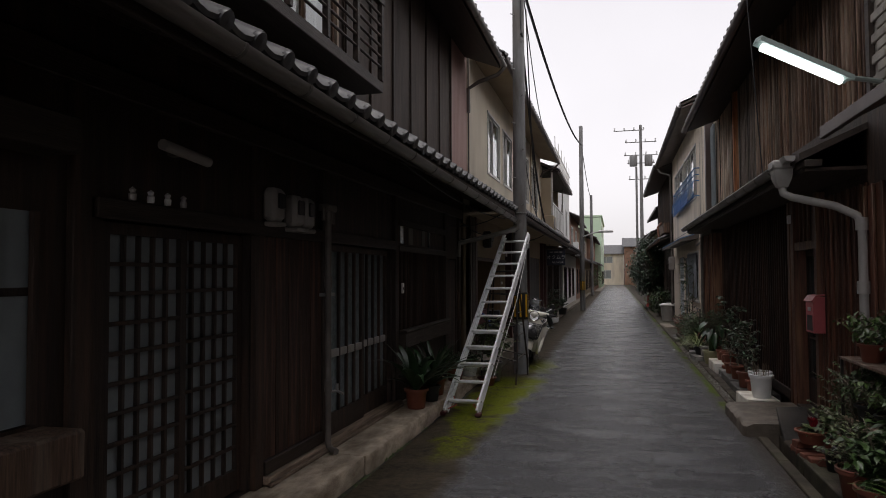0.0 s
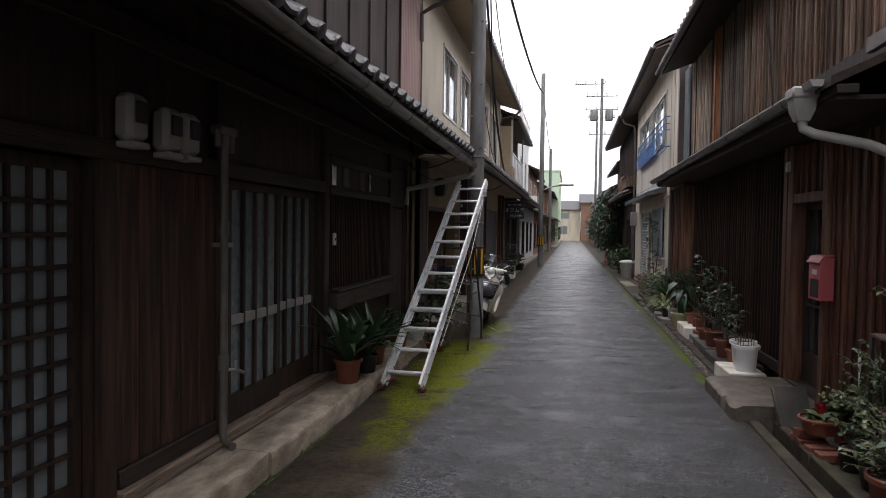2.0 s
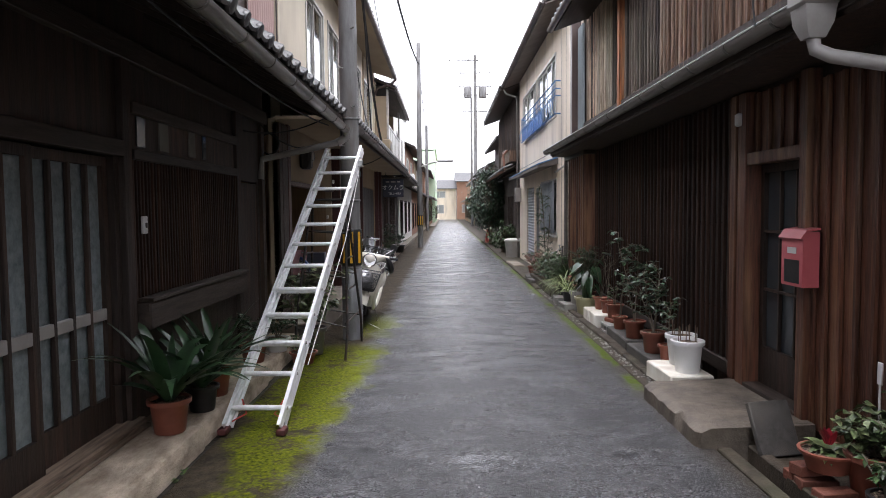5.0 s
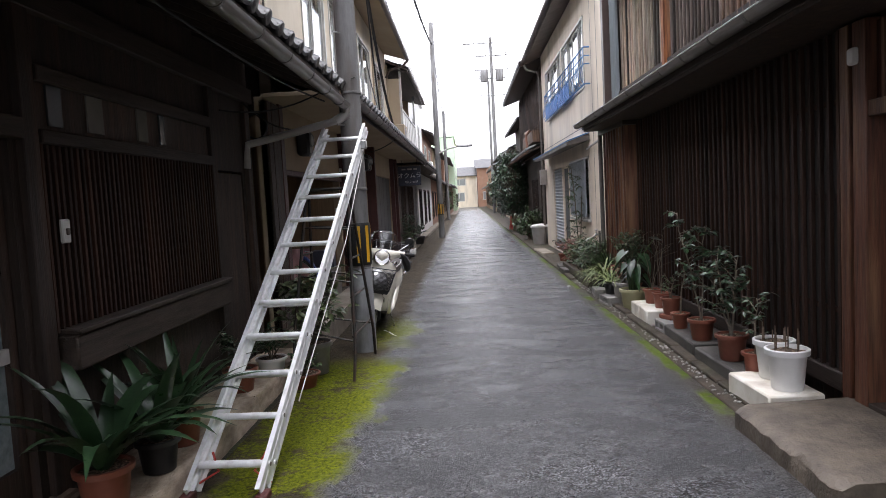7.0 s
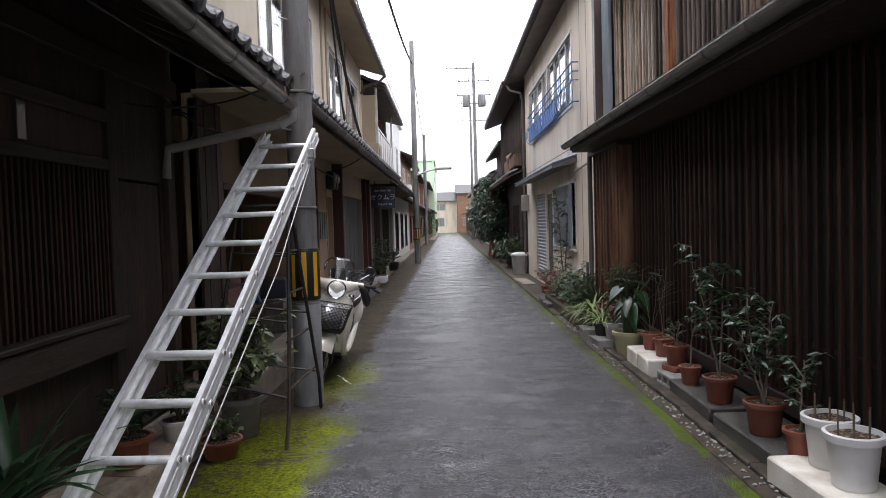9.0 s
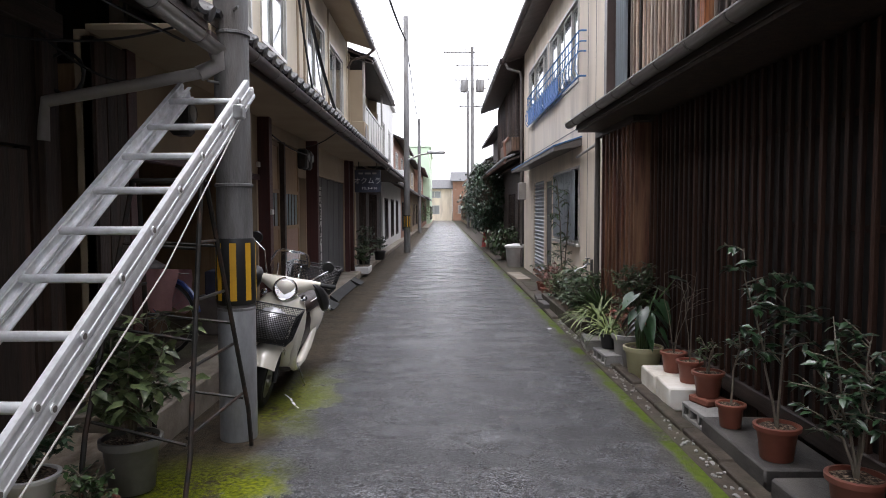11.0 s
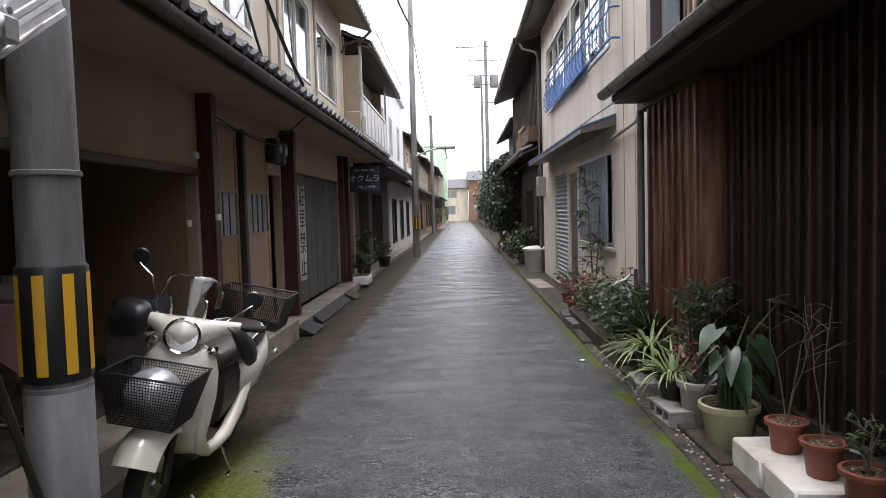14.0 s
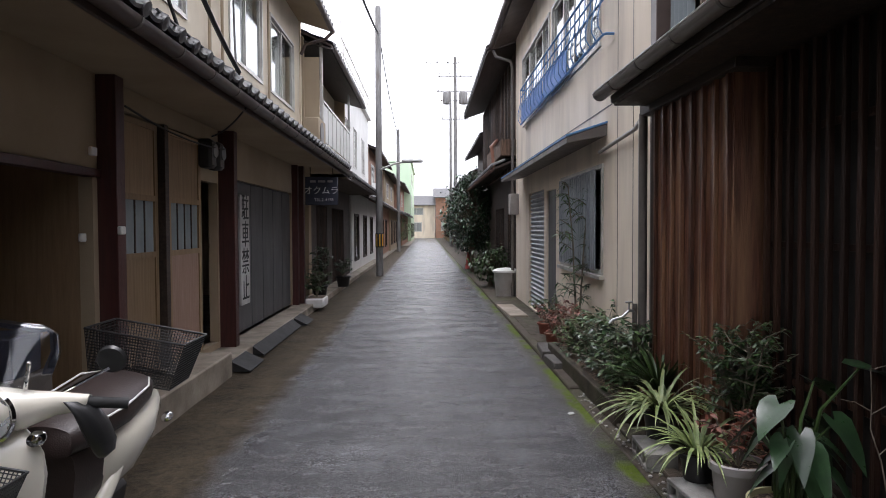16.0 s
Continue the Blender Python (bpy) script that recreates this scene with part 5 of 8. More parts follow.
# ---------------------------------------------------------------- weathered dark house (right)
hD = thing("house", 2.1, 28.5, 0.03, "weathered dark wooden house with a copper gutter", "house")
part("wall", holed(Geo(), 2.05, 2.15, 24.05, 33.0, 0.03, 2.9, [(25, 26.6, 0.05, 2.0), (27.5, 29.5, 0.9, 2.0)]), "dark_wood", hD, world=True)
slat_window(hD, 2.05, 25.02, 26.58, 0.06, 1.98, 0.14, side=1, wslat=0.04)
slat_window(hD, 2.05, 27.52, 29.48, 0.92, 1.98, 0.12, side=1)
boards(hD, "upper_boards", 2.0, 1, 24.1, 32.9, 2.8, 5.3, 0.3, "old_wood", batten=0.05, batten_mat="dark_wood", label="weathered dark boards")
part("ledge", bar(1.6, 2.0, 24.2, 27.5, 3.0, 3.35, 0.01), "old_wood", hD, "boarded window ledge", world=True)
tiled_roof(hD, 1.45, 2.75, 24.15, 33, 1, 0.7, 0.4)
gutter(hD, 1.42, 2.72, 24.2, 33, "copper", 0.05, False)
part("downpipe", Geo().tube([(1.45, 24.2, 2.72), (1.42, 24.3, 3.2), (1.55, 24.5, 3.35), (1.6, 26.5, 3.45)], 0.035, 8), "copper", hD, world=True)
tiled_roof(hD, 1.3, 5.25, 24.15, 33, 1, 3.6, 0.45, first_row=False)
part("soffit", Geo().prism([(1.32, 5.15), (2.05, 5.4), (2.05, 5.43), (1.32, 5.18)], 1, 24.15, 33), "dark_beam", hD, world=True)
back_slope(hD, 1, 4.9, 5.25 + 3.6 * 0.45, 24.15, 33, 3.2, 0.45)
shell(hD, 1, 2.05, 24.05, 33, 5.3, 6.0, "dark_wood")


# ---------------------------------------------------------------- houses further off
def far_house(side, x, y0, y1, top, wall, label, lower=2.6, roof_out=0.6, wins=(), flat=False, lower_wall=None, depth=6.0, lower_eave=True):
    h = thing("house", x + side * 0.1, (y0 + y1) / 2, 0.03, label, "house")
    low = [(y, y + 1.5, 0.4, 1.95) for y in np.arange(y0 + 0.8, y1 - 1.8, 3.0)]
    a, b = sorted((x, x + side * 0.12))
    part("wall", holed(Geo(), a, b, y0 + 0.01, y1 - 0.01, 0.0, lower, low), lower_wall or wall, h, world=True)
    for q in low:
        window(h, x, *q, side, leaves=2, frame_mat="dark_beam", curtain=False)
    ux = x + side * 0.35 if lower_eave else x
    c, d = sorted((ux, ux + side * 0.12))
    part("upper_wall", holed(Geo(), c, d, y0 + 0.01, y1 - 0.01, lower, top, wins), wall, h, world=True)
    for q in wins:
        window(h, ux, *q, side)
    if lower_eave:
        tiled_roof(h, x - side * 0.55, lower - 0.1, y0, y1, side, 0.95, 0.42, first_row=False)
        gutter(h, x - side * 0.58, lower - 0.14, y0, y1, "gutter_brown", 0.05, False)
    if flat:
        part("roof", bar(*sorted((ux - side * 0.15, ux + side * depth)), y0, y1, top, top + 0.18, 0.01), wall, h, world=True)
    else:
        xe = ux - side * roof_out
        tiled_roof(h, xe, top - 0.25, y0, y1, side, depth / 2 + roof_out, 0.45, first_row=False)
        back_slope(h, side, xe + side * (depth / 2 + roof_out), top - 0.25 + 0.45 * (depth / 2 + roof_out), y0, y1, depth / 2, 0.45)
    shell(h, side, ux, y0, y1, top - 0.1, depth, wall, 0.05 if flat else 1.3)
    return h


f1 = far_house(-1, -2.3, 31.05, 41.5, 6.4, "white_wall", "white rendered flat-roofed house with narrow windows", wins=[(32.0, 33.2, 3.7, 5.2), (35.0, 36.2, 3.7, 5.2), (38.2, 39.4, 3.7, 5.2)], flat=True)
part("roof_rail", Geo().tube([(-2.6, 31.2, 7.4), (-2.6, 41.3, 7.4)], 0.03, 6).tube([(-2.6, 31.2, 7.0), (-2.6, 41.3, 7.0)], 0.02, 6), "sash", f1, world=True)
for i in range(16):
    part("rail_post", Geo().tube([(-2.6, 31.2 + 0.64 * i, 6.55), (-2.6, 31.2 + 0.64 * i, 7.42 + (0.5 if i % 3 == 0 else 0))], 0.02, 6), "sash", f1, world=True)
far_house(-1, -2.3, 41.55, 52, 5.3, "orange_wall", "rust-brown walled house along the lane", wins=[(43, 45, 3.4, 4.6), (47.5, 49.5, 3.4, 4.6)])
far_house(-1, -2.2, 52.05, 64, 5.0, "tan_wall", "ochre rendered house with small windows", wins=[(54, 56, 3.4, 4.4), (59, 61, 3.4, 4.4)])
far_house(-1, -1.9, 64.05, 80, 5.2, "orange_wall", "brown two-storey house with a tiled roof", wins=[(66, 68, 3.4, 4.5), (72, 74, 3.4, 4.5)])
far_house(-1, -1.55, 80.05, 98, 8.2, "green_wall", "pale green rendered block", wins=[(82, 84, 3.6, 5), (89, 91, 3.6, 5), (82, 84, 6.0, 7.2), (89, 91, 6.0, 7.2)], flat=True, lower_eave=False)
far_house(1, 2.1, 33.05, 42, 4.9, "dark_wood", "dark wooden house behind a tall shrub", wins=[(35, 37, 3.2, 4.3)])
far_house(1, 2.3, 42.05, 52, 4.3, "grey_render", "plain grey rendered single house", wins=[])
far_house(1, 2.3, 52.05, 66, 4.6, "dark_wood", "dark wooden house with tiled roof", wins=[(55, 57, 3.2, 4.2)])
far_house(1, 2.3, 66.05, 84, 4.4, "tan_wall", "low ochre house with tiled roof", wins=[])
far_house(1, 2.3, 84.05, 98, 4.8, "orange_wall", "brown tiled building near the lane's end", wins=[], flat=True)


def end_house(x0, x1, y, top, wall, label, wins):
    h = thing("house", (x0 + x1) / 2, y + 2, 0.0, label, "house")
    def across(u0, u1, lo, hi, ya, yb, holes):
        g = holed(Geo(), ya, yb, u0, u1, lo, hi, holes)
        g.v = [(q[1], q[0], q[2]) for q in g.v]
        return g
    part("wall", across(x0, x1, 0, top, y, y + 0.15, wins), wall, h, world=True)
    for u0, u1, v0, v1 in ((x0, x0 + 0.15, y + 0.151, y + 5.899), (x1 - 0.15, x1, y + 0.151, y + 5.899), (x0, x1, y + 5.9, y + 6.05)):
        part("wall", bar(u0, u1, v0, v1, 0, top, 0), wall, h, world=True)
    for a, b, lo, hi in wins:
        m = (a + b) / 2
        win = part("window", across(a, b, lo, hi, y + 0.02, y + 0.06, [(a + 0.08, m - 0.04, lo + 0.08, hi - 0.08), (m + 0.04, b - 0.08, lo + 0.08, hi - 0.08)]), "sash", h, world=True)
        part("pane", bar(a, b, y + 0.07, y + 0.08, lo, hi, 0), "window_glass", win, world=True)
    part("roof", Geo().prism([(y - 0.6, top), (y + 3, top + 1.4), (y + 6.6, top), (y + 6.6, top - 0.1), (y + 3, top + 1.28), (y - 0.6, top - 0.1)], 0, x0 - 0.3, x1 + 0.3), "tile", h, world=True)


end_house(-8, 1.2, 104, 4.6, "grey_render", "pale two-storey house closing the lane", [(-2.2, -0.6, 0.9, 2.2), (-2.2, -0.4, 3.2, 4.2), (-6, -4, 3.2, 4.2)])
end_house(1.3, 9, 103, 5.6, "orange_wall", "brown block at the lane's end", [(2, 3.4, 1.0, 2.2), (4.5, 6, 3.4, 4.6)])


# ---------------------------------------------------------------- poles and wires
def pole(x, y, h, r0, r1, label, band=0.0):
    p = thing("utility_pole", x, y, 0.0, label, "utility pole", "poles along the lane")
    part("shaft", Geo().lathe([(r0, -0.05), (r0, 0.2), (r0 - (r0 - r1) * 0.2, h * 0.2), (r0 - (r0 - r1) * 0.5, h * 0.5), (r1, h), (r1 * 0.7, h + 0.03), (0, h + 0.04)], 24), "pole_concrete", p)
    if band:
        b = part("warning_band", Geo().lathe([(r0 + 0.002, 0.89), (r0 + 0.007, 0.9), (r0 + 0.007, 1.31), (r0 + 0.002, 1.32)], 32), "black", p, "black and yellow striped band")
        g = Geo()
        for k in range(8):
            a0 = 2 * math.pi * k / 8
            ring = [a0 + 0.32 * j / 4 for j in range(5)]
            o = len(g.v)
            for z in (0.92, 1.29):
                g.v += [((r0 + 0.0105) * math.cos(a), (r0 + 0.0105) * math.sin(a), z) for a in ring]
            g.f += [(o + j, o + j + 1, o + j + 6, o + j + 5) for j in range(4)]
        part("stripe", g, "yellow", b)
    return p


p1 = pole(-1.515, 11.16, 9.0, 0.118, 0.085, "grey steel and concrete utility pole beside the ladder", 1)
for z in (1.66, 0.86, 2.62):
    part("collar", Geo().lathe([(0.114, z - 0.012), (0.121, z - 0.008), (0.121, z + 0.008), (0.112, z + 0.012)], 24), "pole_concrete", p1)
for i in range(14):
    z, s = 2.3 + 0.45 * i, 1 if i % 2 else -1
    part("step_bolt", Geo().tube([(0.1 * s * 0.5, -0.095, z), (0.2 * s * 0.5, -0.17, z)], 0.009, 6), "steel", p1)
part("sleeve", Geo().lathe([(0.119, 0.0), (0.1205, 0.01), (0.1205, 0.85), (0.117, 0.86)], 28), "galvanised", p1, "galvanised sheet sleeve with rust stains")
part("bracket", Geo().box(-0.3, 0.3, -0.14, -0.09, 6.5, 6.58).tube([(-0.26, -0.115, 6.55), (-0.26, -0.115, 6.7)], 0.03, 8).tube([(0.26, -0.115, 6.55), (0.26, -0.115, 6.7)], 0.03, 8), "steel", p1)
p2 = pole(-1.42, 30.8, 8.2, 0.115, 0.085, "slim utility pole with a lamp arm", 1)
part("lamp_arm", Geo().tube([(0, 0, 4.6 - 1.35), (0.5, -0.5, 3.4), (1.0, -1.3, 3.42)], 0.03, 8), "white_plastic", p2)
part("lamp_head", Geo().box(0.75, 1.35, -1.5, -1.2, 3.36, 3.46, 0.03), "white_plastic", p2, "white street lamp head")
far = pole(2.6, 70, 16.4, 0.2, 0.13, "tall power pole with crossarms and transformers", 0)
for z, w in ((15.9, 2.6), (14.7, 1.5), (13.4, 1.6), (12.6, 1.3), (11.0, 1.2)):
    part("crossarm", bar(-w if z > 15 else -w, 0.3 if z > 15 else w, -0.05, 0.05, z - 0.035, z + 0.035), "pole_concrete", far)
    for k in range(4):
        xx = -w + 0.1 + k * (w + 0.2 if z > 15 else 2 * w - 0.2) / 3
        part("insulator", Geo().lathe([(0.07, 0.0), (0.09, 0.08), (0.05, 0.16), (0.08, 0.24), (0, 0.3)], 8, pose(xx, 0, z + 0.06)), "white_plastic", far)
for s in (-1, 1):
    part("transformer", Geo().lathe([(0.0, 10.0), (0.36, 10.02), (0.38, 10.1), (0.38, 11.0), (0.3, 11.1), (0, 11.12)], 14, pose(0.72 * s, 0, 2.3)), "pole_concrete", far)
pole(1.9, 62, 11.0, 0.12, 0.09, "thin concrete utility pole far off")
pole(-1.7, 52, 7.5, 0.12, 0.1, "slim concrete utility pole far off")


def wire(pts, r=0.012, sag=0.0, name="cable", label="black cable strung over the lane"):
    a, b = Vector(pts[0]), Vector(pts[1])
    g = Geo().tube([a.lerp(b, k / 14) - Vector((0, 0, sag * 4 * (k / 14) * (1 - k / 14))) for k in range(15)], r, 5)
    solo(name, g, "cable", label, "cable", "overhead cables")


wire([(-1.49, 11.05, 6.6), (-1.42, 30.75, 7.4)], 0.03, 0.5)
wire([(-1.45, 11.02, 6.3), (-1.5, 11.35, 2.75)], 0.01)
wire([(-1.38, 11.1, 6.0), (-1.6, 14.4, 2.8)], 0.012, 0.35)
wire([(-1.43, 11.1, 6.4), (-1.75, 18.7, 5.35)], 0.01, 0.6)
wire([(-1.45, 11.05, 5.6), (-1.56, 15.7, 2.82)], 0.02, 0.45)
wire([(-1.56, 15.7, 2.82), (-2.3, 18.2, 4.6)], 0.012, 0.5)
wire([(-1.42, 30.8, 7.6), (-1.7, 52, 7.2)], 0.02, 0.4)
wire([(1.35, 6.9, 2.55), (1.25, 7.3, 5.5)], 0.006, 0.0)


# ---------------------------------------------------------------- plants
rnd = random.Random(7)


def leaf(g, p, d, length, width, droop=0.5, n=4, fold=0.25, twist=0.0):
    """One blade from p along d, bending down, folded along its midrib."""
    p, d = Vector(p), Vector(d).normalized()
    side = d.cross(Vector((0, 0, 1)))
    side = side.normalized() if side.length > 0.05 else Vector((1, 0, 0))
    if twist:
        side = (Matrix.Rotation(twist, 3, d) @ side).normalized()
    o = len(g.v)
    step = length / n
    for i in range(n + 1):
        u = i / n
        w = width * 0.5 * max(0.02, math.sin(math.pi * min(1, 0.12 + 0.88 * u) ** 0.8))
        up = side.cross(d).normalized()
        g.v += [tuple(p - side * w + up * fold * w), tuple(p), tuple(p + side * w + up * fold * w)]
        d = (d + Vector((0, 0, -droop * step / max(length, 0.01) * 1.2))).normalized()
        p = p + d * step
    for i in range(n):
        a = o + 3 * i
        g.f += [(a, a + 1, a + 4, a + 3), (a + 1, a + 2, a + 5, a + 4)]


def strap_leaves(n, length, width, z, droop=1.0, rise=1.1, spread=1.0, fold=0.3):
    g = Geo()
    for i in range(n):
        a = 2.4 * i + rnd.uniform(-0.3, 0.3)
        e = rnd.uniform(0.35, 1.0)
        d = (math.cos(a) * spread * e, math.sin(a) * spread * e, rise * rnd.uniform(0.6, 1.2))
        leaf(g, (0.02 * math.cos(a), 0.02 * math.sin(a), z), d, length * rnd.uniform(0.65, 1.1), width * rnd.uniform(0.8, 1.15), droop * rnd.uniform(0.7, 1.3), 7, fold)
    return g


def shrub(height, spread, stems, leaf_len, leaf_w, z, forks=5, per=7, base=0.35, r=0.008, droop=0.5):
    """Stems with side twigs and leaves along them; gives wood and leaves."""
    wood, green = Geo(), Geo()
    for s in range(stems):
        a = 2.4 * s + rnd.uniform(-0.4, 0.4)
        lean = rnd.uniform(0.2, 1.0) * spread * (0.6 if stems > 1 else 0.25)
        top = height * rnd.uniform(0.75, 1.0)
        pts = [Vector((lean * math.cos(a) * (k / 6) ** 1.2 + rnd.uniform(-1, 1) * 0.02 * k / 6, lean * math.sin(a) * (k / 6) ** 1.2 + rnd.uniform(-1, 1) * 0.02 * k / 6, z + top * k / 6)) for k in range(7)]
        wood.tube(pts, [r * (1 - 0.1 * k) for k in range(7)], 6)
        for f in range(forks):
            u = base + (1 - base) * (f + rnd.random()) / forks
            i = min(5, int(u * 6))
            q = pts[i].lerp(pts[i + 1], u * 6 - i)
            b = rnd.uniform(0, 6.283)
            tl = spread * rnd.uniform(0.35, 0.8) * (1.15 - 0.6 * u)
            e = q + Vector((math.cos(b) * tl, math.sin(b) * tl, tl * rnd.uniform(0.1, 0.8)))
            wood.tube([q, q.lerp(e, 0.5) + Vector((0, 0, 0.01)), e], [r * 0.5, r * 0.4, r * 0.25], 5)
            for k in range(per):
                c = q.lerp(e, 0.25 + 0.75 * (k + rnd.random() * 0.6) / per)
                h = rnd.uniform(0, 6.283)
                leaf(green, c, (math.cos(h), math.sin(h), rnd.uniform(-0.4, 0.7)), leaf_len * rnd.uniform(0.6, 1.15), leaf_w * rnd.uniform(0.8, 1.1), droop, 2, 0.3, rnd.uniform(-0.7, 0.7))
    return wood, green


def pot_parts(t, r, h, material, lip=0.012, taper=0.74, soil=True, n=24):
    pot = part("pot", Geo().lathe([(0.0, 0.0), (r * taper, 0.0), (r * taper + 0.004, 0.006), (r * 0.95, h * 0.84), (r * 0.96, h * 0.85), (r + lip, h * 0.86), (r + lip + 0.002, h * 0.985), (r + lip - 0.004, h), (r - 0.004, h), (r - 0.008, h * 0.9), (r * 0.8, h * 0.3), (0, h * 0.28)], n), material, t)
    if soil:
        g = Geo()
        o = len(g.v)
        for k in range(5):
            for i in range(16):
                a = 2 * math.pi * i / 16
                g.v.append(((r - 0.007) * k / 4 * math.cos(a), (r - 0.007) * k / 4 * math.sin(a), h * 0.9 + rnd.uniform(-0.004, 0.008)))
        g.f = [(16 * k + i, 16 * k + (i + 1) % 16, 16 * k + 16 + (i + 1) % 16, 16 * k + 16 + i) for k in range(4) for i in range(16)]
        part("soil", g, "soil", t, "earth with bark chips")
    return pot


def potted(x, y, z, r, h, material, label, kind, green="leaf_dark", rz=0.0, **k):
    t = thing("potted_plant", x, y, z, label, "potted plant", "potted plants along the lane", rz=rz)
    pot_parts(t, r, h, material)
    zz = h * 0.88
    if kind == "strap":
        part("leaves", strap_leaves(k.get("n", 22), k.get("length", 0.5), k.get("width", 0.05), zz, k.get("droop", 1.0), k.get("rise", 1.1), k.get("spread", 1.0)), green, t, angle=70)
    elif kind == "shrub":
        w, g = shrub(k.get("height", 0.6), k.get("spread", 0.3), k.get("stems", 3), k.get("leaf", 0.06), k.get("leaf_w", 0.03), zz - 0.02, k.get("forks", 6), k.get("per", 8), k.get("base", 0.35), k.get("r", 0.008), k.get("droop", 0.5))
        part("stem", w, k.get("wood", "twig"), t)
        part("leaves", g, green, t, angle=70)
    elif kind == "twigs":
        w, g = shrub(k.get("height", 0.6), k.get("spread", 0.25), k.get("stems", 2), 0.03, 0.01, zz - 0.02, k.get("forks", 4), 1, 0.5, 0.004)
        part("stem", w, "twig", t)
    elif kind == "sticks":
        for i in range(6):
            a = i * 1.05
            part("stick", Geo().tube([(0.6 * r * math.cos(a), 0.6 * r * math.sin(a), zz - 0.03), (0.62 * r * math.cos(a), 0.62 * r * math.sin(a), zz + rnd.uniform(0.1, 0.17))], 0.004, 6), "bark", t)
    return t


def block(x, y, z, sx, sy, sz, material, name, label, category, rz=0.0, group="", c=0.01):
    t = new(name, mesh_of(name, Geo().box(-sx / 2, sx / 2, -sy / 2, sy / 2, 0, sz, c), material))
    t.matrix_basis = pose(x, y, z, 0, 0, rz)
    return tagged(t, label, category, group)


def hollow_block(x, y, z, rz=0.0, flat=False):
    """A hollow building block, 39 x 19 x 10 cm, cells towards the lane."""
    g = Geo()
    g.box(-0.095, 0.095, -0.195, 0.195, 0, 0.025, 0.004).box(-0.095, 0.095, -0.195, 0.195, 0.085, 0.11, 0.004)
    for y0 in (-0.195, -0.085, 0.055, 0.165):
        g.box(-0.094, 0.094, y0, y0 + 0.03, 0.025, 0.085, 0.002)
    t = new("concrete_block", mesh_of("concrete_block", g, "block"))
    t.matrix_basis = pose(x, y, z, 0, 0, rz)
    return tagged(t, "grey hollow concrete block under a flower pot", "concrete block", "concrete blocks under pots")


GZ = 0.006
# doorstep and things before the board house door
st = Geo()
rows = []
for k in range(25):
    y, j = 7.3 + 0.05 * k, [random.uniform(-0.006, 0.006) for _ in range(5)]
    e = 0.03 if k in (0, 24) else 0
    rows.append([(1.2 + j[0] + e, y, -0.1), (1.96, y, -0.1), (1.96, y, 0.152), (1.3, y, 0.143 + j[1] * 0.3 - e * 0.3), (1.245 + j[2] + e, y, 0.136 + j[3] * 0.4 - e * 0.5), (1.208 + j[4] + e, y, 0.104 + j[1])])
st.loft(rows)
solo("doorstep", st, "old_step", "rough worn concrete doorstep before the sliding door", "step", kind="structure")
block(1.62, 8.86, GZ, 0.36, 0.62, 0.155, "styro", "styrofoam_block", "white styrofoam block under two buckets", "styrofoam block", 2, c=0.012)
for yy, xx in ((8.98, 1.68), (8.7, 1.64)):
    potted(xx, yy, GZ + 0.156, 0.125, 0.27, "white_plastic", "white plastic bucket planted with thin sticks", "sticks")
block(1.72, 9.63, GZ, 0.42, 0.98, 0.125, "dark_stone", "stone_slab", "dark stone slab carrying terracotta pots", "stone slab", 1, "slabs under pots", 0.012)
block(1.74, 10.68, GZ, 0.42, 0.92, 0.125, "dark_stone", "stone_slab", "dark stone slab carrying terracotta pots", "stone slab", -1, "slabs under pots", 0.012)
SZ = GZ + 0.126
potted(1.64, 9.2, SZ, 0.082, 0.16, "terracotta", "small terracotta pot with a thin camellia", "shrub", height=0.5, spread=0.26, stems=1, forks=11, per=7, leaf=0.06, leaf_w=0.03, base=0.3)
potted(1.64, 9.63, SZ, 0.115, 0.205, "terracotta", "terracotta pot with a bushy dark camellia", "shrub", height=0.66, spread=0.38, stems=5, forks=8, per=8, leaf=0.066, leaf_w=0.033, base=0.35)
potted(1.66, 10.38, SZ, 0.11, 0.19, "terracotta", "terracotta pot with a tall open camellia", "shrub", height=1.02, spread=0.36, stems=2, forks=11, per=9, leaf=0.085, leaf_w=0.042, base=0.4)
potted(1.64, 10.93, SZ, 0.08, 0.15, "terracotta", "small terracotta pot with a slender young tree", "shrub", height=0.62, spread=0.2, stems=1, forks=9, per=7, leaf=0.05, leaf_w=0.025, base=0.55)
hollow_block(1.66, 11.36, GZ, 3)
block(1.72, 11.5, GZ + 0.111, 0.18, 0.2, 0.05, "brick_red", "brick", "old brick under a pot", "brick", 20)
potted(1.72, 11.5, GZ + 0.162, 0.1, 0.18, "terracotta", "terracotta pot with bark chips and a sparse shrub", "shrub", height=0.3, spread=0.2, stems=3, forks=4, per=6, leaf=0.05, leaf_w=0.02, green="leaf_mid")
for yy, a_ in ((11.86, -3), (12.25, -1)):
    block(1.68, yy, GZ, 0.33, 0.375, 0.17, "styro", "styrofoam_block", "white styrofoam block under terracotta pots", "styrofoam block", a_, "styrofoam blocks", 0.012)
potted(1.72, 11.86, GZ + 0.171, 0.09, 0.17, "terracotta", "terracotta pot with bare twigs", "twigs", height=0.8, spread=0.22)
potted(1.71, 12.2, GZ + 0.171, 0.095, 0.165, "terracotta", "terracotta pot with a bare forked young tree", "twigs", height=0.7, spread=0.45, stems=3)


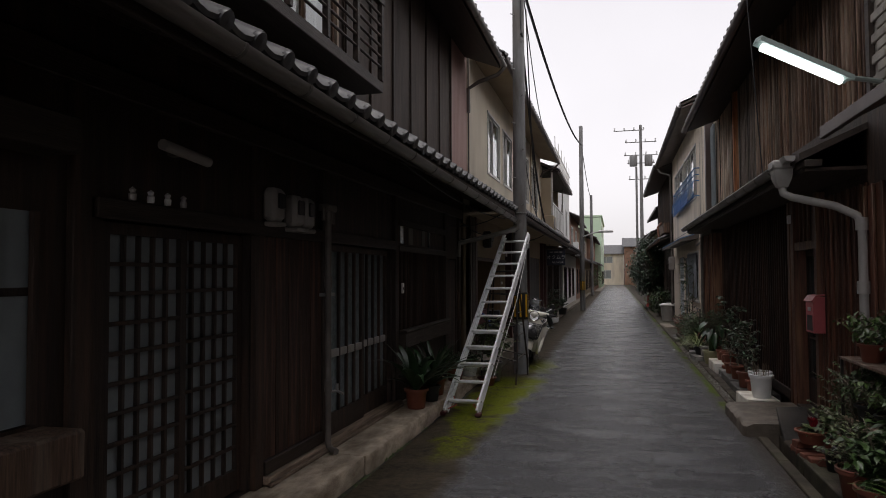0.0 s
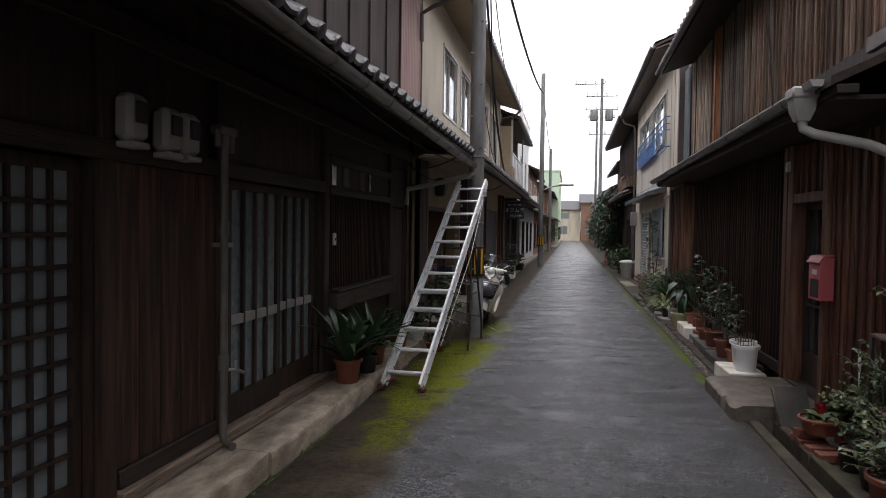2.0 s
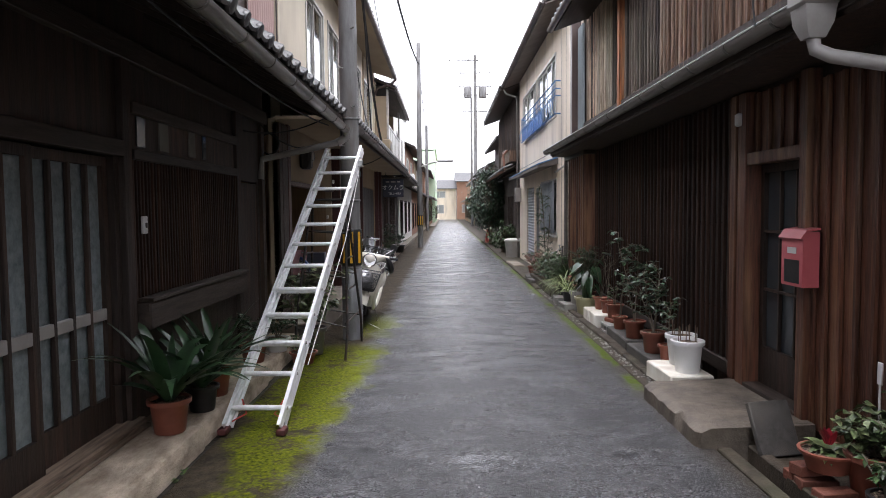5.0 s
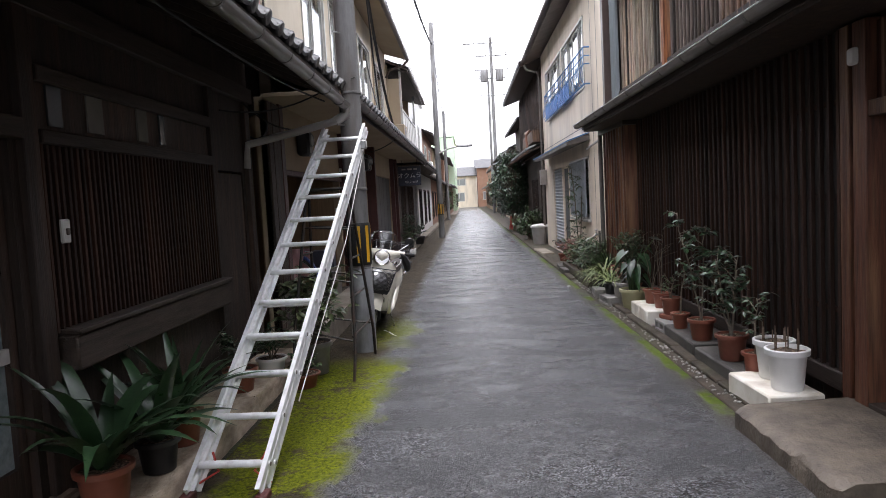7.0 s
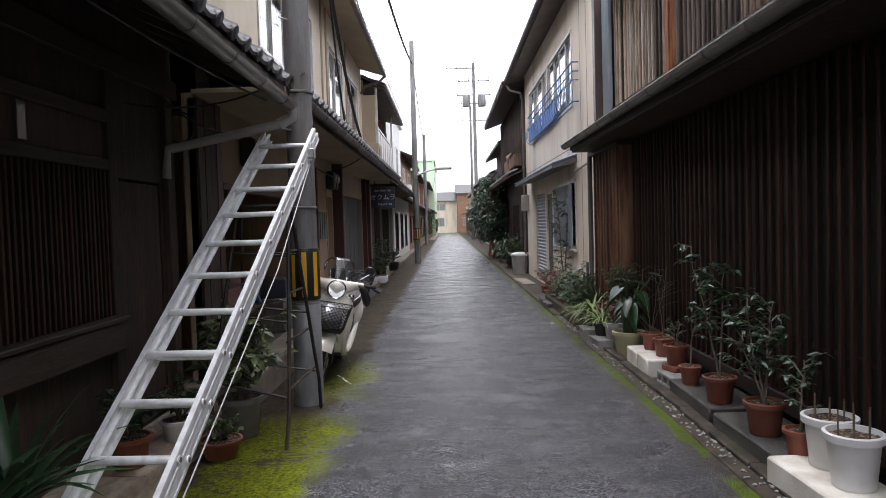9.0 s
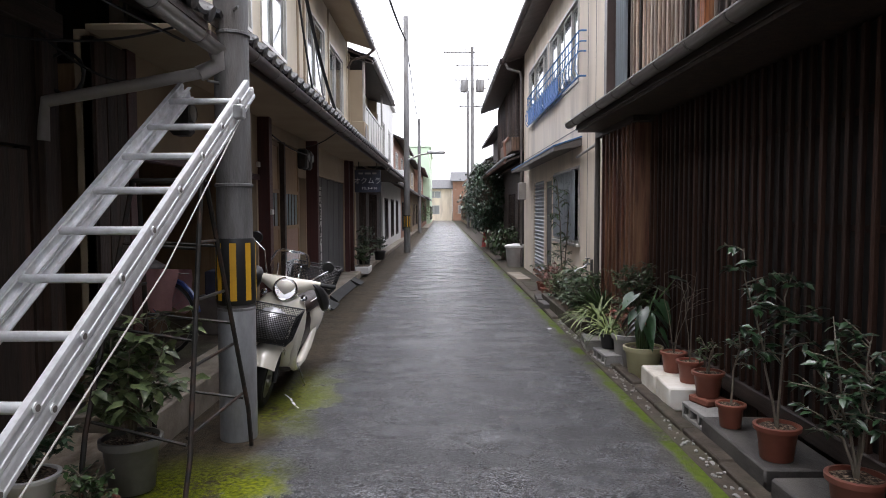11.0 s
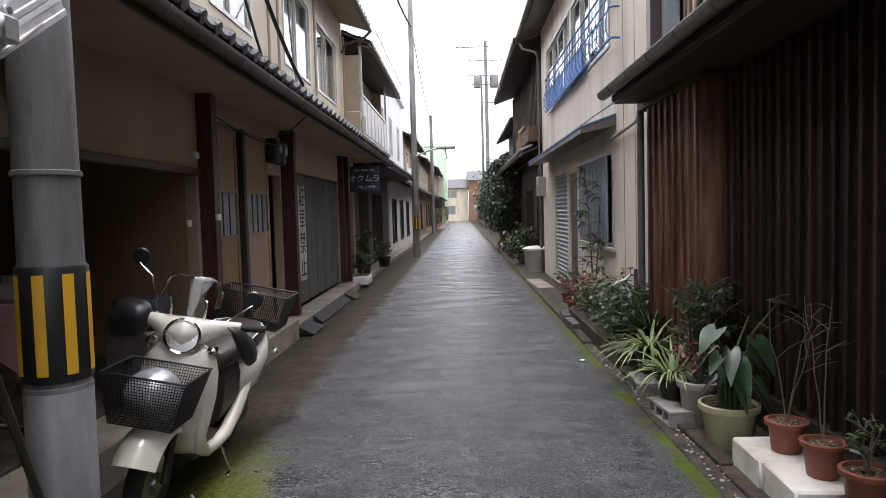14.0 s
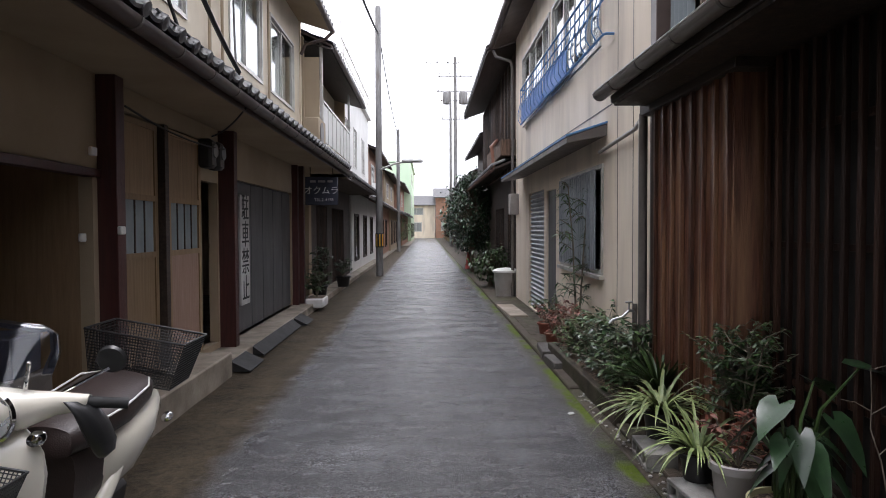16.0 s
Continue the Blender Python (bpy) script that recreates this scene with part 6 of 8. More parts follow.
def big_leaf(g, p, d, length, width, tilt):
    """A broad arrow-shaped leaf on its stalk."""
    p, d = Vector(p), Vector(d).normalized()
    side = d.cross(Vector((0, 0, 1))).normalized()
    up = side.cross(d).normalized()
    out = [(-0.28, 0.22), (-0.2, 0.42), (0.05, 0.5), (0.35, 0.42), (0.7, 0.22), (1.0, 0.0)]
    o = len(g.v)
    rib = [(-0.05, 0), (0.02, 0), (0.1, 0), (0.35, 0), (0.7, 0), (1.0, 0)]
    for (u, w), (ru, _) in zip(out, rib):
        bend = Vector((0, 0, -tilt * max(0, u) ** 2 * length * 0.5))
        ribp = p + d * ru * length + Vector((0, 0, -tilt * max(0, ru) ** 2 * length * 0.5))
        ruffle = 0.03 * math.sin(u * 9 + w * 5)
        g.v += [tuple(p + d * u * length - side * w * width + up * (0.22 * w * width + ruffle * width) + bend), tuple(ribp), tuple(p + d * u * length + side * w * width + up * (0.22 * w * width - ruffle * width) + bend)]
    for i in range(5):
        a = o + 3 * i
        g.f += [(a, a + 1, a + 4, a + 3), (a + 1, a + 2, a + 5, a + 4)]


cz = thing("potted_plant", 1.63, 12.76, GZ, "cream plastic pot with a broad-leaved elephant ear", "potted plant", "potted plants along the lane")
pot_parts(cz, 0.165, 0.27, M.setdefault("cream", mat("cream_plastic", (0.5, 0.47, 0.28), 0.4, dark=(0.4, 0.37, 0.2), scale=4, bump=0.05, stain=(0.25, 0.22, 0.13), stain_amount=0.3)))
stalk, blades = Geo(), Geo()
for i in range(24):
    a_ = 2.4 * i + rnd.uniform(-0.4, 0.4)
    if i < 4:
        tip = Vector(((0.24, -0.1, 0.88), (-0.14, -0.16, 0.74), (0.08, -0.2, 0.68), (0.16, 0.1, 0.78))[i])
        aim, s_, w_ = Vector(((0.9, -0.35, -0.15), (-0.75, -0.5, -0.5), (0.35, -0.8, -0.7), (0.6, 0.3, -0.3))[i]), (0.22, 0.17, 0.17, 0.17)[i], 0.85
    else:
        rr_ = rnd.uniform(0.05, 0.2)
        tip = Vector((rr_ * math.cos(a_), rr_ * math.sin(a_) - 0.03, rnd.uniform(0.36, 0.62)))
        aim, s_, w_ = Vector((math.cos(a_), math.sin(a_), rnd.uniform(-1.3, -0.4))), rnd.uniform(0.12, 0.19), rnd.uniform(0.45, 0.62)
    stalk.tube([(0.05 * math.cos(a_), 0.05 * math.sin(a_), 0.23), (tip.x * 0.45, tip.y * 0.45, 0.24 + (tip.z - 0.24) * 0.7), tuple(tip)], [0.011, 0.008, 0.005], 6)
    big_leaf(blades, tip, aim, s_, s_ * w_, rnd.uniform(0.3, 1.0))
part("stalk", stalk, "leaf_mid", cz)
part("leaves", blades, "leaf_dark", cz, angle=70)
potted(1.6, 13.2, GZ, 0.13, 0.3, "pvc", "tall grey plastic pot with reddish flowering stems", "shrub", green="leaf_red", height=0.3, spread=0.24, stems=4, forks=5, per=6, leaf=0.06, leaf_w=0.03)
hollow_block(1.45, 13.3, GZ, 5)
potted(1.5, 13.45, GZ + 0.112, 0.1, 0.15, "black", "striped spider plant in a dark pot on a block", "strap", green="leaf_pale", n=70, length=0.42, width=0.02, droop=1.5, rise=1.0)
potted(1.78, 13.55, GZ, 0.15, 0.25, "terracotta", "fine-leaved shrub in a terracotta pot", "shrub", green="leaf_mid", height=0.75, spread=0.42, stems=12, forks=12, per=13, leaf=0.05, leaf_w=0.02)
hollow_block(1.46, 14.05, GZ, -4)
potted(1.55, 14.2, GZ + 0.112, 0.11, 0.18, "black", "spiky aloe with arching grey-green leaves", "strap", green="leaf_pale", n=95, length=0.52, width=0.024, droop=1.5, rise=1.0, spread=1.1)
potted(1.72, 14.7, GZ, 0.13, 0.3, "terracotta", "tall aloe with tangled leaves", "strap", green="leaf_mid", n=85, length=0.58, width=0.024, droop=1.0, rise=1.3)
# long trough bed further on
bed = thing("planter_bed", 1.62, 16.2, GZ, "low concrete planting bed full of mixed shrubs", "planter")
part("edge", Geo().box(-0.2, -0.13, -1.4, 1.4, 0, 0.16, 0.01).box(-0.13, 0.25, -1.4, -1.33, 0, 0.155, 0.01).box(-0.13, 0.25, 1.33, 1.4, 0, 0.155, 0.01), "wet_concrete", bed)
part("soil", Geo().box(-0.13, 0.25, -1.33, 1.33, 0, 0.12, 0), "soil", bed)
for yy, gname, hh, sp, ll in ((-1.0, "leaf_mid", 0.62, 0.46, 0.08), (-0.45, "leaf_dark", 0.55, 0.46, 0.07), (0.1, "leaf_mid", 0.62, 0.46, 0.07), (0.65, "leaf_fresh", 0.5, 0.4, 0.06), (1.1, "leaf_red", 0.55, 0.36, 0.06)):
    w, g = shrub(hh, sp, 9, ll, ll * 0.42, 0.1, 9, 10, 0.12)
    sh_ = thing("shrub", 1.64 + rnd.uniform(-0.05, 0.05), 16.2 + yy, GZ, "leafy shrub growing in the concrete bed", "shrub", "shrubs in the bed")
    part("stem", w, "twig", sh_)
    part("leaves", g, gname, sh_, angle=70)
block(1.4, 17.0, GZ, 0.16, 0.5, 0.09, "dark_stone", "stone_slab", "loose edging stone at the bed", "stone", 3, "edging stones")
block(1.42, 17.7, GZ, 0.16, 0.6, 0.09, "dark_stone", "stone_slab", "loose edging stone at the bed", "stone", -4, "edging stones")
potted(1.62, 18.3, GZ, 0.11, 0.16, "terracotta", "terracotta pot with red-leaved flowers", "shrub", green="leaf_red", height=0.4, spread=0.3, stems=5, forks=6, per=7, leaf=0.06, leaf_w=0.03)
potted(1.68, 19.1, GZ, 0.13, 0.18, "terracotta", "terracotta pot with low green flowers", "shrub", green="leaf_mid", height=0.4, spread=0.3, stems=5, forks=6, per=7, leaf=0.06, leaf_w=0.03)
# oleander against the window
ol = thing("shrub", 1.76, 17.6, GZ, "tall slender oleander before the window", "shrub")
w, g = shrub(2.0, 0.34, 2, 0.17, 0.024, 0.0, 16, 9, 0.3, 0.014, 0.7)
part("stem", w, "twig", ol)
part("leaves", g, "leaf_mid", ol, angle=70)
# standpipe tap
tap = thing("garden_tap", 1.72, 15.3, GZ, "chrome garden tap on a standpipe", "tap")
part("standpipe", Geo().tube([(0, 0, 0), (0, 0, 0.86)], 0.02, 10), "pipe_dark", tap)
part("spout", Geo().tube([(0, 0, 0.8), (-0.06, -0.04, 0.81), (-0.12, -0.06, 0.76), (-0.2, -0.07, 0.74), (-0.23, -0.07, 0.71)], 0.012, 8), "steel", tap, "chrome spout")
part("handle", Geo().tube([(-0.06, -0.04, 0.81), (-0.06, -0.04, 0.87)], 0.008, 8).box(-0.09, -0.03, -0.05, -0.03, 0.87, 0.885, 0.004), "steel", tap, "chrome cross handle")
# bin
bn = thing("rubbish_bin", 1.72, 24.3, 0.03, "grey plastic bin with a pale lid and bag", "bin")
part("body", Geo().lathe([(0, 0), (0.21, 0), (0.26, 0.5), (0.27, 0.52)], 20), "pvc", bn)
part("lid", Geo().lathe([(0.285, 0.5), (0.29, 0.54), (0.2, 0.58), (0.05, 0.6), (0, 0.6)], 20), "white_plastic", bn, "pale crumpled lid")
block(1.5, 21.6, GZ, 0.3, 1.6, 0.06, "concrete", "concrete_slab", "pale concrete slab over the drain", "slab", 2)


def tree(x, y, h, r, n, label, green="leaf_dark"):
    t = thing("tree", x, y, 0.02, label, "tree")
    wood, gr = Geo(), Geo()
    wood.tube([(0, 0, 0), (0.03, 0.02, h * 0.35), (0, 0.05, h * 0.7)], [0.07, 0.05, 0.03], 8)
    for i in range(n):
        a, u = rnd.uniform(0, 6.283), rnd.random()
        z = h * (0.28 + 0.72 * u)
        rr = r * math.sin(math.pi * (0.15 + 0.8 * u)) * rnd.uniform(0.5, 1.1)
        e = Vector((rr * math.cos(a), rr * 1.3 * math.sin(a), z + rnd.uniform(-0.1, 0.15)))
        wood.tube([(0, 0.02, z * 0.75), e * 0.6 + Vector((0, 0, z * 0.36)), e], [0.02, 0.012, 0.005], 5)
        for k in range(34):
            c = e + Vector((rnd.gauss(0, 0.14), rnd.gauss(0, 0.14), rnd.gauss(0, 0.13)))
            q = rnd.uniform(0, 6.283)
            leaf(gr, c, (math.cos(q), math.sin(q), rnd.uniform(-0.9, 0.4)), rnd.uniform(0.1, 0.16), 0.06, 0.5, 2, 0.3)
    part("trunk", wood, "bark", t)
    part("crown", gr, green, t, angle=70)


tree(1.5, 32.0, 3.1, 0.85, 110, "dense dark evergreen shrub leaning over the lane")
tree(1.6, 34.3, 2.8, 0.75, 70, "dark evergreen shrub beside the wooden house")
tree(1.6, 26.6, 0.9, 0.4, 16, "low dark shrub in a pot beside the bin", "leaf_mid")
tree(-2.0, 62, 2.2, 0.8, 18, "fresh green shrub far along the lane", "leaf_fresh")
cone = thing("traffic_cone", 1.5, 33.8, 0.0, "small red plastic traffic cone", "cone")
part("body", Geo().lathe([(0.13, 0.03), (0.12, 0.04), (0.03, 0.62), (0, 0.63)], 14), "red_plastic", cone)
part("foot", Geo().box(-0.17, 0.17, -0.17, 0.17, 0, 0.03), "red_plastic", cone)

# left-hand plants
potted(-2.17, 7.33, 0.135, 0.125, 0.22, "terracotta", "terracotta pot with long dark clivia leaves", "strap", n=24, length=0.74, width=0.088, droop=1.1, rise=1.5)
potted(-2.13, 7.8, 0.135, 0.11, 0.18, "black", "black pot with long dark clivia leaves", "strap", n=22, length=0.72, width=0.08, droop=1.0, rise=1.4)
potted(-2.18, 8.22, 0.133, 0.12, 0.2, "terracotta", "terracotta pot with clivia against the wall", "strap", n=26, length=0.65, width=0.055, droop=1.0, rise=1.4)
potted(-2.2, 9.35, 0.13, 0.12, 0.18, "terracotta", "broad pot with a low leafy plant", "shrub", height=0.3, spread=0.3, stems=6, forks=5, per=7, leaf=0.07, leaf_w=0.035)
potted(-2.1, 9.85, 0.13, 0.12, 0.14, "white_plastic", "pale pot with a low leafy plant", "shrub", height=0.25, spread=0.3, stems=6, forks=5, per=7, leaf=0.06, leaf_w=0.03)
potted(-1.84, 10.32, 0.0, 0.15, 0.29, "grey_plastic", "grey bucket with a variegated laurel", "shrub", green="leaf_var", height=0.72, spread=0.44, stems=9, forks=7, per=8, leaf=0.12, leaf_w=0.06, base=0.2)
potted(-1.84, 9.86, 0.0, 0.13, 0.12, "terracotta", "low pot of small round leaves", "shrub", green="leaf_mid", height=0.16, spread=0.24, stems=6, forks=4, per=7, leaf=0.04, leaf_w=0.035)
plw = thing("planter", -1.98, 22.3, 0.06, "white plastic planter box with a leafy shrub", "planter")
part("box", Geo().box(-0.16, 0.16, -0.3, 0.3, 0, 0.17, 0.02), "white_plastic", plw)
part("soil", Geo().box(-0.14, 0.14, -0.28, 0.28, 0.15, 0.175, 0), "soil", plw)
w, g = shrub(0.5, 0.35, 7, 0.09, 0.04, 0.15, 6, 8, 0.2)
part("stem", w, "twig", plw)
part("leaves", g, "leaf_mid", plw, angle=70)
potted(-2.05, 23.1, 0.13, 0.15, 0.25, "black", "dark pot with a tall leafy shrub", "shrub", height=0.85, spread=0.35, stems=5, forks=8, per=9, leaf=0.08, leaf_w=0.04)
potted(-1.95, 26.0, 0.1, 0.17, 0.25, "black", "dark pot with a round shrub", "shrub", height=0.4, spread=0.35, stems=6, forks=6, per=9, leaf=0.07, leaf_w=0.04)

# near plants beside the drain on the right
for y0, y1 in ((5.2, 6.4), (6.41, 7.28)):
    solo("drain_kerb", bar(1.325, 1.42, y0, y1, -0.16, 0.02, 0.01), "wet_concrete", "damp concrete kerb of the open drain", "kerb", kind="structure")
    solo("drain_kerb", bar(1.52, 1.6, y0, y1, -0.16, 0.035, 0.01), "wet_concrete", "damp concrete kerb of the open drain", "kerb", kind="structure")
gr_ = thing("drain_grate", 1.47, 4.6, 0.0, "rusty iron drain grate beside the lane", "grate")
for i in range(7):
    part("bar", bar(-0.13 + 0.042 * i, -0.115 + 0.042 * i, -0.6, 0.6, -0.03, 0.012, 0.002), "iron", gr_)
for yy in (-0.58, 0.0, 0.58):
    part("cross_bar", bar(-0.14, 0.15, yy - 0.012, yy + 0.012, -0.045, -0.031, 0.002), "iron", gr_)
slate = new("roof_slate", mesh_of("roof_slate", Geo().box(-0.14, 0.14, -0.02, 0.02, 0, 0.34, 0.006), "dark_stone"))
slate.matrix_basis = pose(1.66, 7.13, 0.01, -26, 0, 12)
tagged(slate, "dark slate tile leaning against the doorstep", "tile")
for i, (x, y, z, a) in enumerate(((1.62, 6.78, 0.0, 4), (1.62, 6.66, 0.0, -3), (1.63, 6.5, 0.0, 6), (1.65, 6.35, 0.0, 2), (1.62, 6.72, 0.062, 12))):
    block(x, y, z + GZ + 0.002, 0.2, 0.1, 0.06, "brick_red", "brick", "loose red brick under the flower pots", "brick", a, "loose red bricks", 0.005)
bo = thing("potted_plant", 1.66, 6.62, 0.132, "shallow terracotta bowl with red cyclamen", "potted plant", "potted plants along the lane")
pot_parts(bo, 0.14, 0.11, "terracotta")
part("leaves", strap_leaves(26, 0.13, 0.07, 0.09, 1.2, 0.9, 1.2), "leaf_var", bo, angle=70)
part("blossom", strap_leaves(14, 0.09, 0.05, 0.14, 0.2, 1.6, 0.5), "flower_red", bo, angle=70)
potted(1.84, 6.5, GZ, 0.14, 0.26, "terracotta", "terracotta pot of crinkled white-edged leaves", "shrub", green="leaf_var", height=0.26, spread=0.3, stems=9, forks=5, per=8, leaf=0.06, leaf_w=0.055, base=0.2)
potted(1.72, 6.2, GZ, 0.09, 0.16, "black", "small black pot beside the bricks", "shrub", green="leaf_mid", height=0.2, spread=0.2, stems=5, forks=4, per=7, leaf=0.05, leaf_w=0.03)
potted(1.78, 5.85, GZ, 0.17, 0.28, "black", "wide black pot with a feathery dark shrub", "shrub", green="leaf_mid", height=0.72, spread=0.42, stems=9, forks=10, per=12, leaf=0.045, leaf_w=0.018, base=0.15)
potted(1.66, 5.4, GZ, 0.16, 0.24, "terracotta", "pot of variegated small-leaved shrub", "shrub", green="leaf_var", height=0.4, spread=0.36, stems=9, forks=8, per=10, leaf=0.045, leaf_w=0.028, base=0.1)
potted(1.64, 4.95, GZ, 0.16, 0.24, "terracotta", "pot of green broad leaves", "shrub", green="leaf_mid", height=0.42, spread=0.36, stems=9, forks=7, per=9, leaf=0.09, leaf_w=0.05, base=0.1)
potted(1.7, 4.5, GZ, 0.15, 0.22, "terracotta", "pot of arching grassy leaves", "strap", green="leaf_fresh", n=46, length=0.5, width=0.022, droop=1.1, rise=1.4)
potted(1.62, 4.15, GZ, 0.15, 0.22, "terracotta", "pot of dense low leaves", "shrub", green="leaf_mid", height=0.35, spread=0.36, stems=8, forks=7, per=9, leaf=0.07, leaf_w=0.04, base=0.1)
shelf = thing("plant_shelf", 1.78, 5.15, GZ, "narrow two-tier metal plant shelf against the boards", "shelf")
for z in (0.5, 0.95):
    part("board", bar(-0.12, 0.12, -0.7, 0.7, z, z + 0.02, 0.003), "old_wood", shelf)
for a in (-0.11, 0.11):
    for b in (-0.68, 0.68):
        part("leg", bar(a - 0.01, a + 0.01, b - 0.01, b + 0.01, 0, 0.97, 0.002), "iron", shelf)
for yy, z, gname, hh in ((5.6, 0.52, "leaf_mid", 0.26), (5.2, 0.52, "leaf_fresh", 0.26), (4.75, 0.52, "leaf_mid", 0.24), (5.5, 0.97, "leaf_fresh", 0.22), (4.95, 0.97, "leaf_mid", 0.24)):
    potted(1.78, yy, GZ + z, 0.09, 0.13, "black" if z < 0.7 else "terracotta", "small pot of trailing leaves on the plant shelf", "shrub", green=gname, height=hh, spread=0.3, stems=7, forks=6, per=9, leaf=0.055, leaf_w=0.03, base=0.1, droop=0.9)
tagst = thing("plant_label", 1.88, 6.55, GZ, "white plastic plant label on a stick", "plant label")
part("stick", Geo().tube([(0, 0, 0), (0, 0, 0.62)], 0.006, 6), "white_plastic", tagst)
part("plate", Geo().box(-0.006, 0.006, -0.02, 0.02, 0.6, 0.72, 0.004), "white_plastic", tagst)

# ---------------------------------------------------------------- letter box and wall fittings (right)
lb = thing("letter_box", 1.93, 7.44, 1.03, "faded red plastic letter box on the boards", "letter box")
part("body", Geo().prism([(-0.075, 0.0), (0.03, 0.0), (0.03, 0.35), (-0.05, 0.35), (-0.075, 0.3)], 1, -0.14, 0.13), "mail_red", lb)
part("lid", Geo().prism([(-0.095, 0.31), (-0.055, 0.365), (0.03, 0.378), (0.03, 0.365), (-0.05, 0.352), (-0.085, 0.3)], 1, -0.15, 0.14), "mail_red", lb, "hinged red lid")
part("window", bar(-0.077, -0.073, -0.1, 0.09, 0.02, 0.17, 0), "black", lb, "dark clear lower window")
part("name_plate", bar(-0.078, -0.074, -0.06, 0.05, 0.21, 0.25, 0), "sign_white", lb)
lampb = thing("porch_light", 1.96, 8.4, 2.05, "small white porch light box above the door", "wall light")
part("box", Geo().box(-0.07, 0.0, -0.04, 0.04, 0.12, 0.22, 0.012), "white_plastic", lampb)
part("bracket", Geo().tube([(-0.02, -0.02, 0.1), (-0.02, -0.02, -0.05), (0.0, 0.1, -0.08)], 0.012, 8), "pipe_dark", lampb)
# fluorescent street light on the corner
fa, fb = Vector((0.965, 4.86, 3.13)), Vector((1.5, 5.08, 2.925))
flu = thing("street_lamp", 1.5, 5.08, 2.98, "lit fluorescent street lamp on an arm", "street lamp")
dirn = (fb - fa).normalized()
sd = dirn.cross(Vector((0, 0, 1))).normalized()
upv = sd.cross(dirn).normalized()
def along(u, s, w):
    return tuple(fa + dirn * u + sd * s + upv * w)
L_ = (fb - fa).length
hood = Geo().loft([[along(u, s, w) for s, w in ((-0.05, 0.0), (-0.035, 0.045), (0.035, 0.045), (0.05, 0.0), (0.03, 0.012), (-0.03, 0.012))] for u in (-0.04, L_ + 0.06)])
part("hood", hood, M.setdefault("lamp_green", mat("lamp_green", (0.32, 0.4, 0.38), 0.5, scale=4, bump=0.03)), flu, "pale green metal hood", world=True)
em = bpy.data.materials.new("lit_tube")
em.use_nodes = True
pe = em.node_tree.nodes["Principled BSDF"]
pe.inputs["Base Color"].default_value = (0.9, 0.9, 0.9, 1)
pe.inputs["Emission Color"].default_value = (0.9, 1.0, 0.97, 1)
pe.inputs["Emission Strength"].default_value = 2.2
part("tube", Geo().tube([along(0.0, 0, -0.015), along(L_, 0, -0.015)], 0.026, 12), em, flu, "glowing white tube", world=True)
part("arm", Geo().tube([along(L_ + 0.02, 0, 0.02), (1.75, 5.3, 2.96), (2.0, 5.5, 2.96)], 0.018, 8), M["lamp_green"], flu, world=True)
part("mount", Geo().box(1.94, 2.0, 5.42, 5.58, 2.85, 3.08, 0.01), M["lamp_green"], flu, world=True)

# ---------------------------------------------------------------- wall fittings of the dark house
for yy, zz in ((4.42, 2.0), (4.73, 1.98), (4.92, 1.98)):
    mt = thing("electricity_meter", -2.41, yy, zz, "grey electricity meter with a dark glass face", "meter", "electricity meters")
    part("case", Geo().box(-0.01, 0.1, -0.085, 0.085, 0.0, 0.24, 0.03), "pvc", mt)
    part("face", Geo().box(0.1, 0.115, -0.05, 0.05, 0.09, 0.2, 0.006), "black", mt, "dark glass dial")
    part("terminal_cover", Geo().box(0.0, 0.11, -0.07, 0.07, -0.035, -0.002, 0.008), "pvc", mt)
cd = thing("conduit", -2.36, 5.36, 0.135, "thick grey conduit pipe up the dark wall", "pipe")
part("pipe", Geo().tube([(0.1, -0.06, 0.02), (0.02, -0.01, 0.03), (0, 0, 0.08), (0, 0, 2.02)], 0.027, 12), "pipe_dark", cd)
for z in (0.55, 1.42, 2.0):
    part("coupling", Geo().tube([(0, 0, z - 0.05), (0, 0, z + 0.05)], 0.034, 12), "pipe_dark", cd)
part("head", Geo().box(-0.05, 0.04, -0.1, 0.1, 2.02, 2.08, 0.01).tube([(0, 0.09, 2.05), (0, 0.09, 1.92)], 0.022, 8).tube([(0, -0.09, 2.05), (0, -0.09, 1.94)], 0.022, 8), "pipe_dark", cd)
part("clamp", Geo().box(-0.13, 0.02, -0.02, 0.1, 1.3, 1.33, 0.004), "steel", cd)
part("tap", Geo().tube([(0, 0, 0.5), (0.06, 0.05, 0.5), (0.1, 0.09, 0.47)], 0.012, 8).tube([(0.06, 0.05, 0.5), (0.06, 0.05, 0.56)], 0.014, 8), "steel", cd, "small metal tap")
sw = thing("doorbell", -2.42, 7.6, 1.4, "cream doorbell switch on the dark post", "doorbell")
part("plate", Geo().box(0, 0.02, -0.035, 0.035, 0, 0.12, 0.006), "white_plastic", sw)
part("button", Geo().box(0.02, 0.032, -0.012, 0.012, 0.04, 0.075, 0.004), "pipe_dark", sw)
lampw = thing("wall_light", -2.41, 3.3, 2.28, "old tube wall light above the grid doors", "wall light")
part("tube", Geo().tube([(0.1, -0.2, 0.03), (0.1, 0.22, 0.0)], 0.03, 10), "pvc", lampw)
part("mount", Geo().box(0.0, 0.09, -0.03, 0.03, 0.0, 0.05, 0.006), "pipe_dark", lampw)
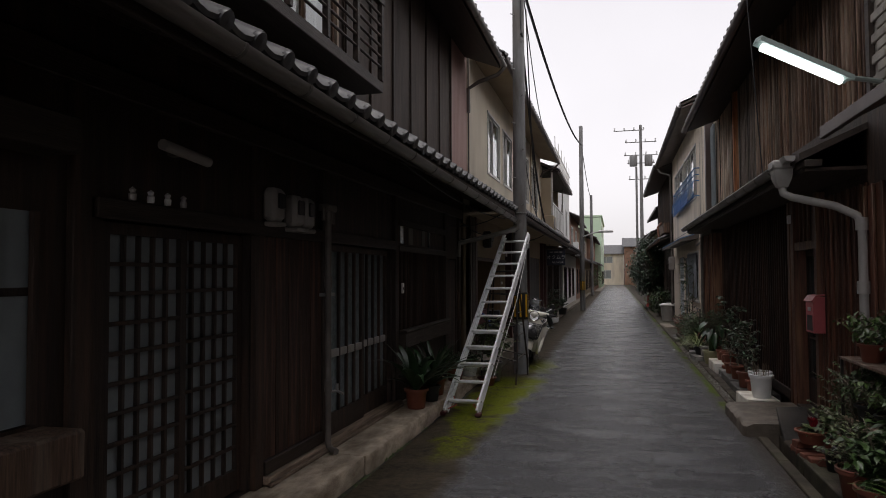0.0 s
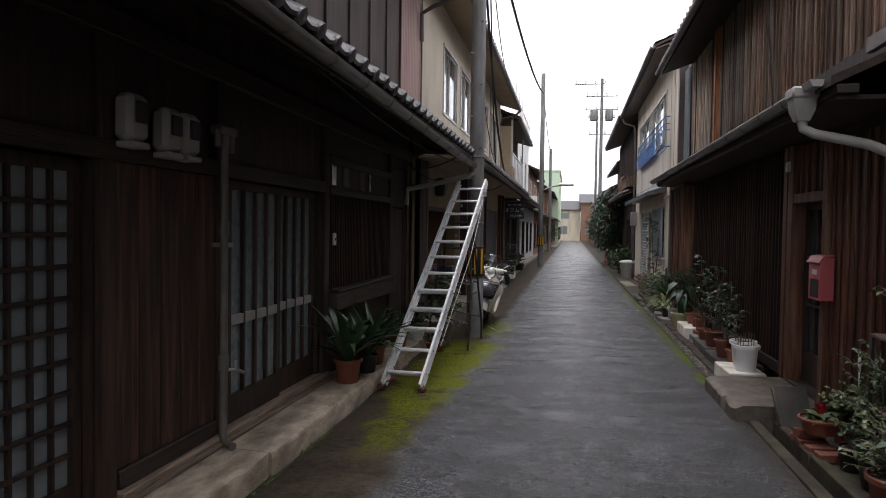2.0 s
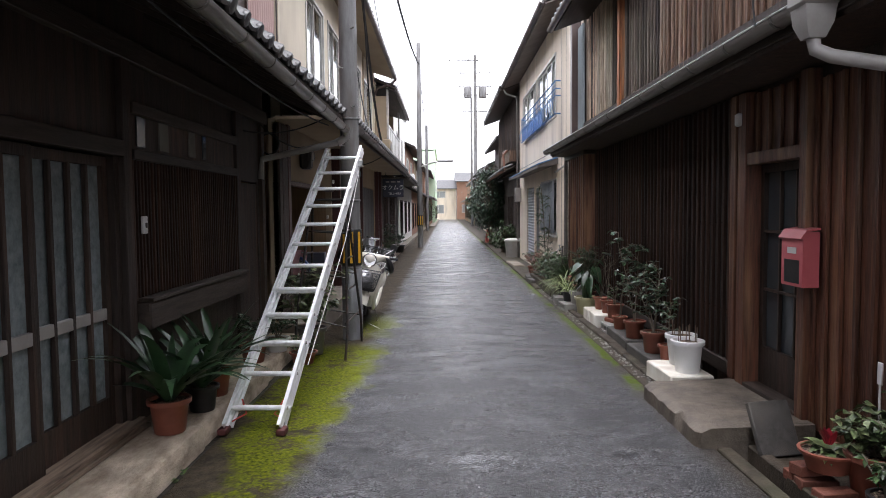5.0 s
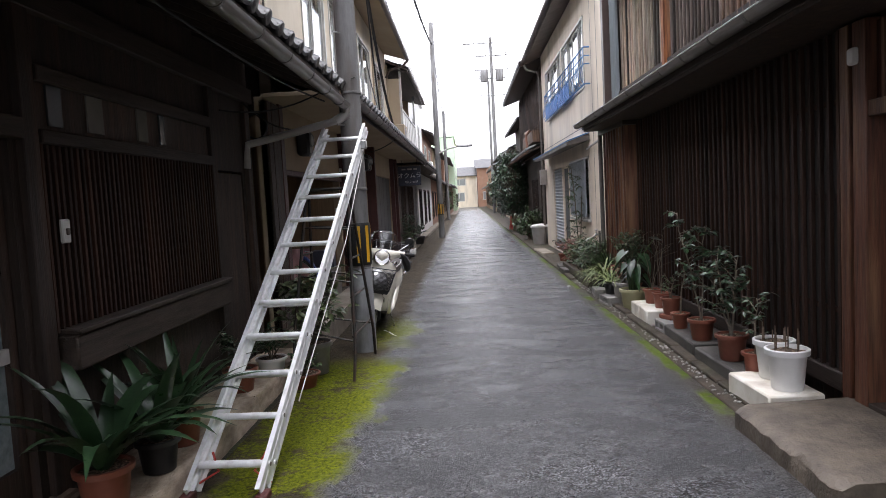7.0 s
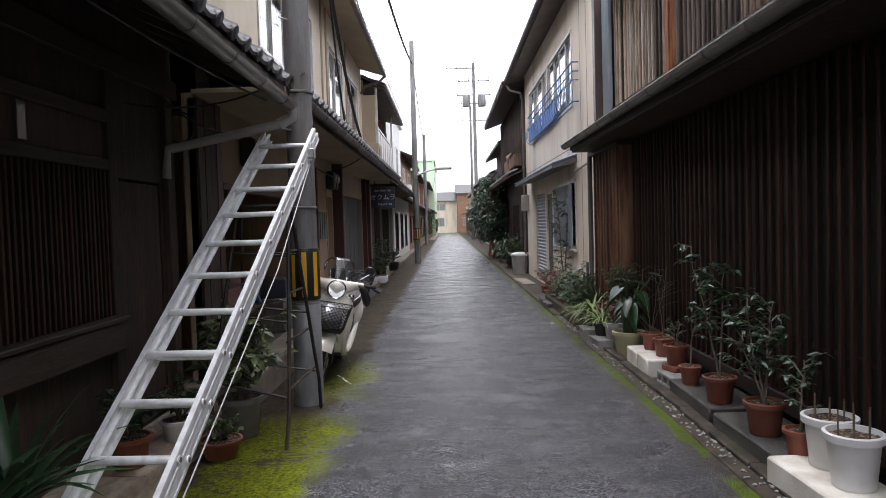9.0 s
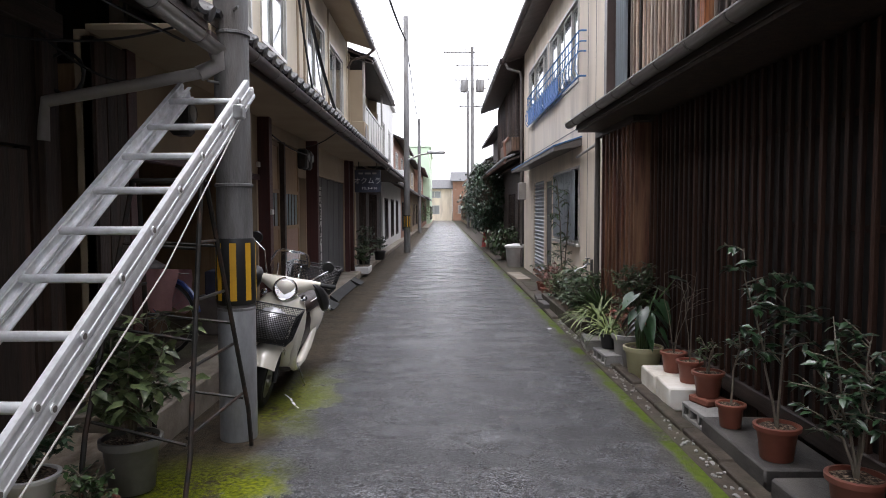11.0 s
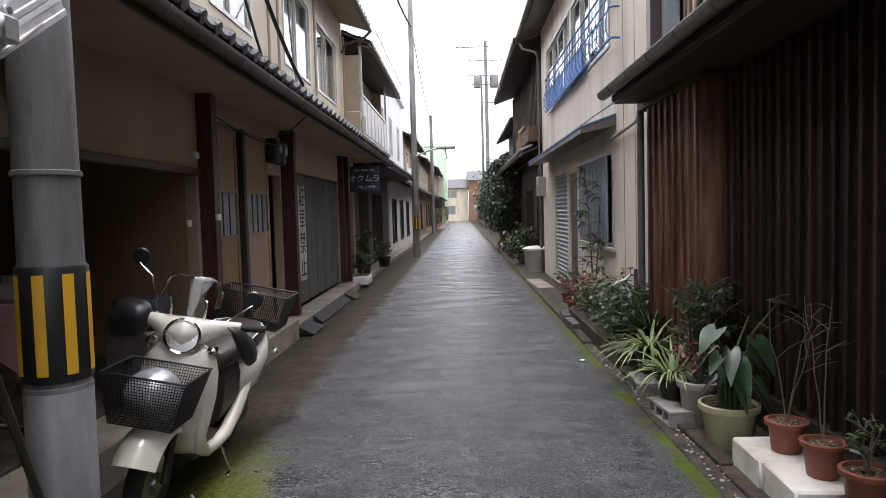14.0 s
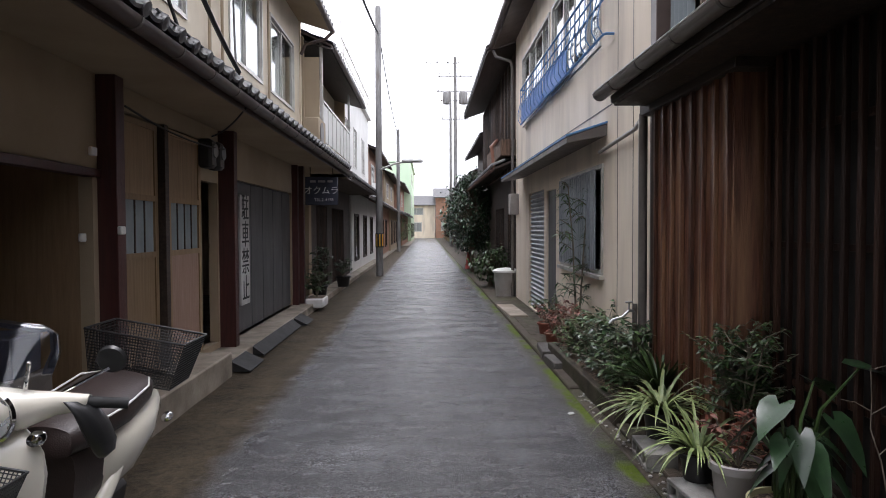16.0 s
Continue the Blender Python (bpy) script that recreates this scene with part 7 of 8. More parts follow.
for i in range(4):
    b_ = thing("insulator", -2.4, 2.95 + 0.14 * i, 2.0, "small white porcelain insulator on the beam", "insulator", "insulators on the beam")
    part("knob", Geo().lathe([(0, 0), (0.018, 0), (0.02, 0.03), (0.012, 0.04), (0.018, 0.055), (0, 0.07)], 10, pose(0.03, 0, 0.0)), "white_plastic" if i in (1, 2) else "pvc", b_)
for pts in (((-1.75, 5, 2.62), (-1.72, 10.9, 2.52)), ((-2.4, 9.9, 2.35), (-1.6, 11.1, 2.75)), ((-2.42, 10.6, 2.5), (-1.85, 10.95, 2.3))):
    wire(pts, 0.008, 0.12, label="thin cable under the eave")


# ---------------------------------------------------------------- extension ladder
lad = thing("ladder", -1.74, 7.67, 0.0, "aluminium extension ladder leaning on the utility pole", "ladder")
FL, FR = Vector((-1.945, 7.69, 0.02)), Vector((-1.535, 7.67, 0.02))
TL, TR = Vector((-1.745, 11.0, 2.265)), Vector((-1.335, 11.0, 2.265))
upd = ((TL + TR) / 2 - (FL + FR) / 2).normalized()
acr = (FR - FL).normalized()
nrm = acr.cross(upd).normalized()
if nrm.z < 0:
    nrm = -nrm


def rail_beam(a, b, off, w=0.026, h=0.07, inward=1):
    """A channel-shaped ladder rail with grooves."""
    d = (b - a).normalized()
    s = acr * inward
    prof = [(0, -h / 2), (w, -h / 2), (w, -h / 2 + 0.006), (0.006, -h / 2 + 0.006), (0.006, -0.012), (0.01, -0.008), (0.01, 0.008), (0.006, 0.012), (0.006, h / 2 - 0.006), (w, h / 2 - 0.006), (w, h / 2), (0, h / 2)]
    prof = prof + [(-0.002, h / 2 - 0.012), (-0.002, 0.016), (0.0015, 0.012), (0.0015, -0.012), (-0.002, -0.016), (-0.002, -h / 2 + 0.012)]
    return Geo().loft([[tuple(p + s * u + nrm * (v + off)) for u, v in prof] for p in (a, b)])


def rung(a, b, off):
    ring = [(0.021 * math.cos(t), 0.018 * math.sin(t)) for t in [2 * math.pi * k / 10 for k in range(10)]]
    return Geo().loft([[tuple(p + upd * u + nrm * (v + off)) for u, v in ring] for p in (a, b)])


HOLES = []
for sec, off, u0, u1, squeeze in (("front_section", 0.036, 0.0, 0.985, 0.0), ("rear_section", -0.037, 0.02, 1.0, 0.001)):
    base = part(sec, rail_beam(FL.lerp(TL, u0) + acr * squeeze, FL.lerp(TL, u1) + acr * squeeze, off), "alu", lad, world=True)
    part("rail", rail_beam(FR.lerp(TR, u0) - acr * squeeze, FR.lerp(TR, u1) - acr * squeeze, off, inward=-1), "alu", base, world=True)
    for i in range(13):
        u = 0.043 + 0.0805 * i + (0.014 if sec == "rear_section" else 0)
        if u > u1 - 0.04 or (sec == "rear_section" and i not in (0, 2, 3, 4)):
            continue
        part("rung", rung(FL.lerp(TL, u) + acr * (squeeze + 0.006), FR.lerp(TR, u) - acr * (squeeze + 0.006), off), "alu", base, world=True)
        for q, s in ((FL.lerp(TL, u) + acr * squeeze, -1), (FR.lerp(TR, u) - acr * squeeze, 1)):
            c = q + nrm * off + acr * s * 0.002
            part("rung_end", Geo().tube([tuple(c), tuple(c + acr * s * 0.005)], 0.02, 14), "alu", base, world=True)
            HOLES.append((c + acr * s * 0.0045, c + acr * s * 0.007, base))
# dark discs on the rung ends; the shade of hollow bores is painted on them
for a_, b_, base in HOLES:
    part("rung_bore", Geo().tube([tuple(a_), tuple(b_)], 0.012, 12), "pipe_dark", base, world=True)
for q in (FL, FR):
    part("foot", Geo().box(q.x - 0.03, q.x + 0.035, q.y - 0.06, q.y + 0.05, 0.0, 0.045, 0.008), "foot_rubber", lad, "dark red rubber foot", world=True)
part("stay", Geo().tube([tuple(FL.lerp(TL, 0.03) + nrm * -0.06), tuple(FL.lerp(FR, 0.25) + Vector((0, 0.2, 0.06))), tuple(FL.lerp(TL, 0.07) + acr * 0.05)], 0.007, 6), "red_plastic", lad, world=True)
part("stay", Geo().tube([tuple(FR.lerp(TR, 0.03) + nrm * -0.06), tuple(FR.lerp(FL, 0.25) + Vector((0, 0.2, 0.06))), tuple(FR.lerp(TR, 0.07) - acr * 0.05)], 0.007, 6), "red_plastic", lad, world=True)
part("rope", Geo().tube([tuple(TR + nrm * -0.05 - upd * 0.15), tuple(FR.lerp(TR, 0.6) + Vector((0.045, 0, -0.13))), tuple(FR.lerp(TR, 0.18) + Vector((0.03, 0, -0.08)))], 0.004, 6), "pvc", lad, "thin white hoisting rope", world=True)
part("lock", Geo().box(TR.x - 0.03, TR.x + 0.03, TR.y - 0.35, TR.y - 0.27, TR.z - 0.24, TR.z - 0.16, 0.008), "steel", lad, world=True)

# ---------------------------------------------------------------- dark metal trestle under the ladder
tr = thing("step_trestle", -1.68, 10.48, 0.0, "dark rusty metal step trestle beside the pole", "trestle")
T = {}
for k, (fx, fy, tx, ty) in enumerate(((-1.43, 9.95, -1.47, 10.43), (-1.39, 11.0, -1.47, 10.5), (-1.95, 10.0, -1.84, 10.43), (-1.93, 10.84, -1.84, 10.5))):
    a, b = Vector((fx, fy, 0.0 if fx > -1.9 else 0.135)), Vector((tx, ty, 1.66))
    mid = a.lerp(b, 0.16) + Vector((0.02 if fx > -1.6 else -0.02, 0, 0))
    T[k] = (a, b)
    part("leg", Geo().tube([tuple(a), tuple(mid), tuple(b)], 0.014, 8), "iron", tr, world=True)
for a, b, hs in ((0, 2, (0.2, 0.5, 0.78)), (1, 3, (0.2, 0.5, 0.78)), (0, 1, (0.22, 0.42, 0.62, 0.8)), (2, 3, (0.3, 0.62))):
    for h in hs:
        part("cross_bar", Geo().tube([tuple(T[a][0].lerp(T[a][1], h)), tuple(T[b][0].lerp(T[b][1], h))], 0.009, 6), "iron", tr, world=True)
part("top_bar", Geo().tube([tuple(T[0][1]), tuple(T[2][1])], 0.014, 8), "iron", tr, world=True)
part("top_bar", Geo().tube([tuple(T[1][1]), tuple(T[3][1])], 0.014, 8), "iron", tr, world=True)


# ---------------------------------------------------------------- scooter
M["cream_paint"] = mat("cream_paint", (0.72, 0.68, 0.58), 0.2, dark=(0.66, 0.62, 0.52), scale=2, amount=0.3, bump=0.0, coat=1.0, rough_var=0.04)
M["seat_brown"] = mat("seat_brown", (0.04, 0.027, 0.024), 0.4, dark=(0.024, 0.016, 0.014), scale=6, bump=0.2, fine=150)
M["chrome"] = mat("chrome", (0.75, 0.75, 0.76), 0.1, metal=1.0, dark=(0.65, 0.65, 0.66), bump=0.0, rough_var=0.03)
M["lamp_silver"] = mat("lamp_silver", (0.92, 0.92, 0.92), 0.28, metal=0.9, dark=(0.85, 0.85, 0.85), bump=0.0)
M["lamp_glass"] = glass("lamp_glass", (0.95, 0.97, 1.0), 0.02)
M["screen"] = glass("screen_glass", (0.93, 0.95, 0.96), 0.02)
M["helmet"] = mat("grey_helmet", (0.45, 0.45, 0.46), 0.22, metal=0.5, dark=(0.36, 0.36, 0.37), bump=0.0, coat=0.6)
sc = new("motor_scooter")
sc.matrix_basis = pose(-1.575, 12.47, 0.0, 0, 0, -89.5) @ pose(0, 0, 0, -10.5, 0, 0)
tagged(sc, "cream motor scooter with mesh baskets and a windscreen, parked", "scooter")


def ring(u, yc, zc, hw, hh, e=2.6, n=18):
    out = []
    for k in range(n):
        a = 2 * math.pi * k / n
        c, s = math.cos(a), math.sin(a)
        out.append((u, yc + hw * math.copysign(abs(c) ** (2 / e), c), zc + hh * math.copysign(abs(s) ** (2 / e), s)))
    return out


def wheel(u, r, name):
    g = Geo()
    prof = [(r - 0.075, -0.03), (r - 0.03, -0.045), (r - 0.008, -0.035), (r, 0.0), (r - 0.008, 0.035), (r - 0.03, 0.045), (r - 0.075, 0.03), (r - 0.08, 0.0), (r - 0.075, -0.03)]
    m = pose(u, 0, r) @ pose(0, 0, 0, 90, 0, 0)
    w = part(name, Geo().lathe(prof, 32, m), "rubber", sc, "black tyre")
    rim = Geo().lathe([(r - 0.075, -0.028), (r - 0.09, -0.02), (r - 0.09, 0.02), (r - 0.075, 0.028)], 28, m).lathe([(0, -0.05), (0.045, -0.05), (0.05, -0.03), (0.05, 0.03), (0.045, 0.05), (0, 0.05)], 16, m)
    for k in range(5):
        rim.add(*spoke_box(k, r), m=m)
    part("rim", rim, "steel", w)


def spoke_box(k, r):
    q = Geo().box(0.03, r - 0.08, -0.018, 0.018, -0.012, 0.012, 0.004, pose(0, 0, 0, 0, 0, 72 * k))
    return q.v, q.f


wheel(0.6, 0.205, "front_wheel")
wheel(-0.58, 0.205, "rear_wheel")
# front mudguard
fg = []
for k in range(13):
    a = radians(28 + 112 * k / 12)
    row = []
    for j in range(9):
        s = -1 + 2 * j / 8
        rr = 0.295 - 0.07 * s * s
        row.append((0.6 + rr * math.cos(a), 0.105 * s, 0.235 + rr * math.sin(a)))
    for j in range(9):
        s = 1 - 2 * j / 8
        rr = 0.286 - 0.07 * s * s
        row.append((0.6 + rr * math.cos(a), 0.098 * s, 0.235 + rr * math.sin(a)))
    fg.append(row)
part("front_mudguard", Geo().loft(fg), "cream_paint", sc, "cream front mudguard", angle=60)
part("fork", Geo().tube([(0.6, -0.075, 0.2), (0.5, -0.06, 0.5)], 0.02, 8).tube([(0.6, 0.075, 0.2), (0.5, 0.06, 0.5)], 0.02, 8).tube([(0.5, 0, 0.45), (0.36, 0, 0.92)], 0.03, 10), "black", sc)
# leg shield
rows = []
for z, xf, hw, k in ((0.24, 0.36, 0.13, 1.2), (0.32, 0.42, 0.165, 2.0), (0.45, 0.47, 0.19, 2.3), (0.6, 0.48, 0.205, 2.3), (0.72, 0.475, 0.2, 2.2), (0.79, 0.455, 0.18, 1.9), (0.835, 0.42, 0.14, 1.5), (0.86, 0.385, 0.09, 1.0)):
    row = [(xf - k * (hw * s) ** 2, hw * s, z) for s in [-1 + 2 * j / 12 for j in range(13)]]
    row += [(xf - 0.03 - k * (hw * s) ** 2, hw * s * 0.97, z) for s in [1 - 2 * j / 12 for j in range(13)]]
    rows.append(row)
part("leg_shield", Geo().loft(rows), "cream_paint", sc, "cream front leg shield", angle=60)
part("inner_panel", Geo().loft([ring(0.33, 0, 0.5, 0.14, 0.24), ring(0.36, 0, 0.53, 0.175, 0.28)]), "seat_brown", sc)
part("badge", Geo().box(0.435, 0.44, -0.045, 0.045, 0.775, 0.79, 0.002), "pipe_dark", sc)
# floor and side skirts
part("footboard", Geo().box(-0.12, 0.38, -0.14, 0.14, 0.24, 0.275, 0.012), "seat_brown", sc, "brown rubber footboard")
for s in (-1, 1):
    part("side_skirt", Geo().tube([(0.37, s * 0.13, 0.7), (0.4, s * 0.15, 0.55), (0.395, s * 0.15, 0.42), (0.35, s * 0.145, 0.31), (0.25, s * 0.14, 0.255), (0.1, s * 0.14, 0.235), (-0.06, s * 0.145, 0.25), (-0.18, s * 0.155, 0.34), (-0.27, s * 0.165, 0.46), (-0.36, s * 0.17, 0.55)], [0.012, 0.022, 0.03, 0.036, 0.038, 0.038, 0.04, 0.042, 0.036, 0.02], 14), "cream_paint", sc, angle=60)
# rear body
part("seat_front_panel", Geo().loft([ring(-0.04, 0, 0.46, 0.12, 0.2), ring(-0.24, 0, 0.5, 0.165, 0.19)]), "seat_brown", sc, "brown panel below the seat", angle=60)
rb = [ring(-0.2, 0, 0.5, 0.155, 0.17), ring(-0.27, 0, 0.525, 0.19, 0.185), ring(-0.4, 0, 0.55, 0.215, 0.175), ring(-0.58, 0, 0.595, 0.21, 0.14), ring(-0.75, 0, 0.645, 0.165, 0.1), ring(-0.88, 0, 0.68, 0.09, 0.05)]
part("rear_body", Geo().loft(rb), "cream_paint", sc, "cream rear side cowls", angle=60)
part("under_body", Geo().loft([ring(-0.1, 0, 0.36, 0.1, 0.1), ring(-0.4, 0, 0.38, 0.12, 0.09), ring(-0.62, 0, 0.42, 0.1, 0.07)]), "black", sc)
part("engine", Geo().box(-0.62, -0.18, -0.1, 0.12, 0.16, 0.34, 0.03).tube([(-0.3, -0.14, 0.2), (-0.75, -0.16, 0.26)], 0.05, 12), "black", sc)
seat = part("seat", Geo().loft([ring(-0.02, 0, 0.67, 0.1, 0.06), ring(-0.12, 0, 0.7, 0.155, 0.075), ring(-0.36, 0, 0.72, 0.18, 0.075), ring(-0.58, 0, 0.755, 0.17, 0.065), ring(-0.7, 0, 0.76, 0.13, 0.05), ring(-0.76, 0, 0.755, 0.06, 0.03)]), "seat_brown", sc, "brown padded seat", angle=60)
part("piping", Geo().tube([(-0.1, 0.14, 0.75), (-0.3, 0.165, 0.77), (-0.55, 0.16, 0.8), (-0.7, 0.1, 0.795), (-0.74, 0, 0.785), (-0.7, -0.1, 0.795), (-0.55, -0.16, 0.8), (-0.3, -0.165, 0.77), (-0.1, -0.14, 0.75)], 0.005, 6), "white_plastic", seat)
# handlebar, lamp, screen, mirrors
hb = []
for y, zc, uc, ru, rz in ((-0.26, 0.95, 0.3, 0.03, 0.028), (-0.18, 0.945, 0.34, 0.042, 0.04), (-0.1, 0.925, 0.38, 0.065, 0.065), (0, 0.91, 0.4, 0.078, 0.085), (0.1, 0.925, 0.38, 0.065, 0.065), (0.18, 0.945, 0.34, 0.042, 0.04), (0.26, 0.95, 0.3, 0.03, 0.028)):
    hb.append([(uc + ru * math.cos(2 * math.pi * k / 16), y, zc + rz * math.sin(2 * math.pi * k / 16)) for k in range(16)])


def hand_cover(s):
    """A padded muff: puffed out and creased on one grip, slack and drooping on the other."""
    g = Geo()
    path = [((0.33, -0.19, 0.95), 0.03), ((0.32, -0.215, 0.94), 0.075), ((0.3, -0.26, 0.93), 0.105), ((0.27, -0.33, 0.92), 0.118), ((0.24, -0.39, 0.905), 0.098), ((0.22, -0.43, 0.89), 0.05)] if s < 0 else [((0.33, 0.21, 0.96), 0.035), ((0.31, 0.25, 0.93), 0.055), ((0.29, 0.285, 0.88), 0.064), ((0.27, 0.31, 0.82), 0.062), ((0.25, 0.32, 0.77), 0.045), ((0.25, 0.32, 0.745), 0.02)]
    rows = []
    for (u, y, z), r in path:
        row = []
        for k in range(20):
            a = 2 * math.pi * k / 20
            q = r * (1 + 0.2 * noise.noise((3 * math.cos(a) + u * 9, 3 * math.sin(a), y * 14 + z * 9)))
            row.append((u + q * math.cos(a), y, z + q * math.sin(a)) if s < 0 else (u + q * 1.15 * math.cos(a), y + q * 0.75 * math.sin(a), z))
        rows.append(row)
    return g.loft(rows)


bars = part("handlebar_cowl", Geo().loft(hb), "cream_paint", sc, "cream handlebar cowl", angle=60)
STEER = pose(0.36, 0, 0, 0, 0, 8) @ pose(-0.36, 0, 0)
bars.matrix_basis = STEER
lm = pose(0.44, 0, 0.9, 0, 84, 0)
part("headlamp", Geo().lathe([(0.06, -0.03), (0.09, -0.01), (0.094, 0.012), (0.086, 0.022), (0.078, 0.016), (0.05, -0.02), (0.015, -0.03), (0, -0.03)], 28, lm), "chrome", bars, "round chrome headlamp")
part("reflector", Geo().lathe([(0.082, 0.016), (0.07, 0.004), (0.045, 0.0), (0.02, -0.004), (0.018, 0.022), (0, 0.026)], 11, lm), "lamp_silver", bars, "bright faceted reflector", smooth=False)
for s in (-1, 1):
    part("grip", Geo().tube([(0.3, s * 0.25, 0.95), (0.26, s * 0.38, 0.95)], 0.02, 10), "rubber", bars)
    part("hand_cover", hand_cover(s), "black", bars, "black padded hand cover", angle=80)
    mz = 1.25 if s < 0 else 1.1
    mir = part("mirror", Geo().lathe([(0, -0.015), (0.045, -0.012), (0.052, 0.0), (0.048, 0.008), (0, 0.01)], 20, pose(0.26, s * 0.3, mz, 0, -80, 0)), "black", bars, "round chrome-stalked mirror")
    part("stalk", Geo().tube([(0.3, s * 0.17, 0.97), (0.3, s * 0.22, mz - 0.09), (0.27, s * 0.3, mz - 0.03)], 0.006, 8), "chrome", mir)
    part("turn_signal", Geo().lathe([(0, -0.03), (0.022, -0.025), (0.028, 0.0), (0.02, 0.025), (0, 0.03)], 14, pose(0.4, s * 0.16, 0.845, 0, 90, 0)), "chrome", sc)
    part("turn_signal", Geo().lathe([(0, -0.03), (0.02, -0.025), (0.026, 0.0), (0.02, 0.025), (0, 0.03)], 14, pose(-0.7, s * 0.22, 0.62, 0, 90, 0)), "chrome", sc)
rows = []
for u, z, hw in ((0.43, 0.97, 0.105), (0.41, 1.04, 0.15), (0.375, 1.12, 0.155), (0.345, 1.175, 0.13), (0.33, 1.2, 0.08)):
    rows.append([(u - 1.7 * (hw * s) ** 2, hw * s, z) for s in [-1 + 2 * j / 10 for j in range(11)]] + [(u - 0.004 - 1.7 * (hw * s) ** 2, hw * s, z) for s in [1 - 2 * j / 10 for j in range(11)]])
ws = part("windscreen", Geo().loft(rows), M["screen"], sc, "clear curved windscreen", angle=60)
ws.visible_shadow = False
ws.matrix_basis = STEER
for s in (-1, 1):
    part("screen_stay", Geo().tube([(0.38, s * 0.08, 0.97), (0.415, s * 0.09, 1.09)], 0.007, 8), "chrome", bars)


def wire_basket(name, u0, u1, hw0, hw1, z0, z1, pitch, label):
    """A tapered basket of crossing wires."""
    top = [(u0, -hw1), (u1, -hw1), (u1, hw1), (u0, hw1)]
    k = hw0 / hw1
    um = (u0 + u1) / 2
    bot = [(um + (u - um) * k, y * k) for u, y in top]
    b = part(name, Geo().tube([(*p, z1) for p in top] + [(*top[0], z1)], 0.006, 6).tube([(*p, z0) for p in bot] + [(*bot[0], z0)], 0.004, 6), "black", sc, label)
    g = Geo()
    for i in range(4):
        a0, a1, b0, b1 = Vector((*bot[i], z0)), Vector((*bot[(i + 1) % 4], z0)), Vector((*top[i], z1)), Vector((*top[(i + 1) % 4], z1))
        n = int((b1 - b0).length / pitch)
        for j in range(n + 1):
            g.tube([a0.lerp(a1, j / n), b0.lerp(b1, j / n)], 0.0026, 3, False)
        m = int((z1 - z0) / pitch)
        for j in range(1, m):
            g.tube([a0.lerp(b0, j / m), a1.lerp(b1, j / m)], 0.0026, 3, False)
    n = int((bot[1][0] - bot[0][0]) / pitch)
    for j in range(1, n):
        u = bot[0][0] + (bot[1][0] - bot[0][0]) * j / n
        g.tube([(u, bot[0][1], z0), (u, bot[2][1], z0)], 0.002, 3, False)
    part("mesh", g, "black", b, "black wire mesh")
    return b


wire_basket("front_basket", 0.5, 0.83, 0.15, 0.2, 0.535, 0.775, 0.0135, "black mesh front basket")
wire_basket("rear_basket", -1.04, -0.7, 0.2, 0.245, 0.74, 0.98, 0.0145, "black mesh rear basket")
part("rack", Geo().tube([(-0.6, 0.1, 0.78), (-0.8, 0.11, 0.75), (-1.0, 0.08, 0.75), (-1.0, -0.08, 0.75), (-0.8, -0.11, 0.75), (-0.6, -0.1, 0.78)], 0.009, 8), "chrome", sc)
part("side_stand", Geo().tube([(-0.02, 0.12, 0.24), (-0.02, 0.2, 0.08), (-0.04, 0.215, 0.035)], 0.01, 8).box(-0.09, 0.02, 0.2, 0.24, 0.028, 0.04, 0.004), "chrome", sc, "chrome side stand")
hm = new("helmet", mesh_of("helmet", Geo().lathe([(0.0, 0.0), (0.11, 0.0), (0.135, 0.04), (0.142, 0.09), (0.135, 0.14), (0.11, 0.19), (0.07, 0.222), (0.03, 0.236), (0, 0.238)], 28), "helmet"))
hm.matrix_basis = sc.matrix_basis @ pose(0.665, 0.0, 0.545, 6, -8, 0)
tagged(hm, "shiny grey open-face helmet lying in the scooter basket", "helmet")

# ---------------------------------------------------------------- bicycle and bags in the garage
bi = new("bicycle")
bi.matrix_basis = pose(-3.13, 12.66, 0.241, 0, 0, 168) @ pose(0, 0, 0, 5, 0, 0)
tagged(bi, "blue bicycle with a pink cloth over its carrier", "bicycle")
M["blue_paint"] = mat("blue_paint", (0.04, 0.08, 0.28), 0.35, bump=0.0, coat=0.4)
M["pink_cloth"] = mat("pink_cloth", (0.6, 0.35, 0.36), 0.9, dark=(0.45, 0.25, 0.26), scale=8, bump=0.4, fine=120)
for u in (-0.54, 0.54):
    m = pose(u, 0, 0.33, 90, 0, 0)
    w = part("wheel", Geo().lathe([(0.31, -0.018), (0.33, 0), (0.31, 0.018), (0.3, 0.0), (0.31, -0.018)], 36, m), "rubber", bi, "black bicycle tyre")
    sp = Geo().lathe([(0.3, -0.012), (0.302, 0.012), (0.292, 0.0), (0.3, -0.012)], 36, m).lathe([(0, -0.04), (0.02, -0.035), (0.02, 0.035), (0, 0.04)], 10, m)
    for k in range(18):
        a = 2 * math.pi * k / 18
        sp.tube([(u, 0.03 if k % 2 else -0.03, 0.33), (u + 0.3 * math.cos(a), 0, 0.33 + 0.3 * math.sin(a))], 0.0015, 4, False)
    part("spokes", sp, "steel", w)
    arc = [(u + 0.355 * math.cos(a), 0, 0.33 + 0.355 * math.sin(a)) for a in [radians(10 + 160 * k / 10) for k in range(11)]]
    part("mudguard", Geo().tube(arc, 0.022, 6), "blue_paint", bi)
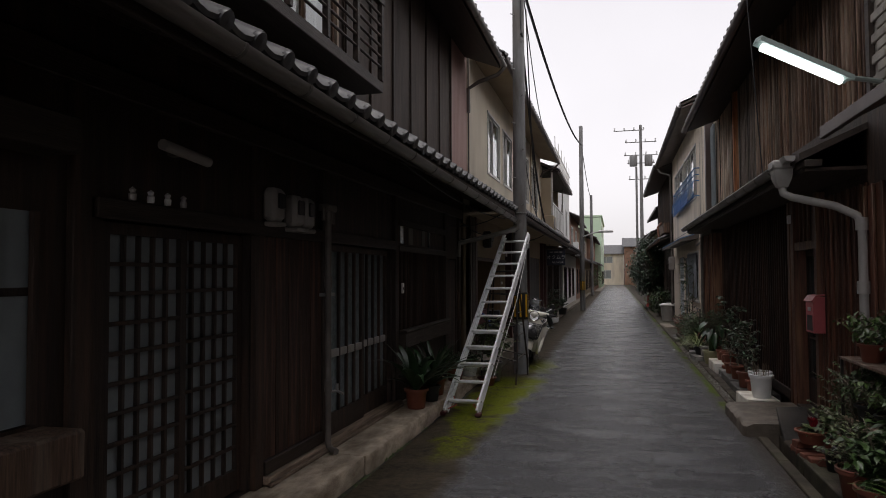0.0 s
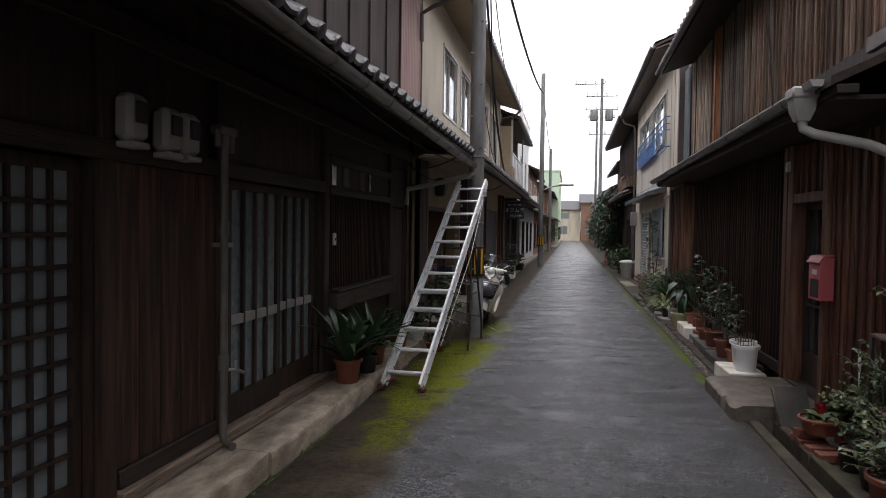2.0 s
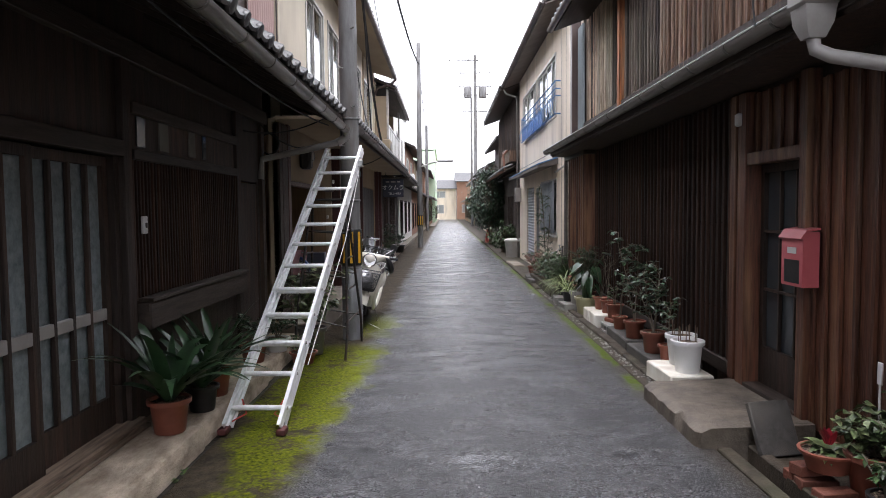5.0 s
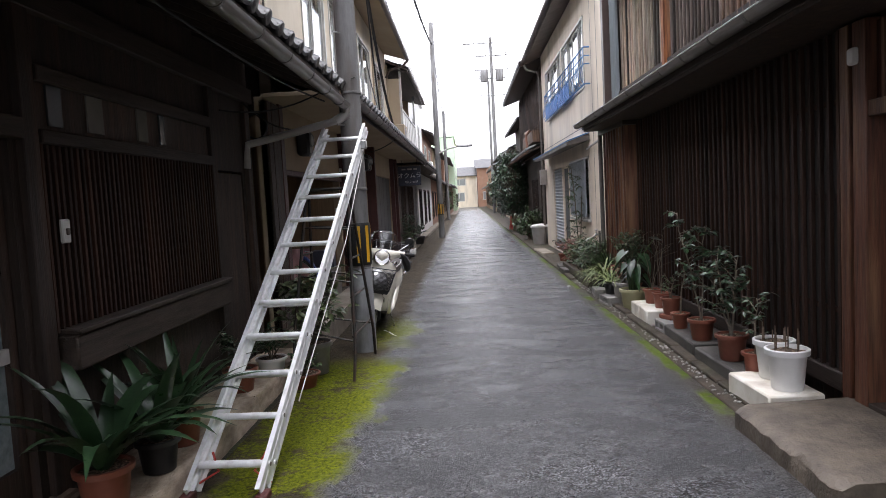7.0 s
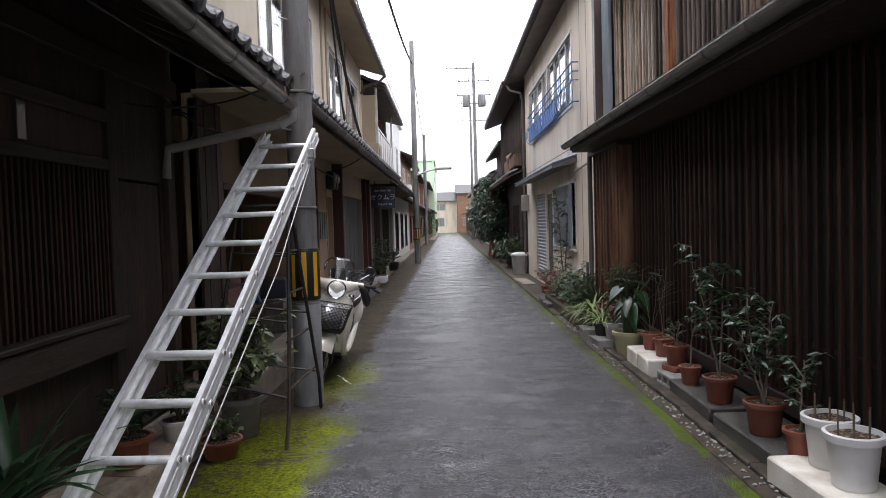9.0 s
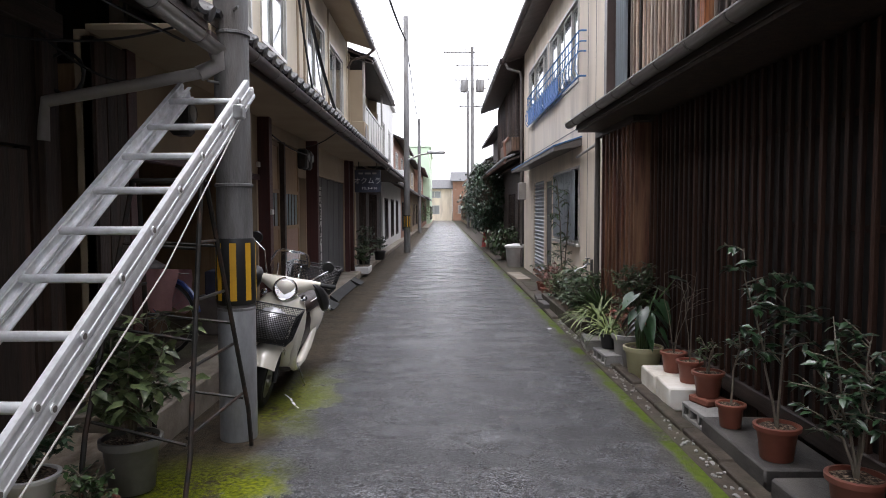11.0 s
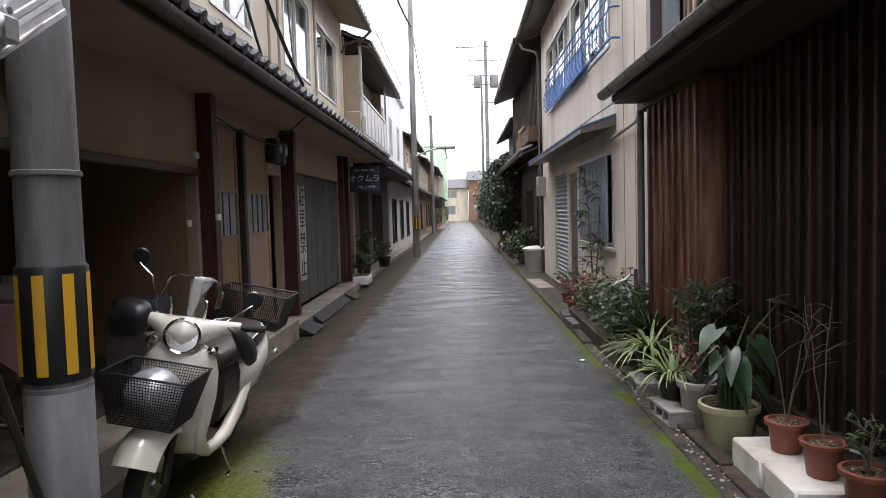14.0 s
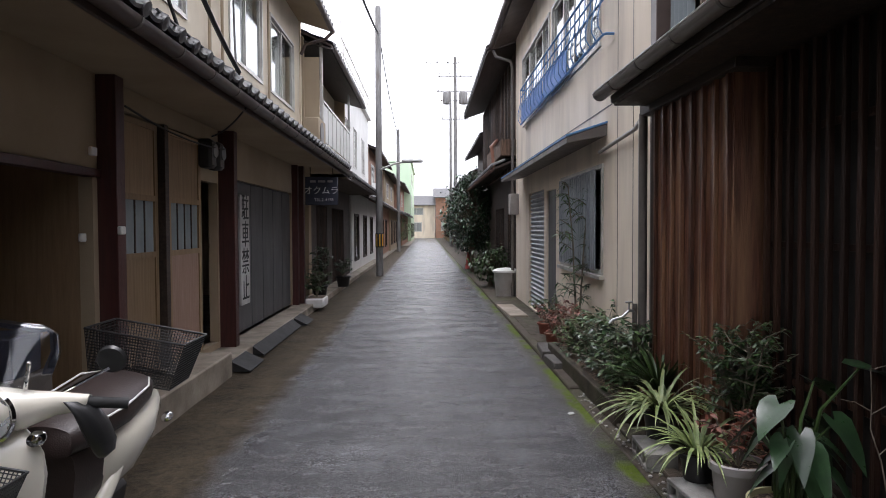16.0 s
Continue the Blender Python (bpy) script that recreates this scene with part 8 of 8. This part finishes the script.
part("frame", Geo().tube([(0.54, 0, 0.33), (0.42, 0, 0.78), (0.4, 0, 0.95)], 0.016, 8).tube([(0.43, 0, 0.72), (0.0, 0, 0.3), (-0.12, 0, 0.85)], 0.018, 8).tube([(0, 0, 0.3), (-0.54, 0, 0.33), (-0.1, 0, 0.75)], 0.01, 8), "blue_paint", bi)
part("handlebar", Geo().tube([(0.2, -0.28, 1.02), (0.4, -0.1, 0.98), (0.4, 0.1, 0.98), (0.2, 0.28, 1.02)], 0.011, 8), "chrome", bi)
part("saddle", Geo().loft([ring(-0.28, 0, 0.9, 0.1, 0.03), ring(-0.12, 0, 0.9, 0.06, 0.03), ring(0.02, 0, 0.9, 0.025, 0.02)]), "black", bi)
part("carrier", Geo().tube([(-0.3, 0.06, 0.72), (-0.75, 0.06, 0.72), (-0.75, -0.06, 0.72), (-0.3, -0.06, 0.72)], 0.006, 6), "steel", bi)
cl = Geo()
for i in range(9):
    for j in range(13):
        s = -1 + 2 * j / 12
        fall = max(0, abs(s) - 0.35)
        cl.v.append((-0.3 - 0.055 * i + 0.015 * math.sin(j * 1.3), 0.09 * min(1, abs(s) / 0.35) * (1 if s > 0 else -1) + 0.05 * s + 0.012 * math.sin(i * 1.9 + j), 0.755 - 0.55 * fall - 0.02 * math.sin(i * 1.2) * fall * 3))
cl.f = [(i * 13 + j, i * 13 + j + 1, (i + 1) * 13 + j + 1, (i + 1) * 13 + j) for i in range(8) for j in range(12)]
part("cloth", cl, "pink_cloth", bi, "pink cloth draped over the carrier", angle=80)


def crumple(x, y, z, r, h, material, name, label, category):
    g = Geo()
    n = 20
    for k in range(9):
        u = k / 8
        for i in range(n):
            a = 2 * math.pi * i / n
            rr = r * math.sin(math.pi * (0.12 + 0.85 * u)) ** 0.6 * (1 + 0.35 * noise.noise((math.cos(a) * 2.6, math.sin(a) * 2.6, u * 3 + x)))
            g.v.append((rr * math.cos(a), rr * math.sin(a), h * u * (1 + 0.4 * noise.noise((math.cos(a) * 1.7 + 3, math.sin(a) * 1.7, u + x)))))
    g.f = [(k * n + i, k * n + (i + 1) % n, (k + 1) * n + (i + 1) % n, (k + 1) * n + i) for k in range(8) for i in range(n)] + [tuple(reversed(range(n))), tuple(8 * n + i for i in range(n))]
    t = new(name, mesh_of(name, g, material, angle=70))
    t.matrix_basis = pose(x, y, z)
    tagged(t, label, category)


M["carton_brown"] = mat("carton_brown", (0.16, 0.1, 0.06), 0.8, dark=(0.1, 0.06, 0.035), scale=4, bump=0.1)
M["bag_white"] = mat("bag_white", (0.5, 0.48, 0.47), 0.4, dark=(0.34, 0.32, 0.31), scale=9.0, amount=0.6, bump=0.6, fine=14, stain=(0.35, 0.02, 0.02), stain_scale=3.5, stain_amount=0.85)
block(-3.4, 13.6, 0.241, 0.7, 0.5, 0.6, "carton_brown", "cardboard_box", "brown cardboard box on the garage floor", "box", 8)
crumple(-3.4, 13.6, 0.842, 0.34, 0.22, "bag_white", "plastic_bag", "white and red plastic bag on a box", "bag")
block(-2.45, 13.8, 0.241, 0.35, 0.45, 0.4, "pipe_dark", "storage_crate", "grey storage crate inside the garage", "crate", -5)
block(-2.45, 13.8, 0.642, 0.3, 0.36, 0.24, "sign_dark", "carton", "blue and white printed carton on a crate", "carton", 6)


# ---------------------------------------------------------------- signs
def letters(text, size, material, parent, m, name="lettering"):
    cu = bpy.data.curves.new(name, "FONT")
    cu.body, cu.size, cu.align_x, cu.align_y, cu.extrude = text, size, "CENTER", "CENTER", 0.002
    ob = bpy.data.objects.new(name, cu)
    scene.collection.objects.link(ob)
    me = bpy.data.meshes.new_from_object(ob.evaluated_get(bpy.context.evaluated_depsgraph_get()))
    bpy.data.objects.remove(ob)
    me.materials.clear()
    me.materials.append(M[material])
    t = new(name, me)
    t.parent = parent
    t.matrix_basis = m
    return t


sg = thing("shop_sign", -1.84, 22.05, 1.9, "dark hanging shop sign with white lettering", "sign")
part("panel", Geo().box(-0.29, 0.29, -0.03, 0.03, 0.0, 0.5, 0.006), "sign_dark", sg)
part("hanger", Geo().tube([(-0.2, 0, 0.5), (-0.2, 0, 0.68)], 0.008, 6).tube([(0.2, 0, 0.5), (0.2, 0, 0.68)], 0.008, 6), "iron", sg)
letters("オクムラ", 0.155, "letter_white", sg, pose(0.0, -0.033, 0.25, 90, 0, 0))
letters("TEL.2-4158", 0.075, "letter_white", sg, pose(0.04, -0.033, 0.09, 90, 0, 0))
for x0, x1 in ((-0.2, -0.1), (-0.06, 0.07), (0.11, 0.2)):
    part("small_writing", bar(x0, x1, -0.034, -0.03, 0.4, 0.44, 0), "pvc", sg)
np_ = thing("notice_board", -2.345, 18.75, 0.5, "white upright no-parking board on the shutters", "sign")
part("panel", Geo().box(-0.02, 0.012, -0.21, 0.21, 0.0, 1.42, 0.004), "sign_white", np_)
for i, ch in enumerate("駐車禁止"):
    letters(ch, 0.36, "letter_black", np_, pose(0.0145, 0.0, 1.24 - 0.35 * i, 90, 0, 90))
gs = thing("notice_sign", -2.78, 17.4, 1.45, "small green sign on the recess wall", "sign")
part("panel", Geo().box(-0.005, 0.01, -0.12, 0.12, 0, 0.32, 0.003), M.setdefault("sign_green", mat("sign_green", (0.03, 0.16, 0.12), 0.5, bump=0.0)), gs)
ext = thing("fire_extinguisher_box", -2.75, 17.4, 0.75, "red fire extinguisher box in the recess", "box")
part("case", Geo().box(-0.03, 0.12, -0.1, 0.1, 0, 0.3, 0.012), "red_plastic", ext)

# fittings under the cream eave
for x, y, z in ((-2.3, 12.25, 2.1), (-2.3, 17.0, 2.12), (-2.3, 17.28, 2.12)):
    mt = thing("electricity_meter", x, y, z, "black electricity meter under the cream eave", "meter", "black meters")
    part("case", Geo().box(-0.03, 0.12, -0.1, 0.1, 0.0, 0.3, 0.03), "black", mt)
    part("face", Geo().lathe([(0, 0), (0.07, 0), (0.075, 0.02), (0.05, 0.035), (0, 0.04)], 18, pose(0.12, 0, 0.18, 0, 90, 0)), "window_glass", mt)
for x, y, z in ((-2.2, 14.82, 1.45), (-2.3, 14.62, 2.0), (-2.42, 14.7, 1.4)):
    bx_ = thing("switch_box", x, y, z, "small cream switch box on the post", "switch", "switch boxes")
    part("case", Geo().box(0, 0.03, -0.04, 0.04, 0, 0.06, 0.006), "white_plastic", bx_)
for pts, sag in ((((-2.2, 14.95, 2.4), (-2.15, 17.3, 2.35)), 0.06), (((-1.5, 15.8, 2.58), (-2.2, 17.0, 2.45)), 0.05), (((-1.55, 13.9, 2.78), (-1.65, 18.7, 2.76)), -0.02)):
    wire(pts, 0.009, sag, label="thin cable under the cream eave")
ac = thing("air_conditioner", -2.1, 22.95, 2.93, "beige outdoor air-conditioner unit on the lower roof", "air conditioner")
part("case", Geo().box(-0.15, 0.15, -0.4, 0.4, 0.08, 0.62, 0.015), "tan_wall", ac)
part("grille", Geo().lathe([(0.08, 0), (0.2, 0), (0.21, 0.012), (0.19, 0.015), (0.08, 0.01)], 24, pose(0.15, -0.1, 0.35, 0, 90, 0)), "pipe_dark", ac)
part("stand", Geo().box(-0.15, 0.15, -0.36, -0.3, -0.02, 0.08, 0.004).box(-0.15, 0.15, 0.3, 0.36, -0.02, 0.08, 0.004), "iron", ac)
ac2 = thing("air_conditioner", -2.25, 41.0, 2.9, "white outdoor air-conditioner unit on a far wall", "air conditioner")
part("case", Geo().box(-0.15, 0.15, -0.4, 0.4, 0.0, 0.6, 0.015), "white_plastic", ac2)
mb = thing("meter_box", 1.84, 23.7, 1.75, "grey meter box on the rendered wall", "meter box")
part("case", Geo().box(-0.12, 0.06, -0.15, 0.15, 0, 0.42, 0.012), "pvc", mb)
# kerb ramps
for y0, y1, w in ((16.85, 17.45, 0.2), (17.75, 20.1, 0.13), (20.2, 20.8, 0.2)):
    rp = Geo().prism([(-2.0, 0.01), (-1.998 + w, 0.012), (-1.998 + w, 0.02), (-2.0, 0.12)], 1, y0, y1)
    solo("kerb_ramp", rp, "rubber", "black rubber kerb ramp against the doorstep", "kerb ramp", "kerb ramps")
# paint marks, litter
pm_ = Geo()
for a, b in (((-1.44, 12.15), (-1.385, 12.06)), ((-1.37, 12.04), (-1.34, 11.95)), ((-1.33, 11.93), (-1.29, 11.84)), ((-1.28, 11.82), (-1.25, 11.77))):
    d = (Vector((*b, 0)) - Vector((*a, 0))).normalized().cross(Vector((0, 0, 1))) * random.uniform(0.006, 0.011)
    A, B2 = Vector((*a, 0.0125)), Vector((*b, 0.0125))
    pm_.add([A - d, A + d, B2 + d * 0.8, B2 - d * 0.8], [(0, 1, 2, 3)])
solo("paint_mark", pm_, "letter_white", "worn white paint mark on the asphalt", "paint mark", kind="structure")
block(1.17, 15.16, 0.006, 0.05, 0.035, 0.012, "white_plastic", "litter", "small white scrap on the asphalt", "litter", 30, c=0.004)

hose = thing("hose_coil", -2.36, 10.74, 2.3, "black hose coil hanging under the eave", "hose")
part("coil", Geo().tube([(0.11 * math.cos(k * 0.5), 0.004 * (k % 5), 0.12 * math.sin(k * 0.5)) for k in range(40)], 0.009, 6), "cable", hose)

# weeds in the joint before the step, grit along the drain
wd = Geo()
for i in range(26):
    cy = rnd.choice((4.75, 5.05, 5.2, 5.9, 6.15, 6.3, 7.0)) + rnd.gauss(0, 0.08)
    cx = -1.975 + rnd.uniform(-0.015, 0.02)
    for k in range(7):
        a_ = rnd.uniform(0, 6.283)
        leaf(wd, (cx, cy, -0.03), (math.cos(a_), math.sin(a_), rnd.uniform(0.5, 1.6)), rnd.uniform(0.025, 0.06), 0.014, 0.8, 3)
solo("weeds", wd, "leaf_fresh", "small green weeds in the joint before the step", "weeds", kind="stuff")
gt = Geo()
for i in range(420):
    cx, cy, r_ = rnd.uniform(1.34, 1.52), rnd.uniform(8.6, 15.8), rnd.uniform(0.004, 0.014)
    gt.box(-r_, r_ * rnd.uniform(0.7, 1.1), -r_ * 0.8, r_, -0.002, r_ * rnd.uniform(0.6, 1.1), r_ * 0.4, pose(cx, cy, 0.008, rnd.uniform(-15, 15), rnd.uniform(-15, 15), rnd.uniform(0, 360)))
solo("grit", gt, "block", "loose grit and pebbles along the drain", "grit", kind="stuff")
